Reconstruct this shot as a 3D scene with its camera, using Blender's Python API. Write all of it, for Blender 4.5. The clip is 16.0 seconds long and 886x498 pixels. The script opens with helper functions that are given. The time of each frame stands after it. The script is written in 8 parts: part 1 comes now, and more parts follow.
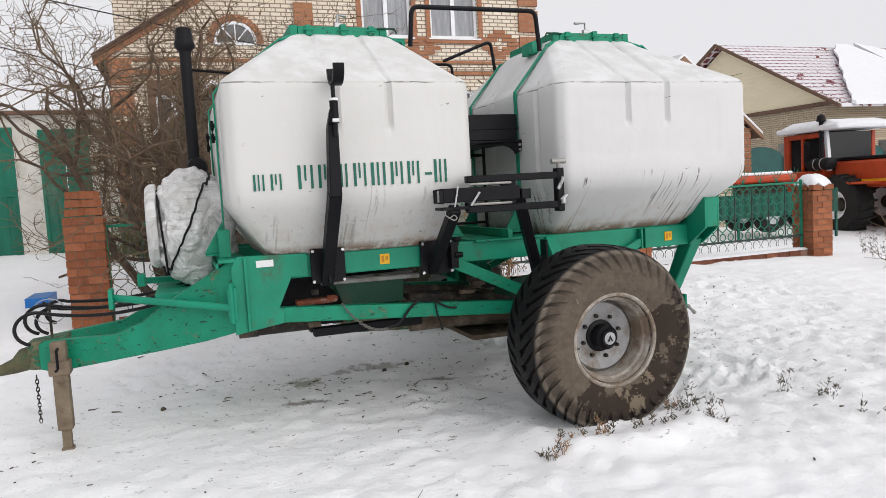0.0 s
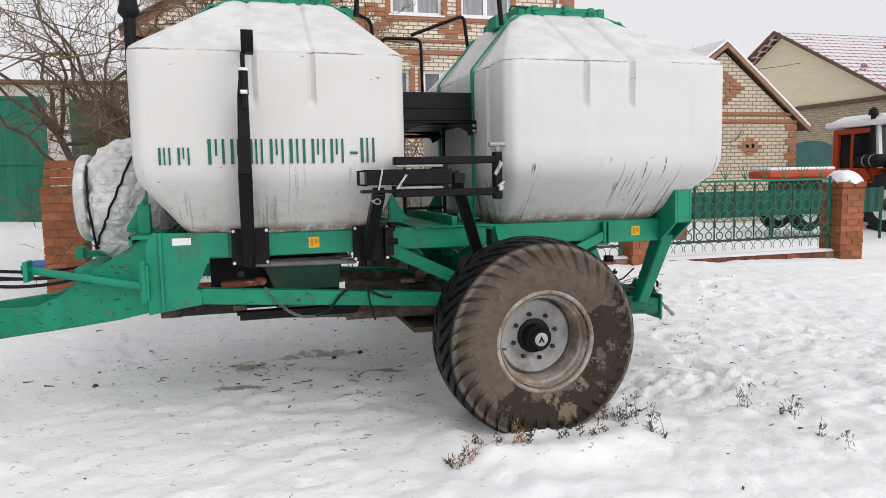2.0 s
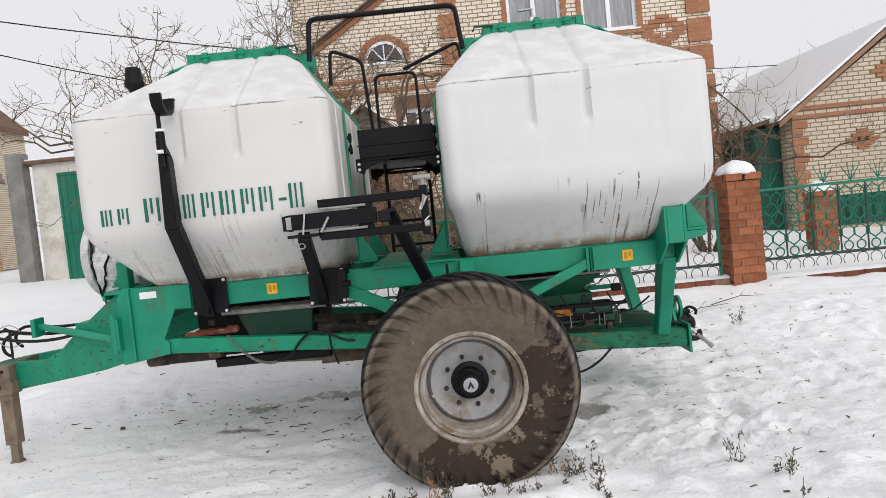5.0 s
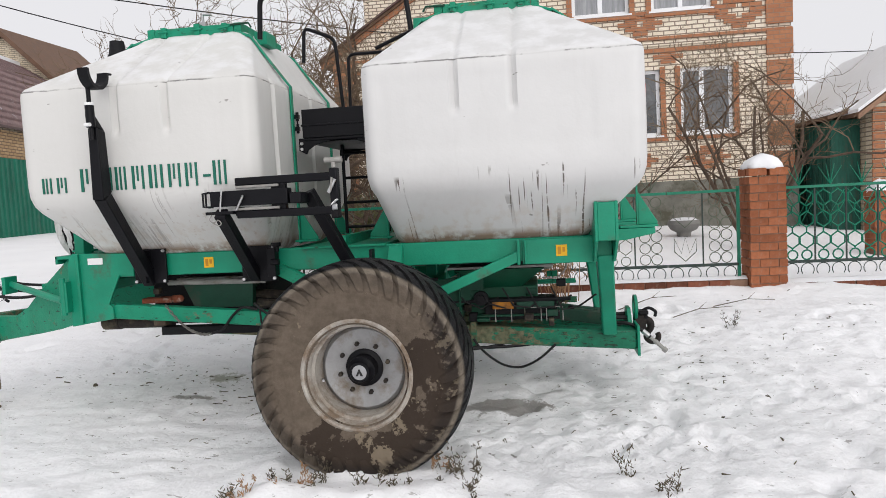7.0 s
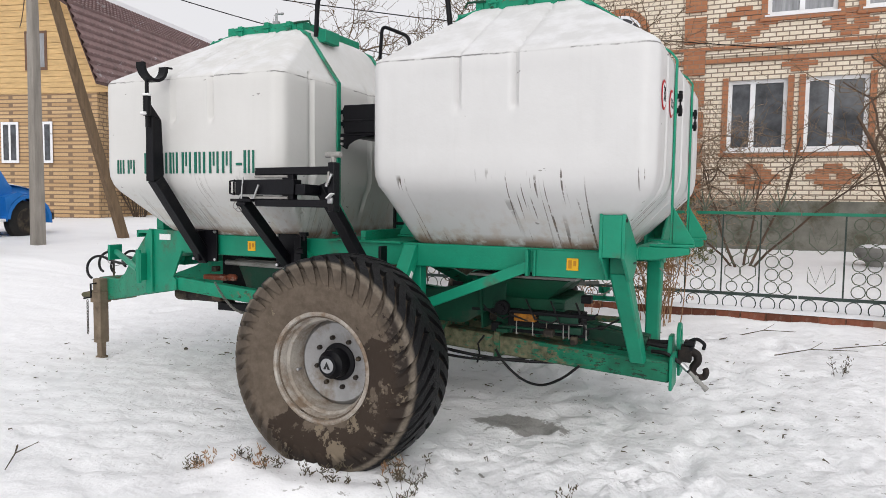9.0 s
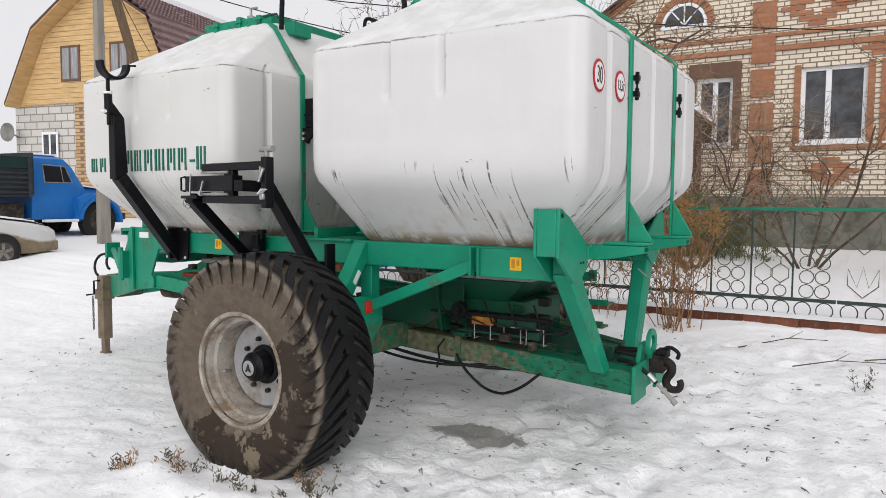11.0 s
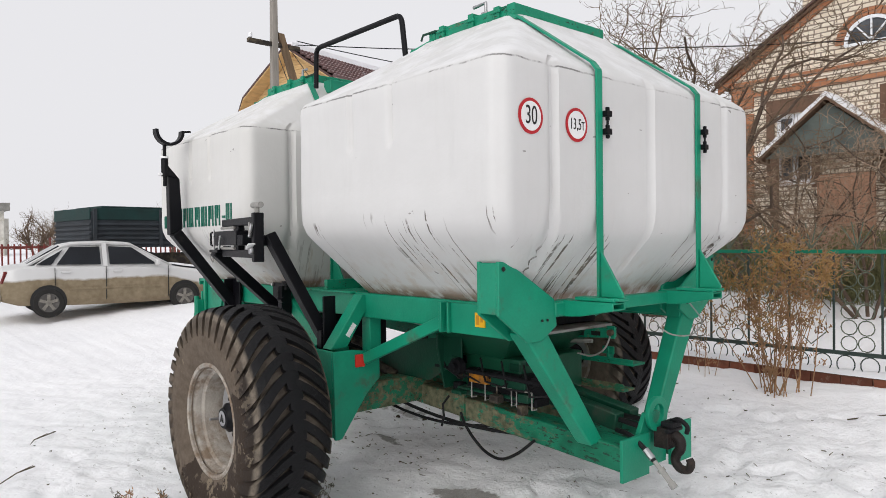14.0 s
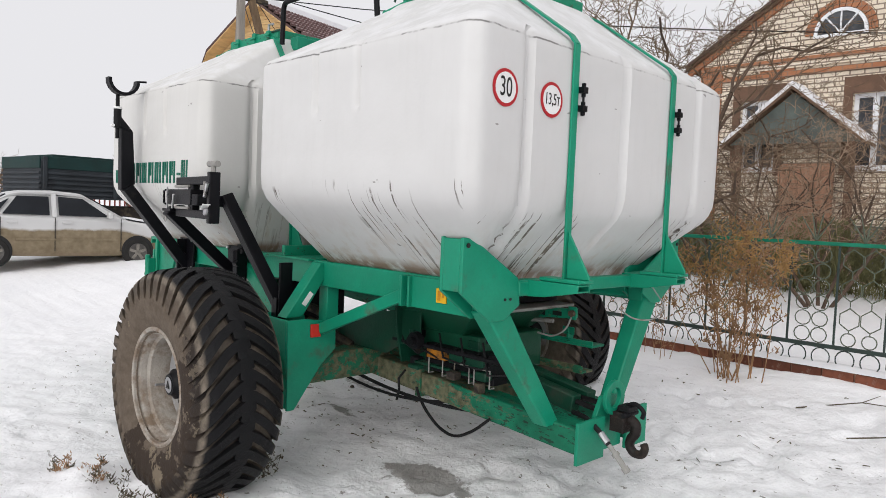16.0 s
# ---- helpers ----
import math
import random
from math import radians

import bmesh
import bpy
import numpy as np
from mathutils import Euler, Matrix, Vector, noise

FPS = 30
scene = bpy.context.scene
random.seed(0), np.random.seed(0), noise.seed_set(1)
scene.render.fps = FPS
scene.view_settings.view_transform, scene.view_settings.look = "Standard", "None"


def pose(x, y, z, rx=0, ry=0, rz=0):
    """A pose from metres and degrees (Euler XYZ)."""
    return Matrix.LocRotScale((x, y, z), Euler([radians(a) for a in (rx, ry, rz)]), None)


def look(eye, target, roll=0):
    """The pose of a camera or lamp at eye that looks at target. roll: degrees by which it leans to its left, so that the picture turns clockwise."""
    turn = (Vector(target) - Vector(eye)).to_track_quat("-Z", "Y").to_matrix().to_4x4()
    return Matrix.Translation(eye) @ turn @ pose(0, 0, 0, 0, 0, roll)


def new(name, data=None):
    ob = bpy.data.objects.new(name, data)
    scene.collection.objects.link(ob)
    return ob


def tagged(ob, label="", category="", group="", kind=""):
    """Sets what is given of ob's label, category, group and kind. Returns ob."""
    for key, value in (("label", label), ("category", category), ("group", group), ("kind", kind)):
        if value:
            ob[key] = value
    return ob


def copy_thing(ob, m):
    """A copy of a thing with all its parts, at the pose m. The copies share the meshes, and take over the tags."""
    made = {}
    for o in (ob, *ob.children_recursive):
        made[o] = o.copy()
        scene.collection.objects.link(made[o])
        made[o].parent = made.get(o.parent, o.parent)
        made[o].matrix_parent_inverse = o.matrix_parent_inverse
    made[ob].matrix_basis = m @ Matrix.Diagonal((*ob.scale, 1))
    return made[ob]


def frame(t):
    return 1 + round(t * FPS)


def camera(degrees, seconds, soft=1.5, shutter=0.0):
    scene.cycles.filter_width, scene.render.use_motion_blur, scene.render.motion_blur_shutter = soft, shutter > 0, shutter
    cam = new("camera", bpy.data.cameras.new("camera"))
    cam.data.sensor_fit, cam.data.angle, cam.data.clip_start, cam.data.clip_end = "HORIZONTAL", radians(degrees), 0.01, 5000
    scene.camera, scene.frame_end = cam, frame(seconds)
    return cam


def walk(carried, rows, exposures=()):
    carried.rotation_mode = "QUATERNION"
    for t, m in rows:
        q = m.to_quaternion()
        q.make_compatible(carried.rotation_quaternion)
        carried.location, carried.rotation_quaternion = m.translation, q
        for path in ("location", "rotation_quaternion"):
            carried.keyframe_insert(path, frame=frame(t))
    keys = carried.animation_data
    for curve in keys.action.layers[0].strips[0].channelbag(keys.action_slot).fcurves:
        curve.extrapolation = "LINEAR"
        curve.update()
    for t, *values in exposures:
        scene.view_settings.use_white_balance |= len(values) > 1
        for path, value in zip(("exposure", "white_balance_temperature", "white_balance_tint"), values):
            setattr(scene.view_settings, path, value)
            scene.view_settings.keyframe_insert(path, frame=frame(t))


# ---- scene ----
cam = camera(64.1, 16.0, 0.55)
PATH = [
    (0, (-2.737, -5.903, 1.755), (-2.058, -4.029, 1.59), -3.2),
    (0.5, (-2.542, -5.812, 1.766), (-1.959, -3.906, 1.604), -2.6),
    (1, (-2.272, -5.892, 1.744), (-1.789, -3.954, 1.629), -4.1),
    (1.5, (-2.028, -5.927, 1.741), (-1.531, -3.995, 1.597), -4.5),
    (2, (-1.817, -5.836, 1.719), (-1.281, -3.921, 1.513), -1.1),
    (2.5, (-1.575, -5.829, 1.725), (-1.151, -3.883, 1.552), -4.0),
    (3, (-1.254, -5.895, 1.719), (-1.027, -3.92, 1.501), -2.8),
    (3.5, (-1.027, -5.884, 1.716), (-0.782, -3.912, 1.49), -3.7),
    (4, (-0.752, -5.782, 1.718), (-0.493, -3.811, 1.497), -3.4),
    (4.5, (-0.472, -5.792, 1.699), (-0.32, -3.806, 1.519), -4.7),
    (4.7, (-0.314, -5.827, 1.693), (-0.226, -3.832, 1.582), -5.4),
    (6.8, (0.937, -5.699, 1.674), (0.622, -3.726, 1.581), -2.3),
    (7, (1.048, -5.663, 1.656), (0.778, -3.687, 1.509), -3.0),
    (7.5, (1.361, -5.51, 1.627), (0.979, -3.554, 1.458), -0.5),
    (8, (1.699, -5.422, 1.627), (1.091, -3.519, 1.527), -4.0),
    (8.2, (1.857, -5.388, 1.63), (1.186, -3.507, 1.528), -3.2),
    (10.3, (2.759, -4.751, 1.638), (1.725, -3.045, 1.498), -0.7),
    (10.5, (2.849, -4.706, 1.636), (1.781, -3.021, 1.51), -2.6),
    (11, (2.99, -4.479, 1.617), (1.935, -2.786, 1.479), 0.4),
    (11.5, (3.114, -4.249, 1.638), (1.974, -2.608, 1.54), -1.2),
    (12, (3.339, -4.111, 1.649), (2.071, -2.567, 1.556), -2.6),
    (12.5, (3.524, -4.019, 1.648), (2.255, -2.48, 1.503), -2.5),
    (13, (3.62, -3.821, 1.618), (2.328, -2.301, 1.479), -0.3),
    (13.5, (3.734, -3.598, 1.677), (2.428, -2.09, 1.531), -1.8),
    (14, (3.911, -3.454, 1.674), (2.41, -2.133, 1.654), -0.6),
    (14.5, (4.095, -3.3, 1.698), (2.571, -2.009, 1.615), -0.8),
    (15, (4.105, -3.256, 1.695), (2.579, -1.969, 1.584), -1.0),
    (15.5, (3.975, -3.282, 1.698), (2.49, -1.946, 1.598), 0.9),
    (16, (3.813, -3.379, 1.694), (2.388, -1.979, 1.587), 2.4),
]
walk(cam, [(t, look(eye, target, roll)) for t, eye, target, roll in PATH])

# ---- world and light: flat overcast winter day ----
world = bpy.data.worlds.new("overcast")
scene.world = world
world.use_nodes = True
wn, wl = world.node_tree.nodes, world.node_tree.links
wn.clear()
sky = wn.new("ShaderNodeTexSky")
sky.sky_type, sky.sun_disc = "NISHITA", False
sky.sun_elevation, sky.sun_rotation = radians(29), radians(153)
sky.dust_density, sky.air_density = 4.0, 1.0
hue = wn.new("ShaderNodeHueSaturation")
hue.inputs["Saturation"].default_value, hue.inputs["Value"].default_value = 0.15, 0.06
cloud = wn.new("ShaderNodeMix")
cloud.data_type = "RGBA"
cloud.inputs[0].default_value = 0.9
cloud.inputs[7].default_value = (0.876, 0.872, 0.903, 1)
bgd = wn.new("ShaderNodeBackground")
bgd.inputs["Strength"].default_value = 1.0
wout = wn.new("ShaderNodeOutputWorld")
wl.new(sky.outputs[0], hue.inputs["Color"])
wl.new(hue.outputs[0], cloud.inputs[6])
wl.new(cloud.outputs[2], bgd.inputs["Color"])
wl.new(bgd.outputs[0], wout.inputs["Surface"])
sun = new("sun", bpy.data.lights.new("sun", "SUN"))
sun.data.energy, sun.data.angle, sun.data.color = 1.5, radians(60), (1.0, 0.97, 0.93)
sun.matrix_basis = look((4, -8, 4.9), (0, 0, 0))
scene.view_settings.exposure = 0.0


# ---- materials ----
class Nodes:
    def __init__(self, name):
        self.m = bpy.data.materials.new(name)
        self.m.use_nodes = True
        self.t = self.m.node_tree
        self.b = self.t.nodes["Principled BSDF"]

    def n(self, kind):
        return self.t.nodes.new(kind)

    def l(self, a, b):
        self.t.links.new(a, b)

    def coords(self, scale=(1, 1, 1), rot=(0, 0, 0)):
        c = self.n("ShaderNodeTexCoord")
        mp = self.n("ShaderNodeMapping")
        mp.inputs["Scale"].default_value = scale
        mp.inputs["Rotation"].default_value = [radians(a) for a in rot]
        self.l(c.outputs["Object"], mp.inputs["Vector"])
        return mp.outputs[0]

    def noise(self, vec, scale, detail=4, rough=0.6):
        t = self.n("ShaderNodeTexNoise")
        t.inputs["Scale"].default_value, t.inputs["Detail"].default_value, t.inputs["Roughness"].default_value = scale, detail, rough
        self.l(vec, t.inputs["Vector"])
        return t.outputs["Fac"]

    def ramp(self, fac, a, b, va=0.0, vb=1.0):
        r = self.n("ShaderNodeMapRange")
        r.inputs[1].default_value, r.inputs[2].default_value, r.inputs[3].default_value, r.inputs[4].default_value = a, b, va, vb
        self.l(fac, r.inputs[0])
        return r.outputs[0]

    def math(self, op, a, b):
        m = self.n("ShaderNodeMath")
        m.operation = op
        for i, v in enumerate((a, b)):
            if isinstance(v, (int, float)):
                m.inputs[i].default_value = v
            else:
                self.l(v, m.inputs[i])
        return m.outputs[0]

    def mix(self, fac, a, b):
        m = self.n("ShaderNodeMix")
        m.data_type = "RGBA"
        for i, v in ((0, fac), (6, a), (7, b)):
            if isinstance(v, (int, float, tuple)):
                m.inputs[i].default_value = v
            else:
                self.l(v, m.inputs[i])
        return m.outputs[2]

    def axis(self, which):
        c = self.n("ShaderNodeTexCoord")
        s = self.n("ShaderNodeSeparateXYZ")
        self.l(c.outputs["Object"], s.inputs[0])
        return s.outputs["xyz".index(which)]

    def bump(self, h, strength, dist=0.02):
        b = self.n("ShaderNodeBump")
        b.inputs["Strength"].default_value, b.inputs["Distance"].default_value = strength, dist
        self.l(h, b.inputs["Height"])
        self.l(b.outputs[0], self.b.inputs["Normal"])

    def done(self, color, rough=0.6, metal=0.0, spec=0.5):
        for key, v in (("Base Color", color), ("Roughness", rough), ("Metallic", metal), ("Specular IOR Level", spec)):
            if isinstance(v, (int, float, tuple)):
                self.b.inputs[key].default_value = v
            else:
                self.l(v, self.b.inputs[key])
        return self.m


def surf(name, base, rough=0.6, metal=0.0, var=0.25, scale=6.0, bump=0.15, dirt=None, dirt_amount=0.5, bscale=60.0, stretch=(1, 1, 1), spec=0.35):
    """A plain surface with variation at two scales, fine relief and, if given, patches of dirt."""
    k = Nodes(name)
    v = k.coords(stretch)
    big, fine = k.noise(v, scale), k.noise(v, bscale, 3)
    dark = tuple(c * (1 - var) for c in base[:3]) + (1,)
    lite = tuple(min(1, c * (1 + var * 0.6)) for c in base[:3]) + (1,)
    col = k.mix(k.ramp(big, 0.3, 0.7), dark, lite)
    col = k.mix(k.ramp(fine, 0.35, 0.75, 0, 0.35), col, dark)
    if dirt:
        d = k.ramp(k.noise(v, scale * 0.7, 6, 0.7), 0.62 - 0.25 * dirt_amount, 0.75 - 0.2 * dirt_amount)
        col = k.mix(d, col, dirt)
        r = k.mix(d, (rough,) * 3 + (1,), (0.85,) * 3 + (1,))
    else:
        r = k.ramp(big, 0.2, 0.8, max(0.05, rough - 0.08), min(1, rough + 0.08))
    k.bump(fine, bump)
    return k.done(col, r, metal, spec)


def tank_plastic():
    k = Nodes("tank_plastic")
    v = k.coords()
    z = k.axis("z")
    g = k.n("ShaderNodeNewGeometry")
    sx = k.n("ShaderNodeSeparateXYZ")
    k.l(g.outputs["Normal"], sx.inputs[0])
    col = k.mix(k.ramp(k.noise(v, 1.3), 0.3, 0.7), (0.575, 0.572, 0.568, 1), (0.635, 0.632, 0.63, 1))
    fine = k.noise(k.coords((9, 9, 0.7)), 3.0, 4)
    col = k.mix(k.ramp(fine, 0.55, 0.85, 0, 0.14), col, (0.48, 0.47, 0.45, 1))
    low = k.ramp(z, 1.66, 1.36)
    front = k.ramp(k.axis("x"), -0.3, -0.5)
    col = k.mix(k.math("MULTIPLY", front, 0.32), col, (0.605, 0.592, 0.548, 1))
    run = k.math("MULTIPLY", k.math("MULTIPLY", k.ramp(k.noise(k.coords((26, 26, 1.3)), 1.0, 3, 0.6), 0.60, 0.66), k.ramp(z, 1.72, 1.60)), k.math("MULTIPLY", front, 0.30))
    col = k.mix(run, col, (0.30, 0.20, 0.13, 1))
    older = k.ramp(k.axis("x"), -0.5, -0.3, 0.35, 1.0)
    lean = k.math("SUBTRACT", k.math("ABSOLUTE", sx.outputs[0], 0), k.math("ABSOLUTE", sx.outputs[1], 0))
    on_end, on_side = k.ramp(lean, 0.2, 0.3), k.ramp(lean, -0.2, -0.3)
    # scuffs: long dark scratches that run down the lower slopes, in bunches
    for sc, cut, top, a in ((0.8, 0.635, 1.80, 0.95), (1.5, 0.645, 1.84, 0.9), (0.35, 0.64, 1.66, 0.40)):
        for along, mask, rot, drop in (((46 * sc, 0.0, 2.2), on_side, (0, 5, 0), 0.0), ((0.0, 46 * sc, 2.0), on_end, (6, 0, 0), 0.13)):
            s = k.noise(k.coords(along, rot), 1.0, 0.5, 0.4)
            patch = k.ramp(k.noise(k.coords((3.4 if along[0] else 0, 3.4 if along[1] else 0, 1.0)), 1.0, 2), 0.475 if along[0] else 0.50, 0.535 if along[0] else 0.56)
            worn = k.ramp(k.noise(v, 28.0, 3), 0.36, 0.46)
            m = k.math("MULTIPLY", k.math("MULTIPLY", k.ramp(s, cut, cut + 0.02), patch), k.math("MULTIPLY", k.math("MULTIPLY", k.ramp(z, top - drop, top - drop - 0.03), mask), worn))
            col = k.mix(k.math("MULTIPLY", k.math("MULTIPLY", m, a), older), col, (0.085, 0.068, 0.055, 1))
    # brown dirt at the foot; the lowest band also paints in shadow above the rail
    d = k.math("MULTIPLY", k.ramp(k.noise(k.coords((6, 6, 0.9)), 1.5, 6, 0.7), 0.49, 0.62), low)
    col = k.mix(k.math("MULTIPLY", d, 0.40), col, (0.42, 0.285, 0.175, 1))
    foot = k.math("MULTIPLY", k.ramp(z, 1.425, 1.375), k.ramp(k.noise(k.coords((5, 5, 0.8)), 2.0, 4), 0.36, 0.52))
    col = k.mix(k.math("MULTIPLY", foot, 0.8), col, (0.20, 0.10, 0.05, 1))
    # rubbed dark line on the moulding seam
    sz = k.math("ADD", z, k.ramp(k.noise(k.coords((9, 9, 0.1)), 1.0, 3), 0.2, 0.8, -0.006, 0.006))
    seam = k.math("MULTIPLY", k.ramp(sz, 2.503, 2.507), k.ramp(sz, 2.516, 2.512))
    seam = k.math("MULTIPLY", seam, k.ramp(k.noise(k.coords((2.2, 2.2, 0.1)), 2.0, 4, 0.7), 0.44, 0.56, 0.08, 0.85))
    col = k.mix(seam, col, (0.10, 0.095, 0.09, 1))
    nick = k.math("MULTIPLY", k.ramp(k.noise(k.coords((6, 6, 14), (20, 30, 0)), 1.4, 2), 0.745, 0.76), 0.7)
    col = k.mix(nick, col, (0.16, 0.15, 0.14, 1))
    # snow film on the sloping top
    sn = k.math("MULTIPLY", k.ramp(sx.outputs[2], 0.45, 0.7), k.ramp(k.noise(v, 5.0, 6), 0.42, 0.6))
    col = k.mix(k.math("MULTIPLY", sn, 0.8), col, (0.72, 0.72, 0.73, 1))
    k.bump(k.noise(v, 14.0, 4), 0.12, 0.02)
    return k.done(col, k.ramp(fine, 0.3, 0.8, 0.42, 0.6), 0, 0.4)


def snow_ground():
    k = Nodes("snow")
    v = k.coords()
    x, y = k.axis("x"), k.axis("y")
    col = k.mix(k.ramp(k.noise(v, 0.9, 5), 0.3, 0.7), (0.86, 0.86, 0.88, 1), (0.92, 0.92, 0.935, 1))
    # trampled, dirty snow round the cart; the cart's shade is tinted in below it
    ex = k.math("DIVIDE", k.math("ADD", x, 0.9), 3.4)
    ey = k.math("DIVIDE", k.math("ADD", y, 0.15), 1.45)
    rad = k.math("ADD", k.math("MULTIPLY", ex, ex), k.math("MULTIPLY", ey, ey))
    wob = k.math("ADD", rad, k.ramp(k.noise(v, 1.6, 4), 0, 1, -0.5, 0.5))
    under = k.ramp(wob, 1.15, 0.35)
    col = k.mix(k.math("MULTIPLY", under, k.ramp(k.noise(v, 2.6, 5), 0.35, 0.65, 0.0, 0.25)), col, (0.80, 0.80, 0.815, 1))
    sp = k.noise(k.coords((7, 16, 7), (0, 0, 12)), 1.0, 6, 0.75)
    spots = k.math("MULTIPLY", k.ramp(sp, 0.635, 0.68), k.ramp(wob, 1.7, 0.6))
    col = k.mix(k.math("MULTIPLY", spots, 0.8), col, (0.10, 0.085, 0.065, 1))
    rare = k.math("MULTIPLY", k.ramp(k.noise(k.coords((5, 9, 5), (0, 0, -20)), 1.3, 6, 0.75), 0.675, 0.70), 0.75)
    col = k.mix(rare, col, (0.14, 0.12, 0.09, 1))
    near = k.ramp(k.math("ADD", k.math("MULTIPLY", k.math("DIVIDE", x, 4.2), k.math("DIVIDE", x, 4.2)), k.math("MULTIPLY", k.math("DIVIDE", y, 2.3), k.math("DIVIDE", y, 2.3))), 1.5, 0.5)
    fleck = k.math("MULTIPLY", k.ramp(k.noise(k.coords((13, 24, 13), (0, 0, 15)), 1.0, 3, 0.6), 0.66, 0.69), near)
    col = k.mix(k.math("MULTIPLY", fleck, 0.8), col, (0.13, 0.11, 0.085, 1))
    grey = k.math("MULTIPLY", k.ramp(k.noise(v, 3.2, 6, 0.7), 0.55, 0.68), near)
    col = k.mix(k.math("MULTIPLY", grey, 0.09), col, (0.50, 0.49, 0.48, 1))
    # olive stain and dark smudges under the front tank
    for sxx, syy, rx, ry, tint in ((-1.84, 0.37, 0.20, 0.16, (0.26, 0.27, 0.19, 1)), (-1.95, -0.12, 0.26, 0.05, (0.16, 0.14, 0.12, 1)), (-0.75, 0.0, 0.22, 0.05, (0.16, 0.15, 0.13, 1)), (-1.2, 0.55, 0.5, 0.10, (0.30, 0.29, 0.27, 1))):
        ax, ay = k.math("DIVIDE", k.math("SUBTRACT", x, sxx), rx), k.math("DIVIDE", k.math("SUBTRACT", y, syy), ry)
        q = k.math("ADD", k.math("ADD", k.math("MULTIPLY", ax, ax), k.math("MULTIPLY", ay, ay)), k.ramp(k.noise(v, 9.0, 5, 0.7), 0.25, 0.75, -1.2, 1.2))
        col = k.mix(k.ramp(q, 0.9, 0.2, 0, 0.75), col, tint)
    # refrozen puddle behind the axle
    px = k.math("DIVIDE", k.math("SUBTRACT", x, 0.74), 0.40)
    py = k.math("DIVIDE", k.math("SUBTRACT", y, -0.44), 0.20)
    pr = k.math("ADD", k.math("MULTIPLY", px, px), k.math("MULTIPLY", py, py))
    pr = k.math("ADD", pr, k.ramp(k.noise(v, 6.0, 6, 0.7), 0.2, 0.8, -1.1, 1.1))
    pud = k.ramp(pr, 0.9, 0.65)
    col = k.mix(k.math("MULTIPLY", pud, 0.85), col, (0.25, 0.235, 0.22, 1))
    ro = k.mix(pud, (0.75, 0.75, 0.75, 1), (0.3, 0.3, 0.3, 1))
    h = k.math("ADD", k.noise(v, 8.0, 6, 0.65), k.math("MULTIPLY", k.noise(v, 26.0, 5, 0.65), 0.30))
    # churned by feet and tyres behind the axle
    churn = k.math("MULTIPLY", k.math("MULTIPLY", k.ramp(x, 0.1, 1.4), k.ramp(y, 2.9, 2.3)), k.math("MULTIPLY", k.ramp(x, 7.5, 5.0), k.ramp(y, -3.8, -2.4)))
    col = k.mix(k.math("MULTIPLY", churn, k.ramp(k.noise(v, 5.5, 6, 0.7), 0.42, 0.66, 0.0, 0.45)), col, (0.56, 0.56, 0.57, 1))
    h = k.math("MULTIPLY", h, k.math("ADD", 1.0, k.math("MULTIPLY", churn, 0.9)))
    k.bump(h, 0.45, 0.05)
    return k.done(col, ro, 0, 0.3)


def brick_wall(name, a, b, mortar, w, h, gap=0.012, axis="x"):
    """Coursed brickwork on an upright wall; axis: the horizontal direction that the courses run in."""
    k = Nodes(name)
    c = k.n("ShaderNodeTexCoord")
    s = k.n("ShaderNodeSeparateXYZ")
    k.l(c.outputs["Object"], s.inputs[0])
    j = k.n("ShaderNodeCombineXYZ")
    k.l(s.outputs["xyz".index(axis)], j.inputs[0])
    k.l(s.outputs[2], j.inputs[1])
    t = k.n("ShaderNodeTexBrick")
    t.inputs["Scale"].default_value = 1.0
    t.inputs["Brick Width"].default_value, t.inputs["Row Height"].default_value = w, h
    t.inputs["Mortar Size"].default_value, t.inputs["Mortar Smooth"].default_value = gap, 0.3
    t.inputs["Color1"].default_value, t.inputs["Color2"].default_value, t.inputs["Mortar"].default_value = a, b, mortar
    k.l(j.outputs[0], t.inputs["Vector"])
    v = k.coords()
    col = k.mix(k.ramp(k.noise(v, 0.8, 4), 0.4, 0.8, 0, 0.25), t.outputs["Color"], tuple(q * 0.65 for q in a[:3]) + (1,))
    col = k.mix(k.ramp(k.noise(v, 25.0, 4), 0.4, 0.8, 0, 0.4), col, tuple(q * 0.55 for q in b[:3]) + (1,))
    inv = k.math("SUBTRACT", 1.0, t.outputs["Fac"])
    k.bump(k.math("ADD", inv, k.math("MULTIPLY", k.noise(v, 40.0, 3), 0.3)), 0.6, 0.012)
    return k.done(col, 0.9, 0, 0.2)


def piece_brick(name, a, b):
    k = Nodes(name)
    oi = k.n("ShaderNodeObjectInfo")
    v = k.coords()
    col = k.mix(oi.outputs["Random"], a, b)
    col = k.mix(k.ramp(k.noise(v, 18.0, 5), 0.4, 0.7, 0, 0.45), col, tuple(q * 0.5 for q in a[:3]) + (1,))
    col = k.mix(k.ramp(k.noise(v, 5.0, 5), 0.62, 0.75, 0, 0.5), col, (0.55, 0.48, 0.42, 1))
    k.bump(k.noise(v, 45.0, 4), 0.5, 0.008)
    return k.done(col, 0.88, 0, 0.25)


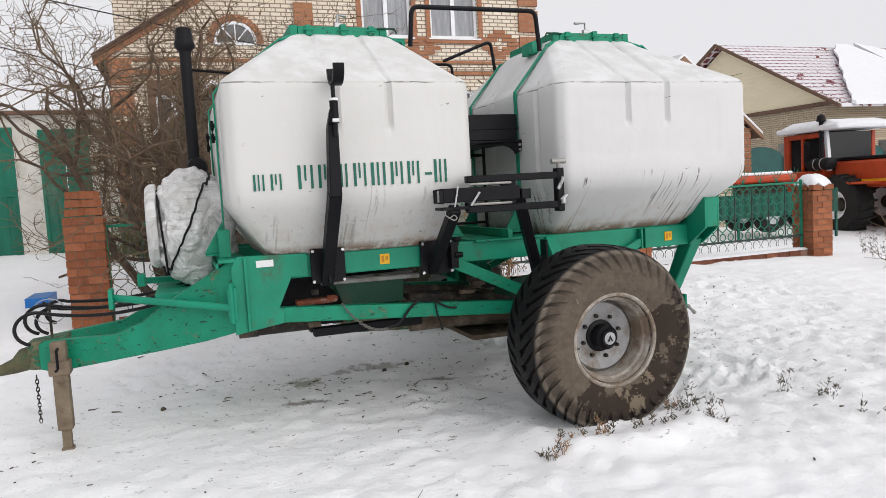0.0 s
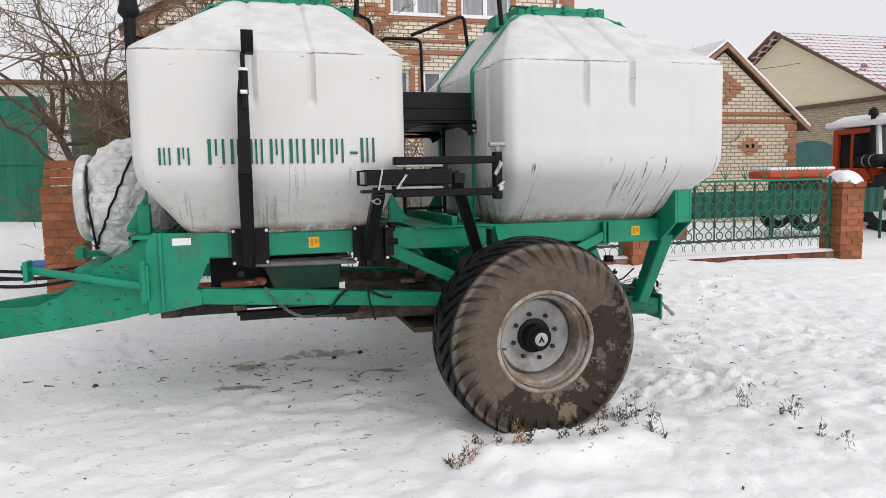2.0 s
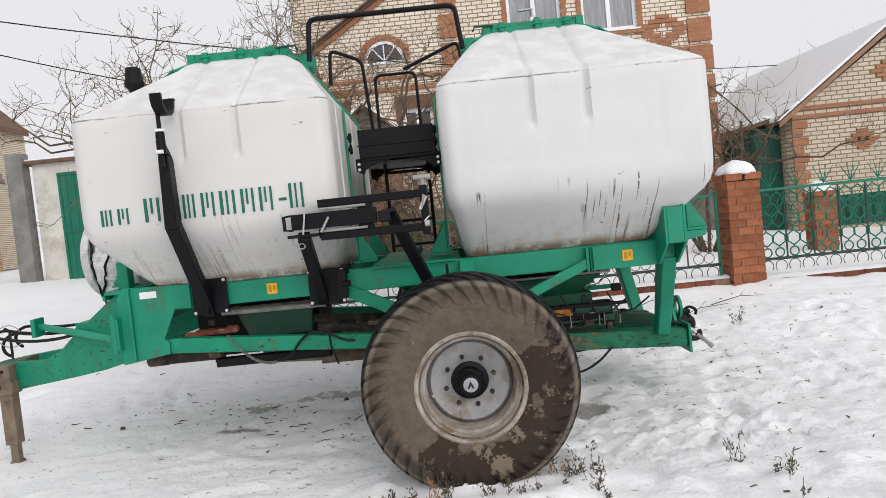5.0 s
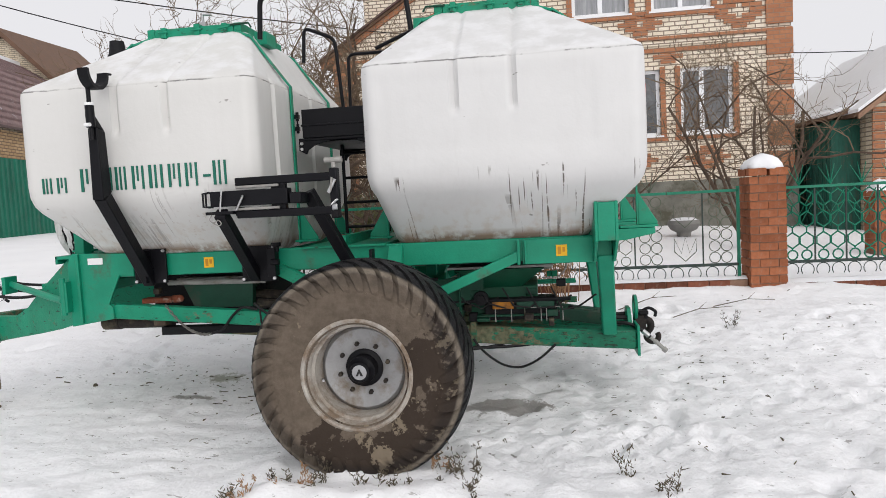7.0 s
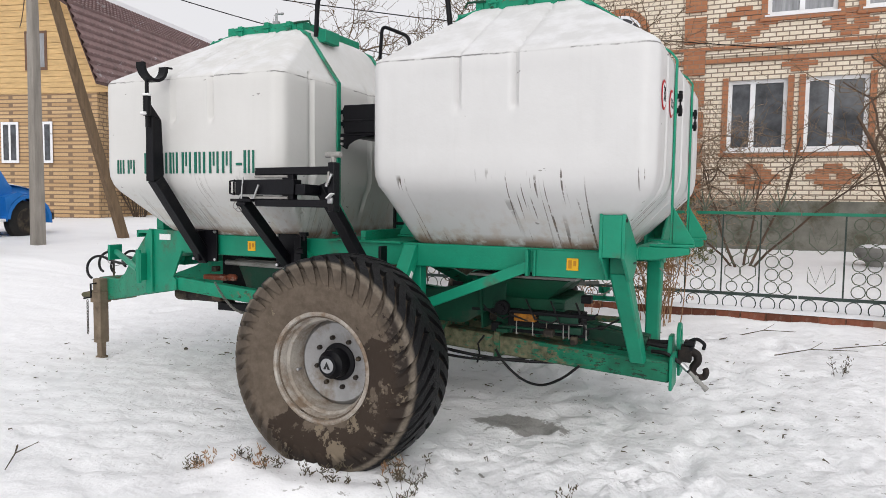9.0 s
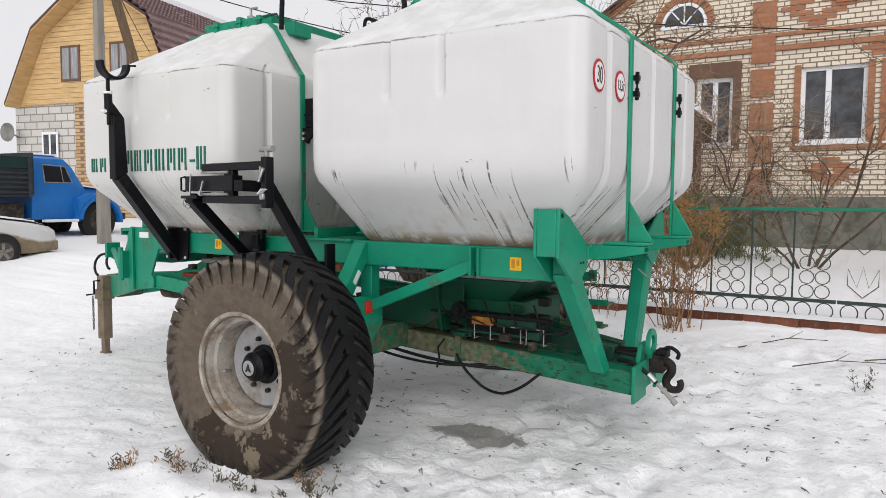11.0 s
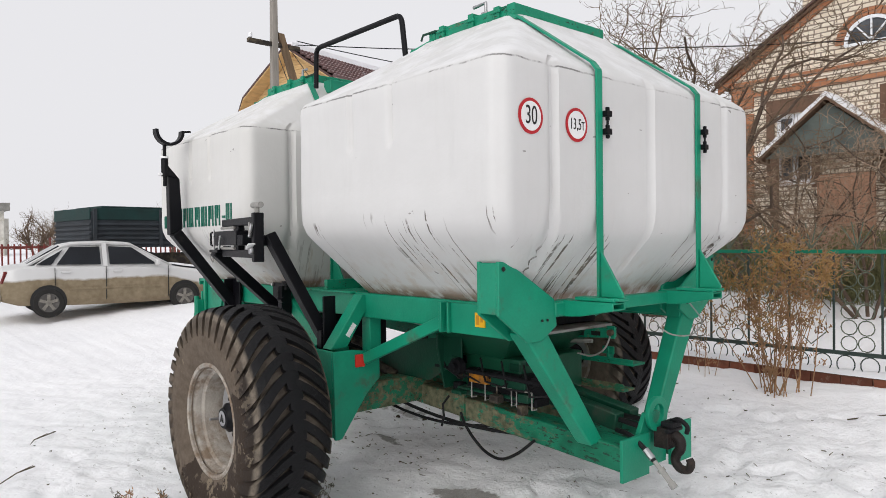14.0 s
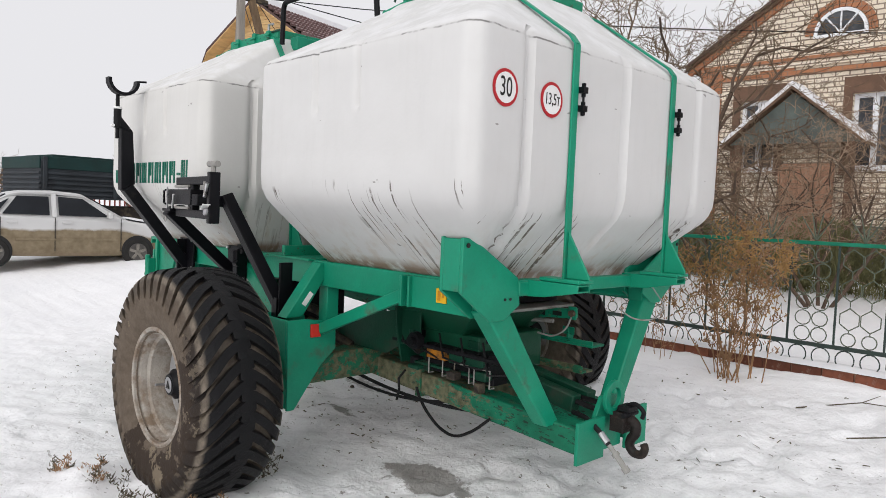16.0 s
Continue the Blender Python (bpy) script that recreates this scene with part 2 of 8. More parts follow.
def mud_rubber(name, gaps):
    """Dried grey-brown mud on rubber, soaked dark in patches low on the flank; worn-clean black lug tops; painted
    shadow between the lug ends.
    """
    k = Nodes(name)
    v = k.coords()
    x, z = k.axis("x"), k.axis("z")
    rr = k.math("SQRT", k.math("ADD", k.math("MULTIPLY", x, x), k.math("MULTIPLY", z, z)), 0)
    n1, n2 = k.noise(v, 3.0, 6, 0.65), k.noise(v, 16.0, 5, 0.7)
    mud = k.mix(k.ramp(n2, 0.32, 0.68), (0.085, 0.066, 0.050, 1), (0.135, 0.108, 0.084, 1))
    low = k.ramp(k.math("SUBTRACT", k.math("MULTIPLY", x, 0.75), z), -0.35, 0.50, -0.12, 0.12)
    soak = k.ramp(k.math("ADD", k.noise(v, 3.6, 8, 0.66), low), 0.55, 0.57)
    col = k.mix(k.math("MULTIPLY", soak, 0.9), mud, (0.030, 0.021, 0.016, 1))
    crust = k.math("MULTIPLY", k.ramp(k.math("ADD", k.noise(k.coords((1, 1, 1), (0, 40, 0)), 4.6, 8, 0.7), k.math("MULTIPLY", low, 0.5)), 0.60, 0.615), 0.85)
    col = k.mix(crust, col, (0.20, 0.162, 0.118, 1))
    groove = k.math("MULTIPLY", k.ramp(rr, 0.586, 0.598), k.ramp(n1, 0.30, 0.45, 0.4, 0.9))
    col = k.mix(groove, col, k.mix(k.ramp(n2, 0.35, 0.65), (0.10, 0.084, 0.068, 1), (0.19, 0.162, 0.13, 1)))
    tops = k.math("MULTIPLY", k.ramp(rr, 0.616, 0.628), k.ramp(n2, 0.74, 0.62, 0.8, 1.0))
    # shoulder ring painted dark for the shadow between lug ends
    ends = k.math("MULTIPLY", k.math("MULTIPLY", k.ramp(rr, 0.505, 0.54), k.ramp(rr, 0.604, 0.592)), k.ramp(n1, 0.36, 0.58, 0.25 * gaps, gaps))
    keep = k.math("SUBTRACT", 1.0, k.math("MAXIMUM", tops, ends))
    col = k.mix(keep, (0.007, 0.007, 0.008, 1), col)
    k.bump(k.math("ADD", k.math("ADD", n2, crust), k.math("MULTIPLY", k.noise(v, 60.0, 3), 0.4)), 0.55, 0.012)
    return k.done(col, k.ramp(keep, 0, 1, 0.5, 0.88), 0, 0.18)


def worn_paint(name, dark, lite, scratched, muddy, fine=1.0, drift=0.10):
    """Green paint, scratched to dark metal and caked with dry mud in crisp patches."""
    k = Nodes(name)
    v = k.coords()
    x = k.axis("x")
    col = k.mix(k.ramp(k.noise(v, 5.0, 4), 0.35, 0.65), dark, lite)
    scr = k.noise(k.coords((5 * fine, 9 * fine, 14 * fine), (0, 25, 0)), 1.6, 6, 0.7)
    col = k.mix(k.math("MULTIPLY", k.ramp(scr, scratched, scratched + 0.03), 0.85), col, (0.012, 0.018, 0.012, 1))
    clod = k.math("ADD", k.noise(k.coords((3 * fine, 5 * fine, 6 * fine)), 1.6, 8, 0.74), k.ramp(x, 0.7, 1.5, drift, -drift))
    mud = k.mix(k.ramp(k.noise(v, 22.0, 4), 0.35, 0.65), (0.085, 0.075, 0.045, 1), (0.21, 0.175, 0.11, 1))
    fac = k.ramp(clod, muddy, muddy + 0.05)
    col = k.mix(k.math("MULTIPLY", fac, 0.85), col, mud)
    k.bump(k.math("ADD", fac, k.noise(v, 35.0, 4)), 0.45, 0.008)
    return k.done(col, k.ramp(fac, 0, 1, 0.5, 0.9), 0, 0.3)


GREEN = surf("green_paint", (0.004, 0.25, 0.145, 1), 0.45, 0, 0.22, 3.0, 0.1, (0.075, 0.085, 0.06, 1), 0.12)
GREEN_DIRTY = worn_paint("green_paint_dirty", (0.005, 0.19, 0.105, 1), (0.006, 0.245, 0.14, 1), 0.60, 0.595, 1.5, 0.0)
GREEN_MUD = worn_paint("green_paint_muddy", (0.02, 0.10, 0.05, 1), (0.01, 0.17, 0.09, 1), 0.60, 0.47, 2.0, 0.0)
GREEN_WORN = worn_paint("green_paint_worn", (0.004, 0.11, 0.06, 1), (0.007, 0.20, 0.11, 1), 0.56, 0.52, 1.6, 0.12)
# two dimmed copies of the cart green: underbody shade put into the paint
HOPPER = surf("hopper_green_dimmed", (0.003, 0.068, 0.034, 1), 0.5, 0, 0.25, 4.0, 0.15, (0.06, 0.06, 0.04, 1), 0.2)
GREEN_DIMMED = surf("green_paint_dimmed", (0.002, 0.050, 0.027, 1), 0.5, 0, 0.3, 4.0, 0.15, (0.05, 0.05, 0.04, 1), 0.3)
BLACK = surf("black_paint", (0.004, 0.004, 0.006, 1), 0.45, 0, 0.3, 5.0, 0.1, (0.03, 0.027, 0.024, 1), 0.05, spec=0.18)
BLACK_MATT = surf("black_plastic", (0.008, 0.008, 0.010, 1), 0.6, 0, 0.3, 5.0, 0.2, spec=0.2)
GRIME = surf("grimy_steel", (0.027, 0.022, 0.019, 1), 0.75, 0.1, 0.4, 9.0, 0.4, (0.10, 0.08, 0.055, 1), 0.6)
STEEL = surf("steel", (0.42, 0.42, 0.43, 1), 0.38, 0.85, 0.2, 9.0, 0.1)
CHROME = surf("zinc_bolt", (0.6, 0.6, 0.6, 1), 0.3, 0.9, 0.1, 20.0, 0.05)
RIM = surf("silver_rim", (0.33, 0.33, 0.335, 1), 0.5, 0.1, 0.22, 5.0, 0.15, (0.20, 0.165, 0.13, 1), 0.5)
RIM_EDGE = surf("muddy_rim_edge", (0.40, 0.37, 0.33, 1), 0.65, 0.05, 0.3, 7.0, 0.3, (0.19, 0.14, 0.10, 1), 0.75)
RUST_MUD = surf("rusty_muddy_steel", (0.105, 0.075, 0.052, 1), 0.85, 0, 0.35, 8.0, 0.5, (0.2, 0.16, 0.12, 1), 0.5)
OLIVE_MUD = surf("olive_mud_on_steel", (0.105, 0.095, 0.052, 1), 0.85, 0, 0.4, 9.0, 0.5, (0.03, 0.10, 0.055, 1), 0.45)
DRY_MUD = surf("dry_mud_on_steel", (0.20, 0.155, 0.11, 1), 0.9, 0, 0.35, 9.0, 0.5, (0.10, 0.075, 0.052, 1), 0.4)
RUBBER = mud_rubber("muddy_rubber", 0.65)
LUG_RUBBER = mud_rubber("muddy_lug_rubber", 0.5)
HOSE = surf("hose_rubber", (0.008, 0.008, 0.009, 1), 0.5, 0, 0.3, 20.0, 0.1, spec=0.25)
TANK = tank_plastic()
SNOW = snow_ground()
SNOWCAP = surf("snow_cap", (0.80, 0.805, 0.83, 1), 0.7, 0, 0.05, 5.0, 0.35, bscale=25.0)
YELLOW = surf("yellow_sticker", (0.72, 0.40, 0.012, 1), 0.5, 0, 0.12, 20.0, 0.05)
REDREF = surf("red_reflector", (0.55, 0.03, 0.02, 1), 0.3, 0, 0.1, 20.0, 0.05)
WHITE = surf("white_sticker", (0.78, 0.78, 0.78, 1), 0.5, 0, 0.1, 15.0, 0.05)
SIGNRED = surf("sign_red", (0.42, 0.012, 0.02, 1), 0.45, 0, 0.1, 15.0, 0.05)
INK = surf("sign_black", (0.012, 0.012, 0.012, 1), 0.5, 0, 0.1, 15.0, 0.05)
LETTER = surf("green_lettering", (0.006, 0.125, 0.085, 1), 0.5, 0, 0.15, 12.0, 0.05)
ORANGE = surf("orange_plastic", (0.42, 0.16, 0.01, 1), 0.6, 0, 0.35, 12.0, 0.2, (0.05, 0.04, 0.03, 1), 0.55)
FLANGE = surf("dusty_pale_flange", (0.30, 0.295, 0.28, 1), 0.7, 0, 0.25, 8.0, 0.2, (0.15, 0.12, 0.09, 1), 0.4)
FANWIRE = surf("faded_fence_wire", (0.10, 0.12, 0.085, 1), 0.6, 0, 0.3, 10.0, 0.2)
BRICK = piece_brick("pillar_brick", (0.23, 0.078, 0.036, 1), (0.38, 0.135, 0.064, 1))
PLINTHBRICK = piece_brick("dark_plinth_brick", (0.10, 0.036, 0.022, 1), (0.24, 0.085, 0.05, 1))
MORTAR = surf("mortar", (0.25, 0.15, 0.105, 1), 0.95, 0, 0.25, 12.0, 0.5)
YBRICK = brick_wall("cream_brickwork", (0.82, 0.74, 0.62, 1), (0.74, 0.64, 0.51, 1), (0.21, 0.155, 0.12, 1), 0.27, 0.105, 0.016)
ORBRICK = brick_wall("orange_brickwork", (0.44, 0.20, 0.105, 1), (0.36, 0.15, 0.08, 1), (0.28, 0.19, 0.14, 1), 0.27, 0.105, 0.012)
YBRICK2 = brick_wall("pale_brickwork", (0.66, 0.58, 0.46, 1), (0.57, 0.48, 0.36, 1), (0.20, 0.165, 0.13, 1), 0.27, 0.10, 0.015)
PALEBRICK_Y = brick_wall("pale_brickwork_side", (0.55, 0.46, 0.34, 1), (0.44, 0.35, 0.24, 1), (0.24, 0.2, 0.16, 1), 0.30, 0.10, 0.016, "y")
OCHREBRICK_Y = brick_wall("ochre_brickwork_side", (0.60, 0.42, 0.24, 1), (0.46, 0.30, 0.16, 1), (0.20, 0.14, 0.10, 1), 0.34, 0.13, 0.022, "y")
CONCRETE = surf("grey_concrete", (0.24, 0.235, 0.22, 1), 0.9, 0, 0.3, 2.5, 0.5, (0.14, 0.135, 0.12, 1), 0.4)
PLASTER = surf("whitewashed_plaster", (0.62, 0.60, 0.55, 1), 0.9, 0, 0.2, 2.0, 0.3, (0.4, 0.37, 0.31, 1), 0.4)
FENCEGREEN = surf("green_fence_paint", (0.006, 0.17, 0.10, 1), 0.45, 0, 0.25, 8.0, 0.1)
FENCEDARK = surf("dark_fence_wire", (0.03, 0.048, 0.042, 1), 0.6, 0, 0.3, 10.0, 0.2)
GATEGREEN = surf("green_gate_paint", (0.008, 0.15, 0.095, 1), 0.6, 0, 0.35, 1.6, 0.25, (0.10, 0.16, 0.12, 1), 0.25, stretch=(1, 1, 0.25))
PVC = surf("white_pvc", (0.78, 0.79, 0.82, 1), 0.35, 0, 0.06, 4.0, 0.03)
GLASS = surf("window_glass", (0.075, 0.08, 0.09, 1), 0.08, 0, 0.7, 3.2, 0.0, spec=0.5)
CURTAIN = surf("net_curtain", (0.30, 0.31, 0.33, 1), 0.25, 0, 0.35, 3.0, 0.2, stretch=(4, 1, 0.4))
ROOFBROWN = surf("brown_roof_tile", (0.085, 0.045, 0.040, 1), 0.5, 0, 0.3, 3.0, 0.2)
ROOFTILE = surf("brown_metal_tile", (0.24, 0.155, 0.15, 1), 0.5, 0, 0.3, 3.0, 0.2, (0.6, 0.6, 0.62, 1), 0.08)
def snowy_tiles():
    """Wine-red pressed tiles with snow caught in every step."""
    k = Nodes("wine_roof_tile")
    v = k.coords()
    t = k.n("ShaderNodeTexBrick")
    t.inputs["Scale"].default_value = 1.0
    t.inputs["Brick Width"].default_value, t.inputs["Row Height"].default_value = 0.42, 0.4194
    t.inputs["Mortar Size"].default_value, t.inputs["Mortar Smooth"].default_value = 0.075, 0.4
    k.l(v, t.inputs["Vector"])
    snow = k.math("MULTIPLY", t.outputs["Fac"], k.ramp(k.noise(v, 0.9, 4), 0.30, 0.45))
    snow = k.ramp(k.math("ADD", snow, k.ramp(k.noise(v, 7.0, 3), 0.3, 0.7, -0.35, 0.25)), 0.35, 0.6)
    col = k.mix(k.ramp(k.noise(v, 3.0, 4), 0.3, 0.7), (0.15, 0.035, 0.045, 1), (0.22, 0.06, 0.065, 1))
    col = k.mix(k.math("MULTIPLY", snow, 0.9), col, (0.74, 0.74, 0.77, 1))
    k.bump(snow, 0.4, 0.03)
    return k.done(col, 0.6, 0, 0.3)


ROOFWINE = snowy_tiles()
WOOD = surf("new_timber", (0.62, 0.42, 0.20, 1), 0.7, 0, 0.25, 2.0, 0.3, stretch=(1, 1, 6))
WOODDARK = surf("brown_timber", (0.15, 0.085, 0.055, 1), 0.7, 0, 0.3, 4.0, 0.3)
TRIMBROWN = surf("faded_brown_trim", (0.30, 0.175, 0.115, 1), 0.7, 0, 0.25, 4.0, 0.3)
POLEWOOD = surf("grey_concrete_pole", (0.30, 0.275, 0.245, 1), 0.9, 0, 0.3, 3.0, 0.5, stretch=(3, 3, 0.4))
CREAM = surf("cream_siding", (0.76, 0.68, 0.49, 1), 0.75, 0, 0.08, 2.0, 0.15, stretch=(1, 1, 5))
BARK = surf("bark", (0.105, 0.072, 0.052, 1), 0.9, 0, 0.4, 8.0, 0.5)
TWIG = surf("twig_bark", (0.16, 0.112, 0.072, 1), 0.9, 0, 0.35, 10.0, 0.3)
def crinkled_film():
    k = Nodes("wrapping_film")
    v = k.coords()
    nn = k.n("ShaderNodeTexNoise")
    nn.inputs["Scale"].default_value, nn.inputs["Detail"].default_value, nn.inputs["Distortion"].default_value = 4.5, 6.0, 2.4
    k.l(v, nn.inputs["Vector"])
    f = nn.outputs["Fac"]
    col = k.mix(k.ramp(f, 0.35, 0.62), (0.52, 0.51, 0.49, 1), (0.76, 0.76, 0.76, 1))
    col = k.mix(k.ramp(k.noise(k.coords((4, 4, 30), (25, 15, 0)), 1.4, 3), 0.58, 0.66, 0, 0.5), col, (0.33, 0.32, 0.30, 1))
    k.bump(k.math("ADD", f, k.math("MULTIPLY", k.noise(v, 26.0, 4), 0.35)), 0.8, 0.05)
    return k.done(col, 0.35, 0, 0.5)


FILM = crinkled_film()
DRYTWIG = surf("dry_twig", (0.33, 0.235, 0.165, 1), 0.9, 0, 0.35, 10.0, 0.3)
STRAW = surf("dry_stalk", (0.33, 0.19, 0.10, 1), 0.9, 0, 0.35, 9.0, 0.3)
REDSTRAW = surf("curled_dry_leaf", (0.29, 0.165, 0.085, 1), 0.9, 0, 0.45, 9.0, 0.3)
DRYGREEN = surf("faded_shoots", (0.17, 0.165, 0.075, 1), 0.9, 0, 0.4, 6.0, 0.3)
WEED = surf("dead_weed", (0.10, 0.082, 0.055, 1), 0.9, 0, 0.4, 9.0, 0.3)
def dusty_paint():
    k = Nodes("dusty_silver_paint")
    v, z = k.coords(), k.axis("z")
    n = k.noise(v, 2.2, 6, 0.65)
    col = k.mix(k.ramp(k.noise(v, 1.0, 3), 0.3, 0.7), (0.52, 0.52, 0.52, 1), (0.60, 0.60, 0.60, 1))
    d = k.ramp(k.math("ADD", k.math("ADD", z, k.ramp(k.axis("y"), 1.0, 1.9, 0.0, 0.27)), k.ramp(n, 0.3, 0.7, -0.03, 0.03)), 0.735, 0.685)
    dust = k.mix(k.ramp(k.noise(v, 7.0, 5), 0.35, 0.7), (0.18, 0.14, 0.088, 1), (0.265, 0.215, 0.145, 1))
    col = k.mix(d, col, dust)
    return k.done(col, k.ramp(d, 0, 1, 0.32, 0.85), 0.1, 0.4)


CARPAINT = dusty_paint()
CARDIRT = surf("dirty_car_paint", (0.30, 0.24, 0.16, 1), 0.8, 0, 0.3, 4.0, 0.2, (0.45, 0.42, 0.36, 1), 0.3)
CARGLASS = surf("car_glass", (0.014, 0.016, 0.02, 1), 0.06, 0, 0.3, 2.0, 0.0, spec=0.2)
TYRE = surf("car_tyre", (0.02, 0.019, 0.018, 1), 0.85, 0, 0.4, 9.0, 0.3)
BLUE = surf("blue_truck_paint", (0.015, 0.16, 0.50, 1), 0.4, 0, 0.15, 3.0, 0.05)
BEDGREY = surf("dark_truck_bed", (0.035, 0.042, 0.05, 1), 0.75, 0, 0.4, 3.0, 0.3, stretch=(1, 1, 3))
BEDGREEN = surf("tarpaulin_green", (0.006, 0.032, 0.030, 1), 0.7, 0, 0.35, 3.0, 0.3)
TRACTOR = surf("tractor_red_paint", (0.46, 0.055, 0.014, 1), 0.4, 0, 0.2, 3.0, 0.05)
REDFENCE = surf("red_picket_paint", (0.17, 0.035, 0.028, 1), 0.6, 0, 0.25, 5.0, 0.1)


# ---- mesh helpers ----
class Build:
    """Collects vertices and faces of one mesh."""

    def __init__(self):
        self.v, self.f = [], []

    def box(self, x0, x1, y0, y1, z0, z1):
        i = len(self.v)
        self.v += [(x0, y0, z0), (x1, y0, z0), (x1, y1, z0), (x0, y1, z0), (x0, y0, z1), (x1, y0, z1), (x1, y1, z1), (x0, y1, z1)]
        self.f += [tuple(i + k for k in q) for q in ((0, 3, 2, 1), (4, 5, 6, 7), (0, 1, 5, 4), (1, 2, 6, 5), (2, 3, 7, 6), (3, 0, 4, 7))]
        return self

    def solid(self, ring_a, ring_b):
        """A closed body between two rings of as many points."""
        i, n = len(self.v), len(ring_a)
        self.v += [tuple(p) for p in ring_a] + [tuple(p) for p in ring_b]
        self.f += [tuple(range(i + n - 1, i - 1, -1)), tuple(range(i + n, i + 2 * n))]
        self.f += [(i + k, i + (k + 1) % n, i + n + (k + 1) % n, i + n + k) for k in range(n)]
        return self

    def prism(self, poly, axis, a, b):
        """A polygon of two coordinates, drawn out along axis from a to b."""
        def at(p, c):
            return {"x": (c, p[0], p[1]), "y": (p[0], c, p[1]), "z": (p[0], p[1], c)}[axis]
        return self.solid([at(p, a) for p in poly], [at(p, b) for p in poly])

    def loft(self, rings, caps=True, closed=False):
        i, n = len(self.v), len(rings[0])
        for r in rings:
            self.v += [tuple(p) for p in r]
        m = len(rings)
        for k in range(m if closed else m - 1):
            a, b = i + k * n, i + ((k + 1) % m) * n
            self.f += [(a + j, a + (j + 1) % n, b + (j + 1) % n, b + j) for j in range(n)]
        if caps and not closed:
            self.f += [tuple(range(i + n - 1, i - 1, -1)), tuple(range(i + (m - 1) * n, i + m * n))]
        return self

    def tube(self, pts, r, n=8, r1=None):
        pts = [Vector(p) for p in pts]
        rings, side = [], None
        for k, p in enumerate(pts):
            d = (pts[min(k + 1, len(pts) - 1)] - pts[max(k - 1, 0)]).normalized()
            if side is None:
                side = d.cross(Vector((0, 0, 1)) if abs(d.z) < 0.9 else Vector((1, 0, 0))).normalized()
            side = (side - d * side.dot(d)).normalized()
            up = side.cross(d)
            w = r if r1 is None else r + (r1 - r) * k / max(1, len(pts) - 1)
            rings.append([p + (side * math.cos(2 * math.pi * j / n) + up * math.sin(2 * math.pi * j / n)) * w for j in range(n)])
        return self.loft(rings)

    def lathe(self, profile, centre, axis="y", n=32, caps=True):
        """profile: (radius, place along the axis)."""
        rings = []
        for r, h in profile:
            ring = []
            for j in range(n):
                a = 2 * math.pi * j / n
                c, s = r * math.cos(a), r * math.sin(a)
                q = {"y": (c, h, s), "z": (c, s, h), "x": (h, c, s)}[axis]
                ring.append((centre[0] + q[0], centre[1] + q[1], centre[2] + q[2]))
            rings.append(ring)
        return self.loft(rings, caps and profile[0] != profile[-1])

    def beam(self, p, q, w, h, up=(0, 0, 1)):
        """A bar of w by h from p to q."""
        p, q = Vector(p), Vector(q)
        d = (q - p).normalized()
        s = d.cross(Vector(up)).normalized() * w / 2
        u = s.normalized().cross(d) * h / 2
        return self.solid([p - s - u, p + s - u, p + s + u, p - s + u], [q - s - u, q + s - u, q + s + u, q - s + u])

    def mesh(self, name):
        me = bpy.data.meshes.new(name)
        me.from_pydata(self.v, [], self.f)
        bm = bmesh.new()
        bm.from_mesh(me)
        bmesh.ops.recalc_face_normals(bm, faces=bm.faces)
        bm.to_mesh(me)
        bm.free()
        return me


def finish(ob, material, bevel=0.0, smooth=35):
    ob.data.materials.append(material)
    if smooth:
        for p in ob.data.polygons:
            p.use_smooth = True
        ob.data.set_sharp_from_angle(angle=radians(smooth))
    if bevel:
        m = ob.modifiers.new("bevel", "BEVEL")
        m.width, m.segments, m.limit_method, m.angle_limit = bevel, 2, "ANGLE", radians(40)
        m.harden_normals = False
    return ob


def part(name, b, material, parent, label="", bevel=0.0, smooth=35):
    ob = new(name, b.mesh(name))
    finish(ob, material, bevel, smooth)
    ob.parent = parent
    if parent.parent is None:
        ob.matrix_parent_inverse = parent.matrix_basis.inverted()
    return tagged(ob, label) if label else ob


def thing(name, label, category, at=(0, 0, 0), group="", kind=""):
    ob = new(name)
    ob.matrix_basis = pose(*at)
    ob.empty_display_size = 0.2
    return tagged(ob, label, category, group, kind)


def single(name, b, material, label, category, group="", kind="", bevel=0.0, smooth=35):
    ob = new(name, b.mesh(name))
    finish(ob, material, bevel, smooth)
    return tagged(ob, label, category, group, kind)


def curve_through(pts, n=5):
    """A smooth line through the given points."""
    pts = [Vector(p) for p in pts]
    pts = [pts[0] * 2 - pts[1]] + pts + [pts[-1] * 2 - pts[-2]]
    out = []
    for a, p, q, e in zip(pts, pts[1:], pts[2:], pts[3:]):
        for k in range(n):
            t = k / n
            out.append(0.5 * (2 * p + (q - a) * t + (2 * a - 5 * p + 4 * q - e) * t * t + (3 * p - a - 3 * q + e) * t ** 3))
    return out + [pts[-2]]


def step(x, a, b):
    t = max(0.0, min(1.0, (x - a) / (b - a)))
    return t * t * (3 - 2 * t)


def ground_height(x, y):
    z = 0.05 + 0.32 * step(y, -0.8, 3.6) + 0.28 * step(y, 4, 14)
    z += 0.030 * min(10.0, max(0.0, -5 - x)) - 0.05 * min(9.0, max(0.0, x - 4.5)) * step(y, 0, 5)
    # snow banked up round the tyres
    z += 0.075 * max(math.exp(-((x + 0.02) / 0.42) ** 2 - ((y - w) / 0.36) ** 2) for w in (-1.68, 1.6))
    return z

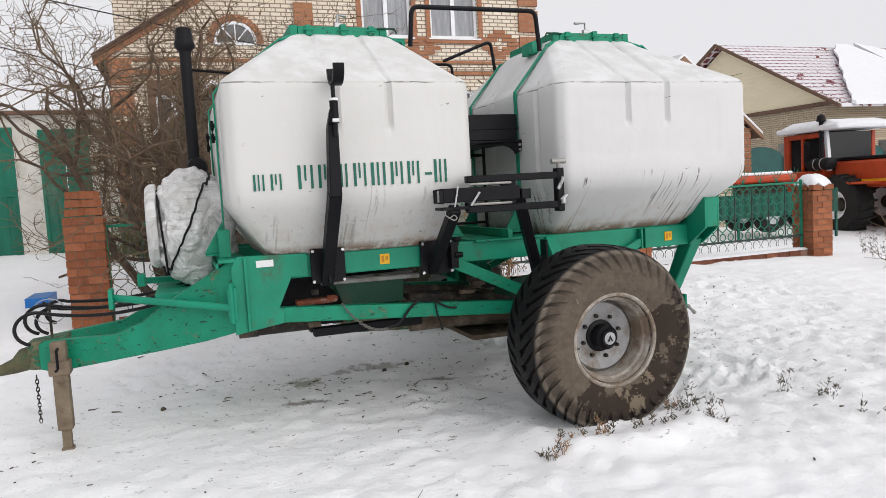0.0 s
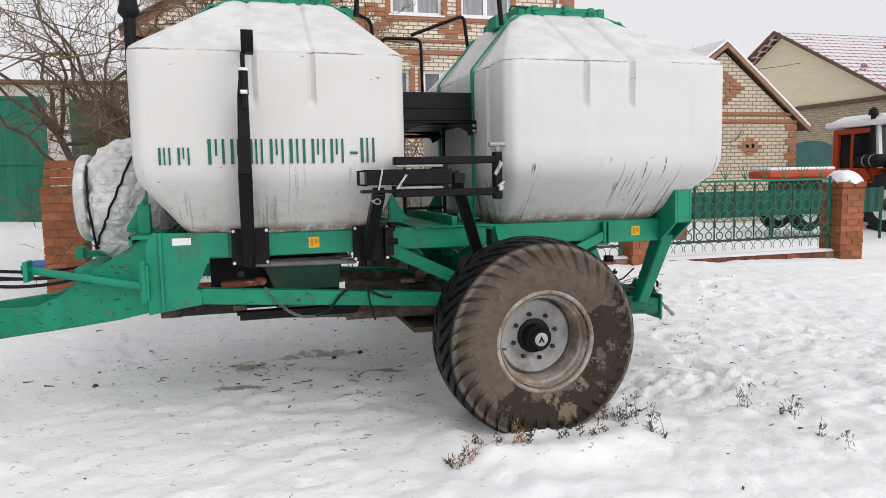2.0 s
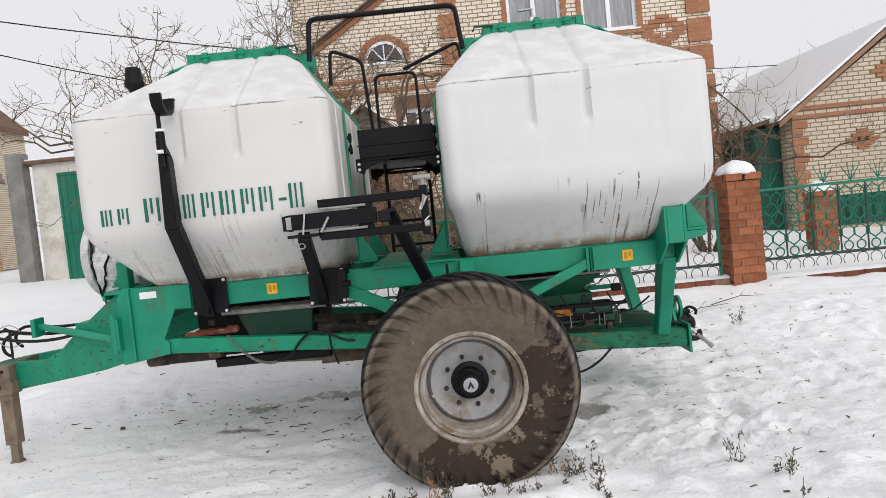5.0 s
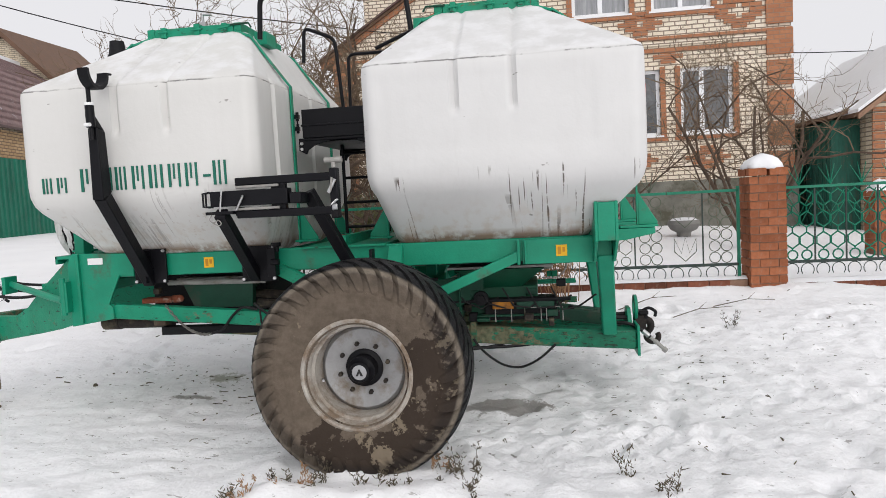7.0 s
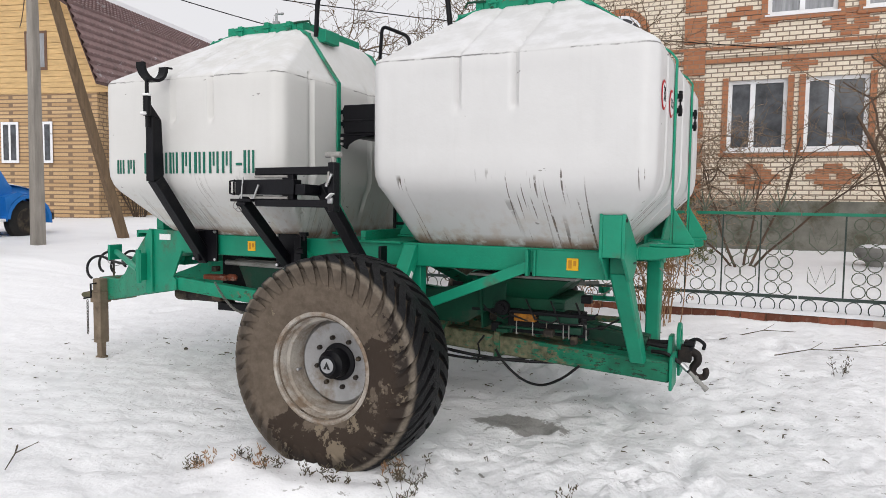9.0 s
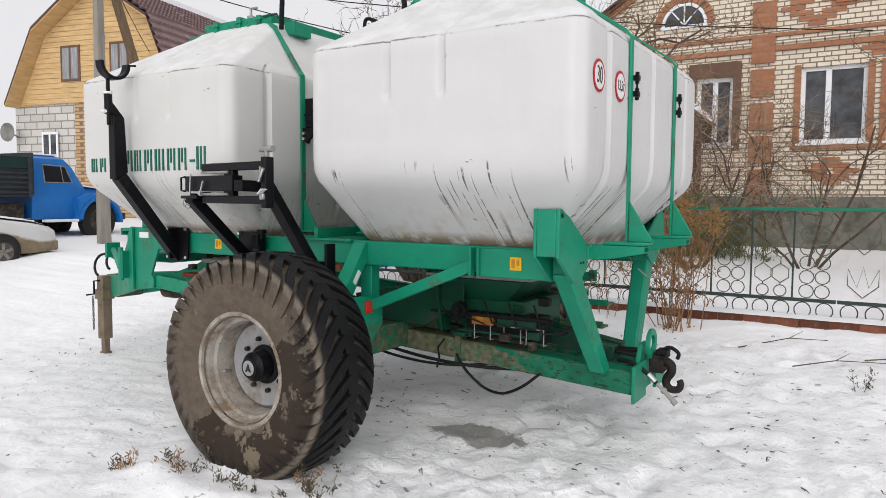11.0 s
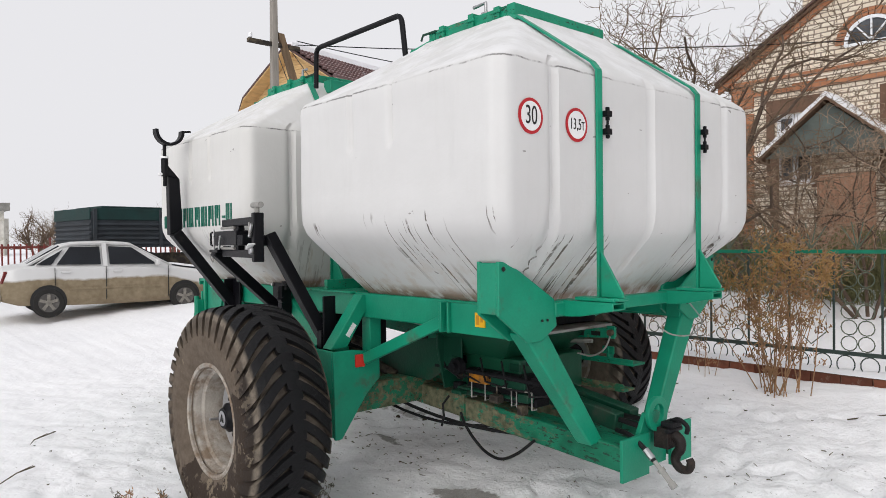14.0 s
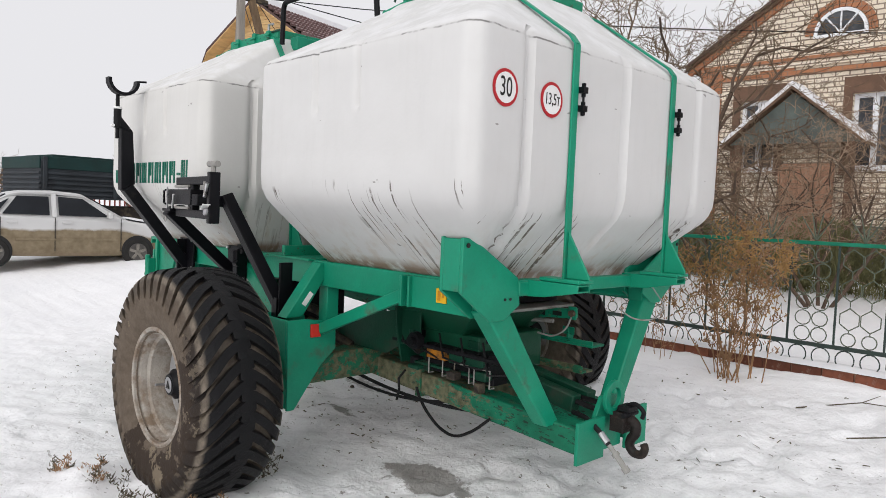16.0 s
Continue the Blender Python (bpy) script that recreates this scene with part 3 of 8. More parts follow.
# ---- ground: one snow-covered sheet to the horizon ----
def spread(lo, hi, fine, far):
    out = list(np.arange(lo, hi, fine))
    s, v = fine, lo
    while v > -far:
        s *= 1.25
        v -= s
        out.insert(0, v)
    s, v = fine, out[-1]
    while v < far:
        s *= 1.25
        v += s
        out.append(v)
    return out


def foot_prints():
    rg = random.Random(17)
    out = []
    for k in range(230):
        if k < 120:
            x, y = rg.uniform(0.9, 4.6), rg.uniform(-2.2, 2.4)
        elif k < 170:
            x, y = rg.uniform(-4.6, 0.6), rg.uniform(0.6, 2.6)
        else:
            x, y = rg.uniform(-5, 4.5), rg.uniform(-4.2, -1.8)
        out.append((x, y, rg.uniform(0, 3.14), rg.uniform(0.7, 1.2), rg.uniform(0.5, 1.0) * (0.55 if y < -1.8 else 0.85)))
    return out


PRINTS = foot_prints()


def snow_relief(x, y):
    if abs(x) > 25 or abs(y) > 25:
        return 0.0
    p = Vector((x, y, 0.0))
    h = 0.022 * noise.noise(p * 0.7) + 0.016 * noise.noise(p * 2.1 + Vector((5, 0, 0))) + 0.015 * noise.noise(p * 4.6) + 0.014 * noise.noise(p * 9.5)
    # footprints and trampled lumps near the cart
    tr = step(3.6 - math.hypot((x - 0.5) / 1.3, (y + 0.7) / 1.0), 0, 2)
    h += tr * 0.045 * (abs(noise.noise(p * 4.2 + Vector((0, 7, 0)))) - 0.25)
    # wheel ruts behind the tyre
    if x > 0.4 and -2.1 < y < -0.5:
        h += 0.024 * math.sin((x - abs(y + 1.35) * 1.2) * 30) * step(0.6 - abs(y + 1.3), 0, 0.3) * step(2.9 - x, 0, 1)
    for fx, fy, a, s, dp in PRINTS:
        if abs(x - fx) < 0.35 and abs(y - fy) < 0.35:
            u = ((x - fx) * math.cos(a) + (y - fy) * math.sin(a)) / (0.16 * s)
            w = (-(x - fx) * math.sin(a) + (y - fy) * math.cos(a)) / (0.075 * s)
            q = math.sqrt(u * u + w * w)
            h += dp * (-0.050 * step(1.15 - q, 0, 0.5) + 0.020 * math.exp(-((q - 1.3) / 0.25) ** 2))
    # snow pushed up round the two tyres
    for ty in (-1.63, 1.63):
        d = math.hypot(x / 0.62, (y - ty) / 0.5)
        h += 0.05 * math.exp(-((d - 1.0) / 0.25) ** 2)
    # drift along the fence foot
    h += 0.05 * math.exp(-((y - 3.1) / 0.35) ** 2) * (0.5 + noise.noise(Vector((x * 1.1, 3, 0))))
    return h


def make_ground():
    xs, ys = spread(-5.5, 6.0, 0.05, 900), spread(-4.6, 3.4, 0.05, 900)
    b = Build()
    b.v = [(x, y, ground_height(x, y) + snow_relief(x, y)) for y in ys for x in xs]
    n = len(xs)
    b.f = [(j * n + i, j * n + i + 1, (j + 1) * n + i + 1, (j + 1) * n + i) for j in range(len(ys) - 1) for i in range(n - 1)]
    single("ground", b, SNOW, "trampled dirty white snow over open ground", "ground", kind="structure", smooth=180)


make_ground()

# ---- the seed cart ----
cart = thing("seed_cart", "green two-wheeled seed cart with two white plastic tanks, parked on snow", "farm trailer")

# tanks
TOP_Z = 2.99


def rounded(x0, x1, hy, r, z, n=9, m=100):
    """A rounded rectangle at height z, evenly stepped along its sides."""
    pts = []
    corners = ((x1 - r, hy - r, 0), (x0 + r, hy - r, 90), (x0 + r, -hy + r, 180), (x1 - r, -hy + r, 270))
    for k, (cx, cy, a0) in enumerate(corners):
        ca, sa = math.cos(radians(a0)), math.sin(radians(a0))
        f, arc = 0.32, []
        for (px, py), (bx, by), (qx, qy) in (((1, 0), (1, f * 1.25), (1 - f * 0.6, f * 1.85)), ((f * 1.85, 1 - f * 0.6), (f * 1.25, 1), (0, 1))):
            for j in range(5):
                t = j / 4
                u = px * (1 - t) ** 2 + 2 * bx * t * (1 - t) + qx * t * t
                w = py * (1 - t) ** 2 + 2 * by * t * (1 - t) + qy * t * t
                arc.append((cx + r * (u * ca - w * sa), cy + r * (u * sa + w * ca)))
        pts += arc
        nx = corners[(k + 1) % 4]
        e = (nx[0] + r * math.cos(radians(nx[2])), nx[1] + r * math.sin(radians(nx[2])))
        pts += [(arc[-1][0] + (e[0] - arc[-1][0]) * j / m, arc[-1][1] + (e[1] - arc[-1][1]) * j / m) for j in range(1, m)]
    return [(x, y, z) for x, y in pts]


def dent(u, centre, half, edge=0.022):
    return step(half - abs(u - centre), -edge, edge)


def crest(x0, x1):
    """Middle of a tank's flat top: nearer to the platform than to the outer end."""
    return (x0 + x1) / 2 + (0.105 if x1 < 0 else -0.105)


def make_tank(x0, x1, foot0, foot1, grooves, label, seed):
    """x0, x1: front and rear face; foot0, foot1: front and rear edge of the bottom."""
    c = (x0 + x1) / 2
    p = crest(x0, x1)
    keys = [  # z, front, rear, half width, corner radius
        (1.31, foot0 + 0.05, foot1 - 0.05, 0.70, 0.07), (1.335, foot0 + 0.01, foot1 - 0.01, 0.74, 0.08), (1.37, foot0 - 0.01, foot1 + 0.01, 0.79, 0.09),
        (1.68, x0 + 0.040, x1 - 0.045, 1.13, 0.095), (1.73, x0 + 0.015, x1 - 0.018, 1.17, 0.10), (1.79, x0 + 0.004, x1 - 0.004, 1.195, 0.10), (1.86, x0, x1, 1.2, 0.10),
        (2.47, x0, x1, 1.2, 0.10), (2.508, x0 + 0.003, x1 - 0.003, 1.197, 0.10), (2.535, x0 + 0.014, x1 - 0.014, 1.178, 0.10), (2.57, x0 + 0.048, x1 - 0.048, 1.115, 0.095),
        (2.93, p - 0.465, p + 0.465, 0.52, 0.10), (2.965, p - 0.435, p + 0.435, 0.48, 0.10), (TOP_Z, p - 0.395, p + 0.395, 0.43, 0.09)]
    zs = sorted(set([k[0] for k in keys] + [1.37 + 0.31 * i / 6 for i in range(1, 6)] + [1.86 + 0.61 * i / 22 for i in range(1, 22)] + [2.57 + 0.36 * i / 9 for i in range(1, 9)]))
    rings = []
    for z in zs:
        for a, q in zip(keys, keys[1:]):
            if a[0] <= z <= q[0] + 1e-9:
                t = (z - a[0]) / (q[0] - a[0])
                vals = [a[i] + (q[i] - a[i]) * t for i in range(1, 5)]
                break
        ring = []
        for x, y, zz in rounded(vals[0], vals[1], vals[2], vals[3], z):
            p = Vector((x, y, z))
            w = 0.010 * noise.noise(p * 1.7 + Vector((seed, 0, 0)))
            side = abs(y) > vals[2] - 0.02
            end = abs(x - (vals[0] + vals[1]) / 2) > (vals[1] - vals[0]) / 2 - 0.02
            d = 0.0
            if side and not end:
                for g in grooves:
                    d += 0.032 * dent(x, g, 0.017, 0.012) * step(z, 2.17, 2.22)
                if seed == 1:
                    d += 0.008 * step(z, 1.9, 1.98) * step(2.44 - z, 0, 0.05) * dent(x, c - 0.10, 0.68, 0.03) * 0.6
            if end and not side:
                for g in (-0.83, 0.0, 0.83):
                    d += 0.030 * dent(y, g, 0.024, 0.010) * step(z, 1.50, 1.54) * step(2.56 - z, 0, 0.03)
            k = 1 - (d - w * 0.5)
            ring.append((c + (x - c) * (1 - d / max(0.2, (vals[1] - vals[0]) / 2) if end else 1.0) + (w * 0.4 if end else 0), y * ((1 - d / vals[2]) if side else 1.0) + (w * 0.5 if side else 0) * (1 if y > 0 else -1), z))
        rings.append(ring)
    b = Build().loft(rings)
    return part("tank", b, TANK, cart, label, smooth=38)


def lid(tank, x0, x1, flip):
    """The green hatch frame on a tank's top, with its clamps and hinge."""
    c = crest(x0, x1)
    b = Build()
    for y0, y1 in ((-0.43, -0.37), (0.37, 0.43)):
        b.box(c - 0.318, c + 0.318, y0, y1, TOP_Z - 0.03, TOP_Z + 0.062)
    for a0, a1 in ((-0.38, -0.32), (0.32, 0.38)):
        b.box(c + a0, c + a1, -0.43, 0.43, TOP_Z - 0.03, TOP_Z + 0.066)
    part("hatch_frame", b, GREEN_DIRTY, tank, "green hatch frame", 0.006)
    b = Build().box(c - 0.31, c + 0.31, -0.36, 0.36, TOP_Z - 0.01, TOP_Z + 0.07)
    b.box(c - 0.29, c + 0.29, -0.03, 0.03, TOP_Z + 0.07, TOP_Z + 0.09)
    part("hatch_lid", b, GREEN_DIRTY, tank, "green hatch lid", 0.01)
    for dx, h in ((-0.24, 0.068), (0.03, 0.078), (0.25, 0.067)):
        b = Build().box(c + dx - 0.022, c + dx + 0.022, -0.448, -0.36, TOP_Z - 0.01, TOP_Z + h)
        b.tube([(c + dx - 0.04, -0.452, TOP_Z + 0.03), (c + dx + 0.04, -0.452, TOP_Z + 0.035)], 0.008, 6)
        part("clamp", b, GREEN_DIRTY, tank, bevel=0.004)
    part("hinge_bracket", Build().box(c - 0.50 * flip - 0.05, c - 0.50 * flip + 0.05, -0.36, -0.16, TOP_Z - 0.10, TOP_Z + 0.0), GREEN, tank, bevel=0.006)
    part("lock_rod", Build().tube([(c - 0.46 * flip, -0.43, TOP_Z + 0.02), (c - 0.44 * flip, -0.43, TOP_Z + 0.055), (c - 0.30 * flip, -0.44, TOP_Z + 0.05)], 0.008, 6), GREEN_DIMMED, tank)
    b = Build().tube([(c + 0.02, -0.30, TOP_Z + 0.06), (c + 0.02, -0.30, TOP_Z + 0.18), (c - 0.09 * flip, -0.30, TOP_Z + 0.175)], 0.012, 8)
    b.box(c - 0.005, c + 0.045, -0.32, -0.28, TOP_Z + 0.04, TOP_Z + 0.12)
    part("latch_handle", b, STEEL, tank, "grey steel latch handle", 0.003)
    # corner lugs that the straps hook to
    for sx in (-1, 1):
        for sy in (-1, 1):
            b = Build().beam((c + sx * 0.475, sy * 0.487, TOP_Z - 0.062), (c + sx * 0.34, sy * 0.42, TOP_Z + 0.0), 0.05, 0.018)
            part("strap_lug", b, GREEN, tank, bevel=0.006)


def straps(tank, x0, x1):
    c = crest(x0, x1)
    for xf, s in ((x0, -1), (x1, 1)):
        for y in (-0.487, 0.487):
            path = [(xf + s * 0.010, 1.36), (xf + s * 0.010, 2.535), (xf - s * 0.026, 2.582), (c + s * 0.462, 2.942)]
            b = Build()
            for (xa, za), (xb, zb) in zip(path, path[1:]):
                b.beam((xa, y, za), (xb, y, zb), 0.046, 0.012, up=(s, 0, 0.001))
            part("strap", b, GREEN, tank, "green steel strap", 0.002)
            b = Build().prism([(xf + s * 0.018, 1.386), (xf + s * 0.15, 1.386), (xf + s * 0.15, 1.405), (xf + s * 0.018, 1.62)], "y", y - 0.007, y + 0.007).box(min(xf - s * 0.02, xf + s * 0.15), max(xf - s * 0.02, xf + s * 0.15), y - 0.042, y + 0.042, 1.372, 1.386)
            part("strap_foot", b, GREEN, tank, bevel=0.004)
            b = Build()
            for z in (2.225, 2.315):
                b.box(xf + s * 0.014, xf + s * 0.045, y + 0.022, y + 0.062, z - 0.015, z + 0.015)
            b.tube([(xf + s * 0.032, y + 0.042, 2.19), (xf + s * 0.032, y + 0.042, 2.35)], 0.006, 6)
            for z in (2.20, 2.25, 2.29, 2.34):
                b.lathe([(0.012, z - 0.008), (0.012, z + 0.008)], (xf + s * 0.032, y + 0.042, 0), "z", 6)
            part("strap_tensioner", b, BLACK, tank, "black bolted strap tensioner")


REAR_X0, REAR_X1, FRONT_X0, FRONT_X1 = -0.05, 1.735, -2.46, -0.755
rear_tank = make_tank(REAR_X0, REAR_X1, 0.06, 1.39, (0.56, 0.925), "white plastic tank, scuffed along its lower slopes", 1)
front_tank = make_tank(FRONT_X0, FRONT_X1, -2.19, -0.90, (-1.73, -1.365), "white plastic tank with faded green lettering", 2)
for tk, a0, a1, q0, q1, fl in ((rear_tank, REAR_X0, REAR_X1, 0.06, 1.39, 1), (front_tank, FRONT_X0, FRONT_X1, -2.19, -0.90, -1)):
    lid(tk, a0, a1, fl)
    straps(tk, a0, a1)

# maker's lettering as plain upright bars, one block of strokes for each character
def lettering():
    marks = [(-2.305, 0.09, 0.105, 2), (-2.195, 0.09, 0.105, 1), (-2.02, 0.13, 0.155, 1), (-1.885, 0.12, 0.155, 1), (-1.765, 0.10, 0.155, 2), (-1.645, 0.11, 0.155, 1),
             (-1.525, 0.13, 0.155, 2), (-1.385, 0.11, 0.155, 1), (-1.265, 0.11, 0.155, 1), (-1.135, 0.05, 0.0, 0), (-1.07, 0.12, 0.16, 2)]
    y0, y1 = -1.2065, -1.1985
    for x, w, h, kind in marks:
        b = Build()
        z0 = 1.815
        if kind == 0:
            b.box(x, x + w, y0, y1, z0 + 0.055, z0 + 0.072)
        else:
            b.box(x + w * 0.04, x + w * 0.19, y0, y1, z0, z0 + h)
            b.box(x + w * 0.36, x + w * 0.46, y0, y1, z0 + h * (0.0 if kind == 2 else 0.35), z0 + h)
            b.box(x + w * 0.68, x + w * 0.80, y0, y1, z0, z0 + h)
        part("lettering_mark", b, LETTER, front_tank, "dark green painted mark", smooth=0)


lettering()


def words(text, size, at, rot, material, parent, label):
    cu = bpy.data.curves.new("text", "FONT")
    cu.body, cu.size, cu.extrude, cu.align_x, cu.align_y = text, size, 0.0008, "CENTER", "CENTER"
    tmp = bpy.data.objects.new("text", cu)
    scene.collection.objects.link(tmp)
    me = bpy.data.meshes.new_from_object(tmp.evaluated_get(bpy.context.evaluated_depsgraph_get()))
    bpy.data.objects.remove(tmp)
    me.transform(pose(*at, *rot) @ Matrix.Diagonal((0.86, 1.25, 1, 1)))
    ob = new("number", me)
    ob.data.materials.append(material)
    ob.parent = parent
    return tagged(ob, label)


def limit_sign(y, z, text, size):
    x = REAR_X1 + 0.004
    b = Build().lathe([(0.001, 0), (0.083, 0), (0.083, 0.004), (0.001, 0.004)], (x, y, z), "x", 40)
    part("sign_rim", b, SIGNRED, rear_tank, "red ring of a round limit sign")
    b = Build().lathe([(0.001, 0.003), (0.068, 0.003), (0.068, 0.0055), (0.001, 0.0055)], (x, y, z), "x", 40)
    part("sign_face", b, WHITE, rear_tank, "white face of a round limit sign")
    words(text, size, (x + 0.0065, y, z), (90, 0, 90), INK, rear_tank, "black figures on the limit sign")


limit_sign(-1.0, 2.248, "30", 0.098)
limit_sign(-0.664, 2.240, "13,5т", 0.062)

# frame
for s in (-1, 1):
    b = Build().box(-2.40, 1.47, min(s * 0.70, s * 0.78), max(s * 0.70, s * 0.78), 1.185, 1.345)
    part("side_rail", b, GREEN, cart, bevel=0.008)
    b = Build().box(0.93, 1.47, min(s * 0.785, s * 0.80), max(s * 0.785, s * 0.80), 1.165, 1.335)
    b.box(0.895, 0.915, min(s * 0.783, s * 0.84), max(s * 0.783, s * 0.84), 1.165, 1.335).box(0.945, 0.96, min(s * 0.783, s * 0.825), max(s * 0.783, s * 0.825), 1.165, 1.335)
    part("rail_plate", b, GREEN, cart, bevel=0.004)
    # deep cheek plate at the front
    b = Build().prism([(-2.415, 1.375), (-1.93, 1.36), (-1.93, 1.19), (-2.05, 1.20), (-2.15, 0.985), (-2.12, 0.96), (-2.12, 0.875), (-2.46, 0.825), (-2.46, 1.30)], "y", s * 0.783, s * 0.805)
    part("cheek_plate", b, GREEN, cart, bevel=0.004)
    b = Build().box(-2.375, -2.355, min(s * 0.806, s * 0.83), max(s * 0.806, s * 0.83), 0.85, 1.37)
    part("stiffener", b, GREEN, cart, bevel=0.003)
    # lower rail that falls to the axle
    b = Build().solid([(-2.16, s * 0.70, 0.875), (-2.16, s * 0.78, 0.875), (-2.16, s * 0.78, 0.985), (-2.16, s * 0.70, 0.985)],
                      [(-0.15, s * 0.70, 0.725), (-0.15, s * 0.78, 0.725), (-0.15, s * 0.78, 0.83), (-0.15, s * 0.70, 0.83)])
    part("lower_rail", b, GREEN_DIRTY, cart, bevel=0.006)
    # drawbar cheek, tapering to the hitch

    def dy(x, o):
        return s * (0.79 + (x + 2.42) / 1.33 * 0.63 + o)

    poly = [(-2.43, 1.37), (-2.90, 1.07), (-3.08, 0.935), (-3.27, 0.855), (-3.75, 0.83), (-3.80, 0.80), (-3.80, 0.62), (-3.70, 0.60), (-2.95, 0.73), (-2.66, 0.785), (-2.43, 0.845)]
    b = Build().solid([(x, dy(x, 0.0), z) for x, z in poly], [(x, dy(x, -0.07), z) for x, z in poly])
    part("drawbar_cheek", b, GREEN_DIRTY, cart, "green drawbar cheek with mud and worn paint", 0.006)
    # axle bracket, braces
    plate = [(s * 1.09, 1.0), (s * 0.95, 1.0), (s * 0.74, 0.965), (s * 0.735, 0.80), (s * 0.84, 0.71), (s * 1.03, 0.45), (s * 1.08, 0.45)]
    part("axle_bracket", Build().prism(plate, "x", 0.17, 0.19).prism([(s * 1.09, 1.0), (s * 1.07, 1.0), (s * 1.06, 0.46), (s * 1.08, 0.46)], "x", -0.16, 0.168).prism(plate, "x", -0.18, -0.16), GREEN, cart, bevel=0.004)
    for z in (0.52, 0.62, 0.72, 0.82, 0.92):
        part("bolt", Build().lathe([(0.001, 0.028), (0.012, 0.028), (0.012, 0.0)], (0.11, s * 1.09, z), "y", 6), GREEN, cart)
    part("bracket_post", Build().solid([(0.0, s * 1.05, 1.0), (0.10, s * 1.05, 1.0), (0.10, s * 0.93, 1.0), (0.0, s * 0.93, 1.0)], [(0.0, s * 0.805, 1.335), (0.10, s * 0.805, 1.335), (0.10, s * 0.705, 1.335), (0.0, s * 0.705, 1.335)]), GREEN, cart, "sloping green bracket post", bevel=0.005)
    part("bracket_post", Build().box(0.02, 0.11, min(s * 0.665, s * 0.755), max(s * 0.665, s * 0.755), 0.95, 1.19), GREEN, cart, bevel=0.005)
    b = Build().beam((0.20, s * 0.86, 0.935), (0.905, s * 0.815, 1.225), 0.035, 0.07)
    part("brace", b, GREEN, cart, bevel=0.006)
    b = Build().beam((-0.86, s * 0.78, 1.22), (-0.12, s * 0.86, 0.86), 0.05, 0.09)
    part("brace", b, GREEN_DIRTY, cart, bevel=0.006)
    # rear corner gusset, leg
    yz = [(s * 1.03, 1.575), (s * 0.965, 1.575), (s * 0.62, 1.375), (s * 0.60, 1.235), (s * 0.72, 1.165), (s * 0.82, 1.165), (s * 1.03, 1.315)]
    b = Build().prism(yz, "x", 1.405, 1.425).prism(yz, "x", 1.535, 1.555).prism([(s * 1.03, 1.57), (s * 1.012, 1.57), (s * 1.012, 1.32), (s * 1.03, 1.32)], "x", 1.425, 1.535)
    b.prism([(s * 0.82, 1.18), (s * 0.64, 1.18), (s * 0.64, 1.36), (s * 0.82, 1.36)], "x", 1.43, 1.53)
    part("corner_gusset", b, GREEN, cart, bevel=0.004)
    b = Build()
    for hy, hz, hr in ((1.0, 1.54, 0.012), (0.72, 1.27, 0.007), (0.68, 1.27, 0.007)):
        part("bolt_hole", Build().tube([(1.557, s * hy, hz), (1.562, s * hy, hz)], hr, 8), INK, cart)
    b = Build().solid([(1.43, s * 0.84, 1.21), (1.54, s * 0.84, 1.21), (1.54, s * 0.66, 1.21), (1.43, s * 0.66, 1.21)],
                      [(1.49, s * 0.37, 0.57), (1.59, s * 0.37, 0.57), (1.59, s * 0.25, 0.57), (1.49, s * 0.25, 0.57)])
    part("rear_leg", b, GREEN, cart, bevel=0.012)
    # long beam to the rear hitch
    y0, y1 = (-0.31, -0.14) if s < 0 else (0.16, 0.33)
    b = Build().solid([(-1.6, y0, 0.65), (-1.6, y1, 0.65), (-1.6, y1, 0.79), (-1.6, y0, 0.79)], [(1.74, y0, 0.445), (1.74, y1, 0.445), (1.74, y1, 0.585), (1.74, y0, 0.585)])
    part("hitch_beam", b, GREEN_WORN, cart, "green hitch beam caked with mud", 0.012)
    b = Build().box(1.742, 1.762, y0 - 0.02, y1 + 0.06 * (1 if s < 0 else 0.5), 0.40, 0.625)
    part("end_plate", b, GREEN, cart, bevel=0.003)
part("rear_crossbar", Build().box(1.50, 1.565, -0.62, 0.62, 1.285, 1.355), GREEN, cart, bevel=0.006)
for s in (-1, 1):
    # tapered channel arms that reach back under the straps
    b = Build().prism([(1.50, 1.364), (1.86, 1.364), (1.86, 1.325), (1.66, 1.285), (1.50, 1.275)], "y", s * 0.535, s * 0.547)
    b.prism([(1.50, 1.364), (1.86, 1.364), (1.86, 1.325), (1.66, 1.285), (1.50, 1.275)], "y", s * 0.437, s * 0.449)
    b.prism([(1.50, 1.364), (1.86, 1.364), (1.86, 1.354), (1.50, 1.354)], "y", s * 0.449, s * 0.535)
    b.prism([(1.50, 1.275), (1.66, 1.285), (1.86, 1.325), (1.86, 1.333), (1.50, 1.285)], "y", s * 0.449, s * 0.535)
    part("strap_arm", b, GREEN, cart, bevel=0.003)
    part("arm_root", Build().box(1.50, 1.557, min(s * 0.53, s * 0.62), max(s * 0.53, s * 0.62), 1.28, 1.362), GREEN, cart, bevel=0.004)
for y in (-0.487, 0.487):
    part("strap_bracket", Build().prism([(1.62, 1.366), (1.86, 1.366), (1.86, 1.385), (1.62, 1.385)], "y", y - 0.05, y + 0.05), GREEN, cart, bevel=0.004)
for x, z0, z1 in ((-2.38, 1.20, 1.34), (-1.35, 1.20, 1.33), (-0.62, 1.20, 1.33), (-0.02, 1.20, 1.33), (0.85, 1.20, 1.33)):
    part("cross_member", Build().box(x - 0.05, x + 0.05, -0.70, 0.70, z0, z1), GREEN_DIRTY, cart, bevel=0.006)
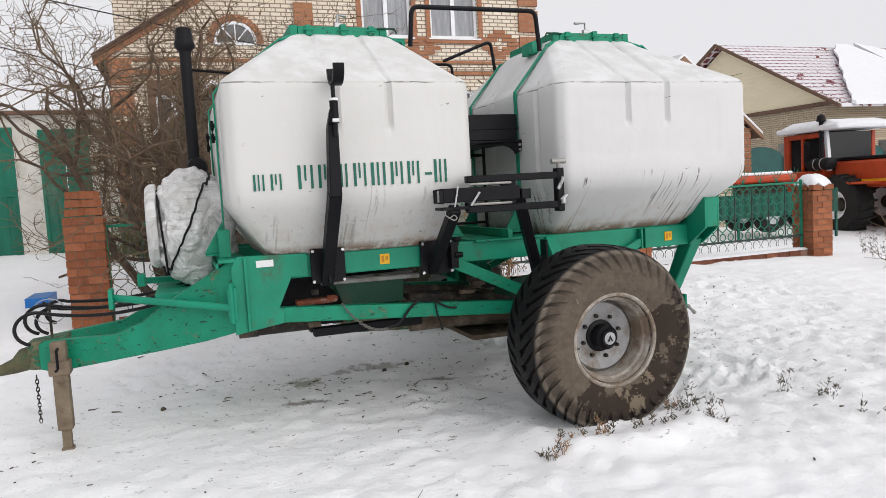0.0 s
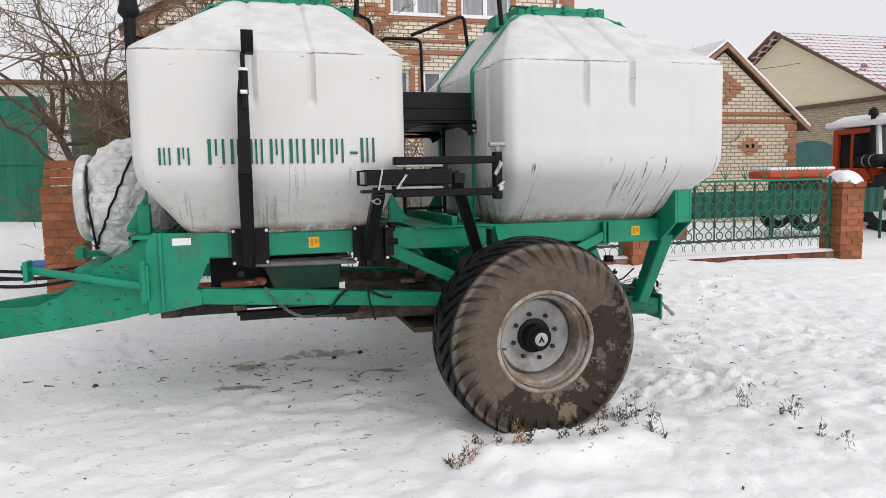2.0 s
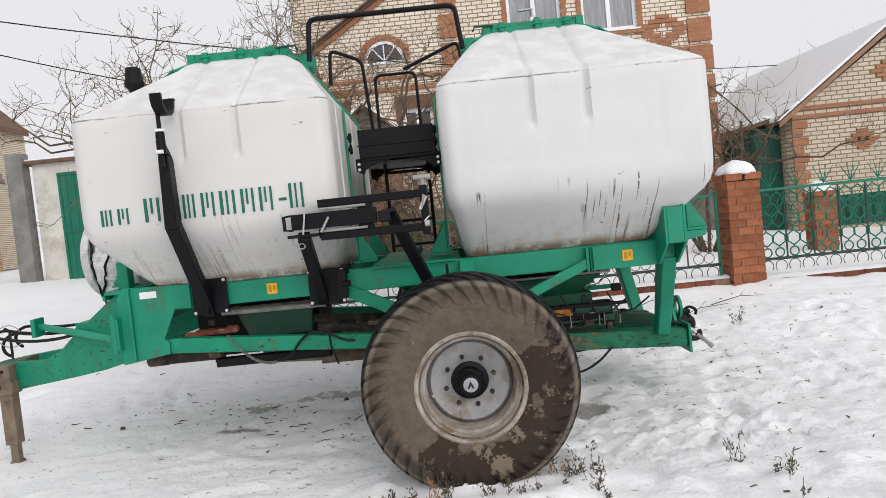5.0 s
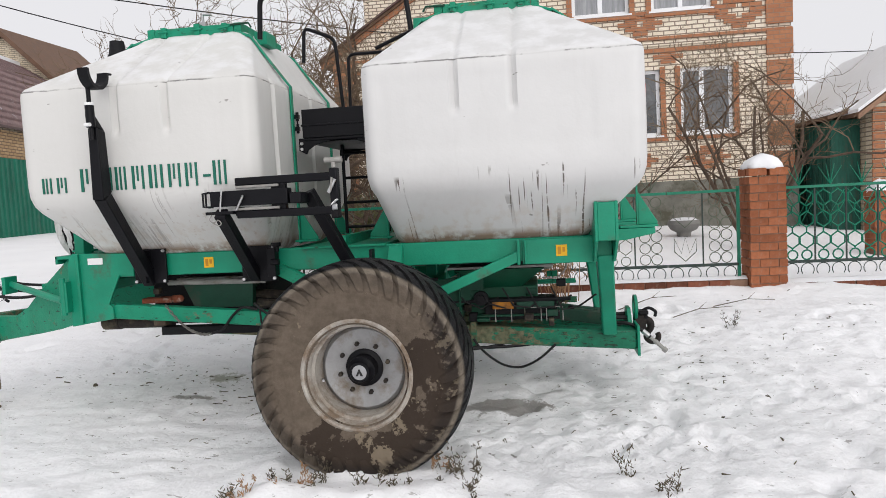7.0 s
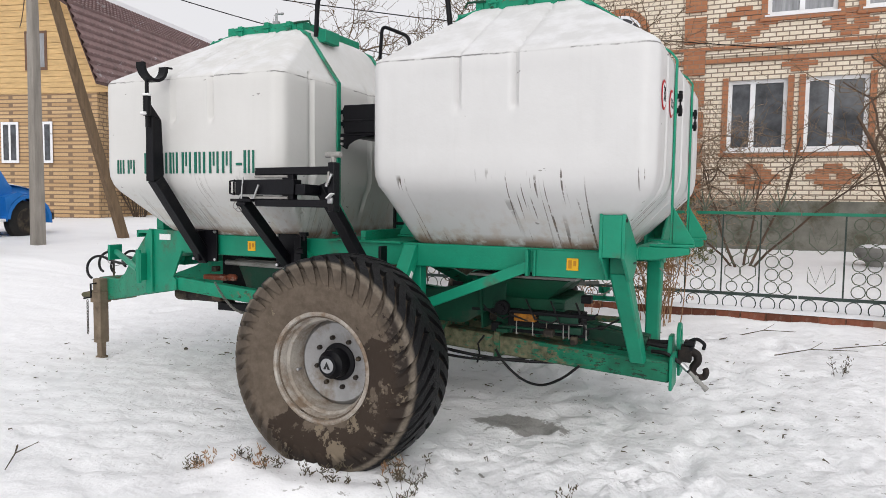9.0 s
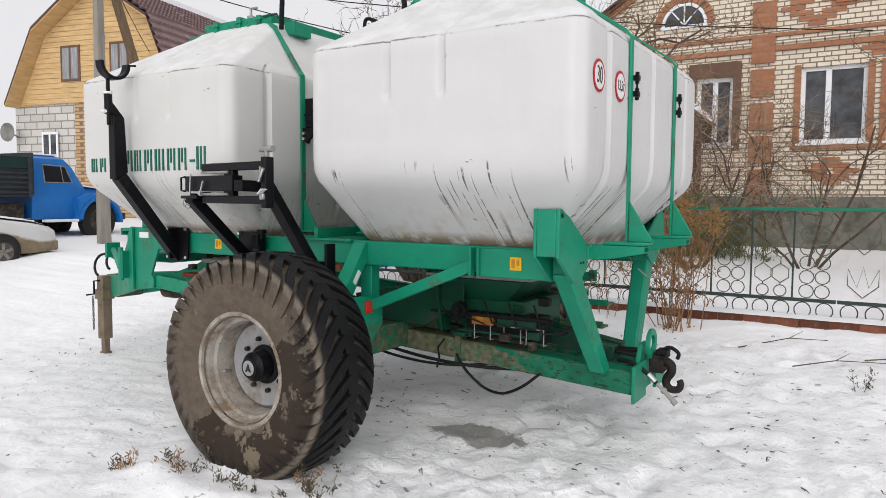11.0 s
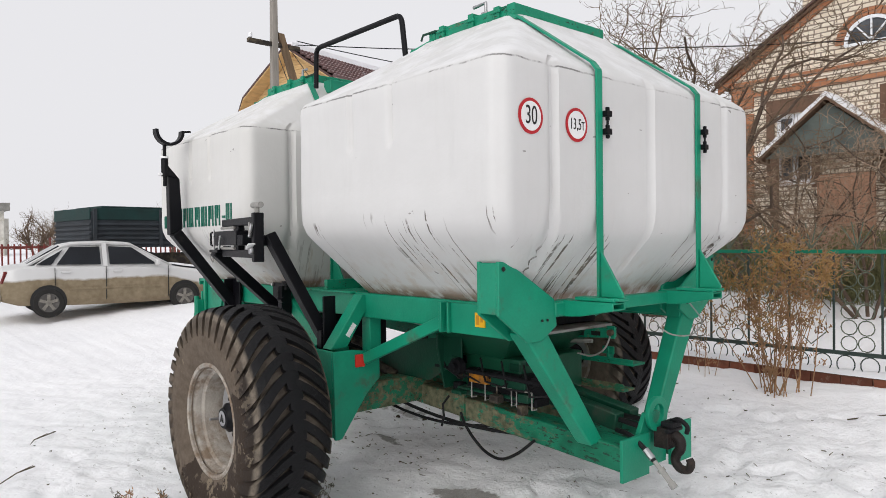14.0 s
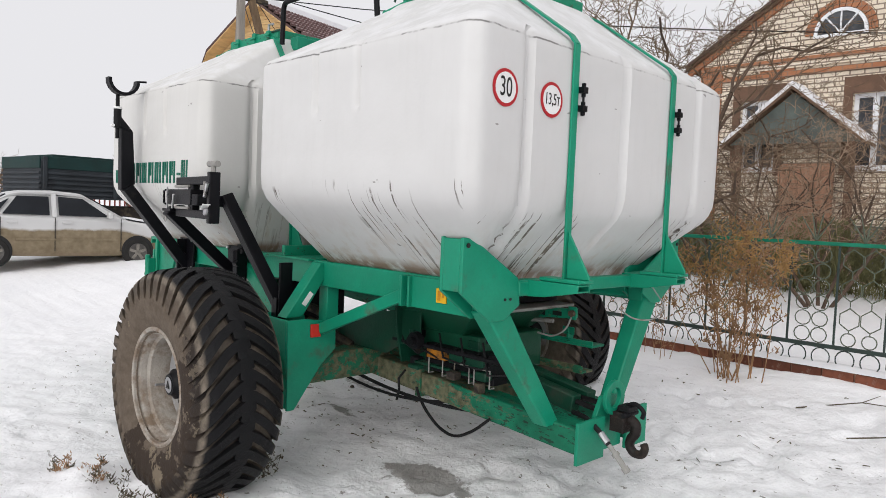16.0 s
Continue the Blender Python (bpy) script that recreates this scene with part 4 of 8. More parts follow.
part("tank_bearer", Build().box(-0.62, -0.02, -0.82, 0.82, 1.335, 1.352).box(-0.34, -0.30, -0.82, 0.82, 1.352, 1.42), GREEN_DIRTY, cart, bevel=0.004)
part("front_step", Build().box(-2.56, -2.36, -0.80, 0.80, 1.335, 1.36).box(-2.56, -2.54, -0.80, 0.80, 1.30, 1.36), GREEN, cart, bevel=0.004)
part("fan_stand", Build().box(-2.52, -2.44, -0.62, -0.52, 1.36, 1.56).box(-2.52, -2.44, 0.50, 0.60, 1.36, 1.56).box(-2.98, -2.40, -0.42, 0.42, 1.04, 1.12), GREEN, cart, bevel=0.006)
part("axle", Build().box(-0.10, 0.10, -1.30, 1.30, 0.57, 0.75), GREEN_MUD, cart, bevel=0.012)
for y in (-0.05, 0.10):
    part("rear_brace", Build().beam((1.55, y, 0.64), (0.1, y, 0.86), 0.08, 0.10), GREEN_DIMMED, cart, bevel=0.008)

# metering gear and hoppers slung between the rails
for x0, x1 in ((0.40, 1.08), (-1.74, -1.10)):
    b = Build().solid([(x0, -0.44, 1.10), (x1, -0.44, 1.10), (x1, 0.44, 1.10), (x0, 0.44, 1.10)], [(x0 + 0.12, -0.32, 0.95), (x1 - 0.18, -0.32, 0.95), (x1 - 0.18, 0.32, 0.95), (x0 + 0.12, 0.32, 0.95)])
    part("hopper", b, HOPPER, cart, "green metering hopper darkened for shade", 0.006)
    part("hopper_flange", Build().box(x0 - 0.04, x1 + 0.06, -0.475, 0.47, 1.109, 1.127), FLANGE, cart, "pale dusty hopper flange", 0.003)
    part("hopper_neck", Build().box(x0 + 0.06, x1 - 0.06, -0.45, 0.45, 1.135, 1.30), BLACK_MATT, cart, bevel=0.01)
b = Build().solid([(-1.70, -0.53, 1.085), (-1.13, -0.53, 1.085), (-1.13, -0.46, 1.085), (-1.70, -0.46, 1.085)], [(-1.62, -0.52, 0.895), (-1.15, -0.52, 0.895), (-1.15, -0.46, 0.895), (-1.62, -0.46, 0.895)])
part("hopper_front", b, GREEN_DIMMED, cart, "green front of the metering hopper, darkened for shade", 0.006)
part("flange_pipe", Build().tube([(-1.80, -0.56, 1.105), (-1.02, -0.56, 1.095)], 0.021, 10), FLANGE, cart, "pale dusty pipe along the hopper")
# black block added to fill the shaded space under the front tank
part("roller_housing", Build().box(-2.08, -1.12, -0.30, 0.30, 0.74, 1.19), BLACK_MATT, cart, "black block filling the shaded space under the front tank", 0.01)
part("roller_housing", Build().box(0.50, 1.02, -0.30, 0.30, 0.72, 0.955), HOPPER, cart, "green roller housing under the hopper, darkened for shade", 0.01)
part("metering_box", Build().box(0.62, 1.16, -0.36, -0.20, 0.745, 0.87).box(0.60, 1.18, -0.34, -0.22, 0.70, 0.75), BLACK_MATT, cart, "black metering box", 0.006)
part("metering_cover", Build().box(0.68, 0.84, -0.405, -0.30, 0.795, 0.862), ORANGE, cart, "dirty orange cover", 0.003)
part("drive_disc", Build().lathe([(0.03, -0.02), (0.052, -0.02), (0.056, 0.02), (0.02, 0.02)], (0.60, -0.43, 0.885), "y", 20).lathe([(0.01, -0.05), (0.03, -0.05), (0.03, 0.05), (0.01, 0.05)], (0.60, -0.43, 0.885), "y", 12), BLACK_MATT, cart, "black drive disc")
for x in (0.70, 0.92, 1.08):
    part("handle_loop", Build().tube([(x, -0.36, 0.70), (x, -0.40, 0.70), (x, -0.40, 0.80), (x + 0.12, -0.40, 0.80), (x + 0.12, -0.40, 0.70), (x + 0.12, -0.36, 0.70)], 0.005, 6), FLANGE, cart)
part("air_manifold", Build().lathe([(0.02, -2.30), (0.058, -2.30), (0.058, -1.88), (0.02, -1.88)], (0, -0.46, 0.80), "x", 18).lathe([(0.03, -2.42), (0.064, -2.42), (0.064, -2.28), (0.03, -2.28)], (0, -0.46, 0.80), "x", 18).box(-1.90, -1.86, -0.53, -0.39, 0.73, 0.87), GRIME, cart, "grimy brown cylinder below the frame")
part("air_manifold", Build().lathe([(0.02, -1.10), (0.055, -1.10), (0.055, -0.15), (0.02, -0.15)], (0, -0.50, 0.69), "x", 16), RUST_MUD, cart, "rusty brown pipe below the frame")
part("under_rail", Build().box(-1.88, -1.02, -0.58, -0.50, 0.70, 0.765), BLACK_MATT, cart, bevel=0.006)
part("meter_motor", Build().box(-2.00, -1.76, -0.62, -0.52, 0.955, 0.995).lathe([(0.01, -1.78), (0.030, -1.77), (0.030, -1.70), (0.01, -1.68)], (0, -0.57, 0.98), "x", 10), surf("rusty_orange_gear", (0.22, 0.06, 0.03, 1), 0.8, 0, 0.4, 9.0, 0.4, (0.4, 0.35, 0.3, 1), 0.4), cart, "rust-red gear housing", 0.008)
part("seed_pipe", Build().tube([(-0.05, -0.42, 0.74), (-0.4, -0.5, 0.86), (-1.1, -0.52, 0.92)], 0.035, 10).tube([(-0.05, -0.32, 0.77), (-0.6, -0.35, 0.92), (-1.2, -0.36, 0.98)], 0.035, 10), GRIME, cart)
part("mud_flap", Build().box(-0.60, -0.10, -0.62, 0.62, 0.52, 0.56), RUST_MUD, cart, bevel=0.004)

# side plates, shafts and covers of the metering row
for x in (0.44,):
    part("side_plate", Build().prism([(-0.40, 0.72), (-0.20, 0.72), (-0.20, 1.08), (-0.46, 1.08), (-0.46, 0.98)], "x", x - 0.008, x + 0.008), GREEN_DIMMED, cart, "green side plate darkened for shade", 0.003)
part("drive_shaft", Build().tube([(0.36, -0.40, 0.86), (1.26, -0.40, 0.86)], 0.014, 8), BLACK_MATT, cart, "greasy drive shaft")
part("meter_shelf", Build().box(0.56, 1.16, -0.395, -0.30, 0.735, 0.75).box(0.86, 1.14, -0.392, -0.36, 0.79, 0.86), GREEN_DIMMED, cart, "green metering shelf darkened for shade", 0.004)
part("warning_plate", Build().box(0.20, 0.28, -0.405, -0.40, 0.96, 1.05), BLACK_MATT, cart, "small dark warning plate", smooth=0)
part("inner_panel", Build().prism([(-0.30, 0.93), (-0.30, 0.75), (0.30, 0.75), (0.62, 0.93), (0.62, 1.07), (0.47, 1.06)], "y", -0.41, -0.398), GREEN_DIMMED, cart, "green inner panel darkened for shade", 0.003)

# sliding channel of the hopper gate, with its end bolt and pale pipe
chan = part("slide_channel", Build().solid([(0.66, 0.27, 1.01), (0.66, 0.33, 1.01), (0.66, 0.33, 1.07), (0.66, 0.27, 1.07)], [(1.27, 0.27, 1.06), (1.27, 0.33, 1.06), (1.27, 0.33, 1.12), (1.27, 0.27, 1.12)]).box(1.24, 1.30, 0.262, 0.276, 1.055, 1.135), GREEN_DIRTY, cart, "dirty green slide channel", 0.004)
part("bolt", Build().lathe([(0.001, 0.235), (0.020, 0.235), (0.020, 0.261)], (1.28, 0, 1.095), "y", 8), GRIME, chan)
for x in (0.86, 0.99, 1.12):
    part("slot", Build().box(x, x + 0.07, 0.2665, 0.2695, 1.045 + (x - 0.86) * 0.08, 1.072 + (x - 0.86) * 0.08), INK, chan, "dark slot", smooth=0)
part("pale_pipe", Build().tube([(0.62, 0.25, 0.985), (1.14, 0.25, 1.03)], 0.013, 8), FLANGE, cart, "pale dusty pipe under the channel")
part("loop_cable", Build().tube(curve_through([(1.27, 0.26, 1.07), (1.24, 0.24, 0.99), (1.16, 0.22, 0.94), (1.06, 0.20, 0.95)]), 0.006, 5), FLANGE, cart, "pale slack cable")

# clutter of small parts along the metering gear
crng = random.Random(5)
for k in range(16):
    x, y, z = crng.uniform(0.45, 1.30), crng.uniform(-0.44, -0.22), crng.uniform(0.68, 0.98)
    part("small_fitting", Build().box(x - crng.uniform(0.01, 0.05), x + crng.uniform(0.01, 0.05), y - 0.03, y + 0.03, z - crng.uniform(0.01, 0.04), z + crng.uniform(0.01, 0.04)), crng.choice((GRIME, BLACK_MATT, BLACK_MATT, GREEN_DIMMED)), cart, bevel=0.006)
for k in range(5):
    x = 0.40 + 0.18 * k
    part("control_cable", Build().tube([(x, -0.38, 0.95), (x + 0.08, -0.42, 0.86 - 0.02 * k), (x + 0.2, -0.40, 0.80), (x + 0.33, -0.36, 0.88)], 0.007, 6), HOSE, cart)
for k in range(12):
    x, y, z = crng.choice((crng.uniform(-2.2, -1.85), crng.uniform(-1.0, -0.3))), crng.uniform(-0.68, -0.5), crng.uniform(0.80, 1.08)
    part("small_fitting", Build().box(x - crng.uniform(0.02, 0.09), x + crng.uniform(0.02, 0.09), y - 0.03, y + 0.03, z - crng.uniform(0.01, 0.03), z + crng.uniform(0.01, 0.03)), crng.choice((GRIME, GRIME, RUST_MUD, BLACK_MATT)), cart, bevel=0.006)
part("beam_end_strip", Build().box(0.80, 1.34, 0.30, 0.42, 0.72, 0.735).box(0.80, 1.34, 0.30, 0.31, 0.735, 0.77), GREEN_MUD, cart, bevel=0.003)
part("long_tray", Build().box(0.85, 1.34, 0.40, 0.54, 0.87, 0.885).box(0.85, 1.34, 0.40, 0.41, 0.885, 0.91).box(1.14, 1.155, 0.40, 0.46, 0.885, 0.97).box(1.10, 1.19, 0.41, 0.42, 0.93, 0.98), GREEN_DIRTY, cart, "dirty green tray", 0.003)

# stickers and reflectors
for x, z in ((-1.35, 1.268), (1.196, 1.252)):
    part("yellow_sticker", Build().box(x - 0.037, x + 0.037, -0.808 if x > 0 else -0.7835, -0.781, z - 0.038, z + 0.038), YELLOW, cart, "yellow warning sticker", smooth=0)
for x, z in ((-1.35, 1.268), (1.196, 1.252)):
    y = -0.8085 if x > 0 else -0.784
    part("sticker_mark", Build().box(x - 0.026, x - 0.004, y - 0.0006, y + 0.001, z - 0.026, z + 0.026).box(x + 0.006, x + 0.024, y - 0.0006, y + 0.001, z - 0.010, z + 0.022), surf("sticker_brown", (0.50, 0.22, 0.01, 1), 0.5), cart, "dark mark on the warning sticker", smooth=0)
part("data_sticker", Build().box(-2.29, -2.17, -0.8085, -0.8052, 1.287, 1.335), WHITE, cart, "white data sticker", smooth=0)
part("red_reflector", Build().box(0.191, 0.207, -0.932, -0.862, 0.888, 0.968), REDREF, cart, "red rear reflector", 0.003)
part("white_reflector", Build().beam((0.102, -0.925, 1.075), (0.102, -0.868, 1.150), 0.032, 0.004, up=(1, 0, 0)), WHITE, cart, "white reflector strip")

# wheels
LUGS = 38


def make_wheel():
    wheel = thing("wheel", "", "", (0, 0, 0))
    prof = [(0.295, 0.215), (0.31, 0.222), (0.36, 0.250), (0.42, 0.268), (0.46, 0.272), (0.50, 0.268), (0.54, 0.257), (0.568, 0.241), (0.588, 0.218), (0.600, 0.185), (0.606, 0.09), (0.608, 0.0)]
    prof = prof + [(r, -h) for r, h in prof[-2::-1]]
    n = 96
    rings = []
    for j in range(n):
        a = 2 * math.pi * j / n
        ring = []
        for r, h in prof:
            x, z = r * math.cos(a), r * math.sin(a)
            if z < -0.58:
                h *= 1 + (-0.58 - z) * 0.9
                z = -0.58 + (z + 0.58) * 0.75
            ring.append((x, h, z))
        rings.append(ring)
    b = Build()
    m = len(prof)
    for r in rings:
        b.v += r
    for j in range(n):
        for k in range(m - 1):
            b.f.append((j * m + k, j * m + k + 1, ((j + 1) % n) * m + k + 1, ((j + 1) % n) * m + k))
    tyre = part("tyre", b, RUBBER, wheel, "muddy flotation tyre with chevron tread")
    # tread lugs: staggered curved bars from the crown over the shoulders
    for side in (-1, 1):
        for q in range(LUGS):
            a0 = 2 * math.pi * (q + (0.5 if side > 0 else 0.0)) / LUGS
            sec = []
            for u, lean, half, top in ((-0.045, 0.000, 0.016, 0.649), (-0.036, 0.004, 0.028, 0.653), (0.000, 0.010, 0.032, 0.653), (0.045, -0.010, 0.029, 0.653), (0.110, -0.075, 0.032, 0.651), (0.170, -0.158, 0.036, 0.646), (0.210, -0.215, 0.038, 0.636), (0.240, -0.265, 0.038, 0.616), (0.259, -0.305, 0.037, 0.588), (0.270, -0.335, 0.034, 0.556), (0.277, -0.360, 0.030, 0.526), (0.277, -0.380, 0.022, 0.500)):
                foot = top - (0.050 if u < 0.22 else 0.040)
                row = []
                for rr, w in ((foot, half * 1.10), (top, half * 0.92)):
                    for e in ((-1, 1) if rr == foot else (1, -1)):
                        a = a0 + lean + e * w / 0.63
                        hh = side * (u if rr == top or u < 0.22 else u - 0.020)
                        x, z = rr * math.cos(a), rr * math.sin(a)
                        if z < -0.58:
                            z = -0.58 + (z + 0.58) * 0.75
                        row.append((x, hh, z))
                sec.append(row)
            part("tread_lug", Build().loft(sec), LUG_RUBBER, tyre, smooth=25)
    part("rim", Build().lathe([(0.304, -0.215), (0.308, -0.236), (0.320, -0.242), (0.331, -0.236), (0.331, -0.218), (0.304, -0.215), (0.290, -0.198), (0.285, -0.160), (0.270, -0.145), (0.262, -0.09), (0.262, 0.20), (0.315, 0.222)], (0, 0, 0), "y", 56, False), RIM_EDGE, wheel, "mud-stained steel rim")
    part("disc", Build().lathe([(0.10, 0.005), (0.115, -0.012), (0.20, -0.025), (0.236, -0.035), (0.2615, -0.005), (0.2615, 0.03), (0.10, 0.03)], (0, 0, 0), "y", 56, False), RIM, wheel, "silver-painted wheel disc", smooth=50)
    part("hub", Build().lathe([(0.125, 0.02), (0.112, -0.022), (0.088, -0.03), (0.084, -0.115), (0.066, -0.13), (0.058, -0.15), (0.001, -0.15)], (0, 0, 0), "y", 32), BLACK, wheel, "black greasy hub")
    part("hub_cap", Build().lathe([(0.001, -0.1505), (0.040, -0.1505), (0.044, -0.155), (0.001, -0.157)], (0, 0, 0), "y", 24), STEEL, wheel, "grey hub cap with a plain emblem")
    part("emblem", Build().prism([(-0.022, -0.02), (0.0, 0.024), (0.006, 0.012), (-0.008, -0.02)], "y", -0.160, -0.155).prism([(0.022, -0.02), (0.0, 0.024), (-0.006, 0.012), (0.008, -0.02)], "y", -0.1605, -0.1555), INK, wheel)
    for k in range(8):
        a = 2 * math.pi * (k + 0.3) / 8
        part("wheel_nut", Build().lathe([(0.001, -0.045), (0.013, -0.045), (0.015, -0.018)], (0.150 * math.cos(a), 0, 0.150 * math.sin(a)), "y", 6), GRIME, wheel)
    part("valve", Build().tube([(-0.25, -0.05, -0.06), (-0.225, -0.13, -0.05)], 0.008, 6), STEEL, wheel)
    return wheel


def join_under(wheel, mat):
    """Hangs a finished wheel and its parts under the cart as one part."""
    host = [o for o in wheel.children if o.name.startswith("tyre")][0]
    for o in list(wheel.children):
        if o is not host:
            o.parent = host
            o.matrix_parent_inverse = Matrix()
    host.parent = cart
    host.matrix_parent_inverse = Matrix()
    host.name = "wheel"
    host.matrix_basis = mat
    bpy.data.objects.remove(wheel)
    return host


w1 = join_under(make_wheel(), pose(-0.02, -1.577, 0.662, 0, 0, 0) @ Matrix.Diagonal((1, 0.907, 1, 1)))
copy_thing(w1, pose(-0.02, 1.577, 0.662, 0, 0, 180))

# hitch, jack, hoses
b = Build().solid([(-3.62, -0.15, 0.60), (-3.62, 0.15, 0.60), (-3.62, 0.15, 0.84), (-3.62, -0.15, 0.84)], [(-3.88, -0.10, 0.62), (-3.88, 0.10, 0.62), (-3.88, 0.10, 0.82), (-3.88, -0.10, 0.82)])
part("hitch_block", b, GREEN_MUD, cart, "muddy green hitch block", 0.012)
b = Build().loft([[(x, r * math.cos(2 * math.pi * k / 14), zc + r * 0.8 * math.sin(2 * math.pi * k / 14)) for k in range(14)] for x, r, zc in
                  ((-3.86, 0.11, 0.70), (-3.95, 0.105, 0.68), (-4.00, 0.07, 0.645), (-4.10, 0.045, 0.62), (-4.22, 0.034, 0.605), (-4.24, 0.02, 0.605))])
part("drawbar_eye", b, OLIVE_MUD, cart, "rusty muddy drawbar nose", smooth=45)
for z in (0.66, 0.76):
    part("hitch_pin", Build().lathe([(0.02, -0.135), (0.02, 0.135)], (-3.76, 0, z), "y", 10), RUST_MUD, cart)
b = Build().box(-3.70, -3.60, -0.32, -0.22, 0.20, 0.835).box(-3.72, -3.58, -0.335, -0.20, 0.60, 0.70)
jack = part("jack", b, DRY_MUD, cart, "rusty muddy jack stand", 0.008)
part("jack_leg", Build().box(-3.68, -3.62, -0.30, -0.24, 0.06, 0.22).box(-3.69, -3.61, -0.31, -0.23, 0.045, 0.065), DRY_MUD, jack, "grimy steel jack leg", 0.004)
part("jack_crank", Build().tube([(-3.65, -0.32, 0.79), (-3.65, -0.38, 0.79), (-3.65, -0.38, 0.66), (-3.65, -0.46, 0.66)], 0.010, 7), BLACK, jack)
b = Build()
for k in range(12):
    z = 0.60 - k * 0.028
    ring = []
    for j in range(9):
        a = 2 * math.pi * j / 8
        u, w = 0.010 * math.cos(a), 0.021 * math.sin(a)
        ring.append((-3.80 + (u if k % 2 else 0), -0.30 + (0 if k % 2 else u), z + w))
    b.tube(ring, 0.0035, 5)
part("chain", b, GRIME, cart, "hanging grimy chain")
# swing arm by the front cheek
b = Build().tube([(-3.25, -0.42, 1.125), (-2.48, -0.86, 1.03)], 0.026, 10)
part("swing_arm", b, GREEN, cart)
part("swing_arm_plate", Build().box(-3.28, -3.25, -0.49, -0.35, 1.05, 1.19), GREEN, cart, bevel=0.004)
part("arm_hinge", Build().box(-2.50, -2.44, -0.87, -0.805, 0.94, 1.17).lathe([(0.022, 0.92), (0.022, 1.20)], (-2.475, -0.86, 0), "z", 10), GREEN, cart, bevel=0.004)
part("inner_arm", Build().beam((-3.10, 0.50, 1.14), (-2.45, 0.60, 1.12), 0.06, 0.05).box(-3.14, -3.08, 0.42, 0.58, 1.10, 1.20), GREEN, cart, bevel=0.005)


def sag(p, q, low, n=10, sway=(0, 0, 0)):
    p, q, sway = Vector(p), Vector(q), Vector(sway)
    return [p.lerp(q, k / n) + (Vector((0, 0, -low)) + sway) * 4 * (k / n) * (1 - k / n) for k in range(n + 1)]


def coil(c, r, a0, a1, tilt, n=14):
    return [(c[0] + r * math.cos(radians(a0 + (a1 - a0) * k / n)), c[1] + tilt * k / n, c[2] + r * 0.85 * math.sin(radians(a0 + (a1 - a0) * k / n))) for k in range(n + 1)]


for k, (y, z) in enumerate(((-0.22, 0.93), (-0.12, 0.98), (-0.02, 0.95), (0.08, 1.0))):
    pts = coil((-3.80 + 0.04 * k, y, z), 0.13 - 0.012 * k, 255, 60, 0.08)
    pts += [tuple(p) for p in sag(pts[-1], (-2.90 + 0.07 * k, y * 1.6, 1.06 + 0.03 * k), 0.05)[1:]]
    pts += [(-2.6, y * 1.8, 1.05)]
    part("hydraulic_hose", Build().tube(pts, 0.013, 7), HOSE, cart, "black hydraulic hose")
part("hose_holder", Build().tube([(-3.72, -0.05, 0.84), (-3.72, -0.05, 1.08), (-3.76, -0.05, 1.10)], 0.010, 6), GRIME, cart)
part("thin_cable", Build().tube(coil((-3.72, -0.08, 1.03), 0.11, 20, 330, 0.06), 0.004, 5), STEEL, cart)
pts = sag((-1.70, -0.805, 0.965), (-1.36, -0.805, 0.745), 0.075, 22)
b = Build()
for k, (p, q) in enumerate(zip(pts, pts[1:])):
    m, d = (p + q) / 2, (q - p).normalized()
    e = Vector((0, 1, 0)) if k % 2 else d.cross(Vector((0, 1, 0))).normalized()
    b.tube([m + d * (0.018 * math.cos(2 * math.pi * j / 8)) + e * (0.009 * math.sin(2 * math.pi * j / 8)) for j in range(9)], 0.0035, 5)
part("chain", b, surf("dull_chain_steel", (0.20, 0.19, 0.175, 1), 0.5, 0.6, 0.4, 14.0, 0.2), cart, "slack steel link chain on the lower rail")
part("air_hose", Build().tube(curve_through([(-1.36, -0.805, 0.745), (-1.27, -0.805, 0.775), (-1.18, -0.805, 0.88), (-1.10, -0.80, 0.93), (-1.0, -0.79, 0.91)]), 0.010, 6).tube(sag((-1.02, -0.80, 0.96), (-0.80, -0.79, 0.84), 0.03), 0.009, 6).tube([(-0.98, -0.80, 0.93), (-0.97, -0.81, 0.82), (-0.93, -0.80, 0.68)], 0.007, 6), HOSE, cart)
part("rear_hose", Build().tube(curve_through([(0.52, -0.33, 0.56), (0.56, -0.335, 0.50), (0.64, -0.335, 0.42), (0.75, -0.33, 0.35), (0.88, -0.33, 0.335), (1.02, -0.33, 0.40), (1.14, -0.31, 0.50)]), 0.0095, 8).tube(sag((-0.1, -0.45, 0.60), (1.0, -0.26, 0.50), 0.05, 10), 0.012, 8).tube(sag((-0.1, -0.50, 0.57), (0.8, -0.28, 0.52), 0.06, 10), 0.010, 8), HOSE, cart, "black hose hanging below the beam")
part("rear_hose", Build().tube(sag((0.9, -0.02, 0.80), (1.72, -0.06, 0.64), 0.03, 8), 0.016, 8).tube(curve_through([(1.60, -0.15, 0.62), (1.70, -0.17, 0.615), (1.80, -0.18, 0.56), (1.855, -0.18, 0.51)]), 0.014, 8).tube(sag((0.9, 0.06, 0.78), (1.72, 0.04, 0.66), 0.05, 8), 0.016, 8), HOSE, cart)
part("hose_clamp", Build().box(0.50, 0.545, -0.325, -0.125, 0.50, 0.69), GREEN_MUD, cart, "muddy clamp round the beam", 0.004)
part("ferrule", Build().tube([(1.80, -0.18, 0.56), (1.845, -0.18, 0.52)], 0.019, 8), STEEL, cart, "steel hose ferrule")
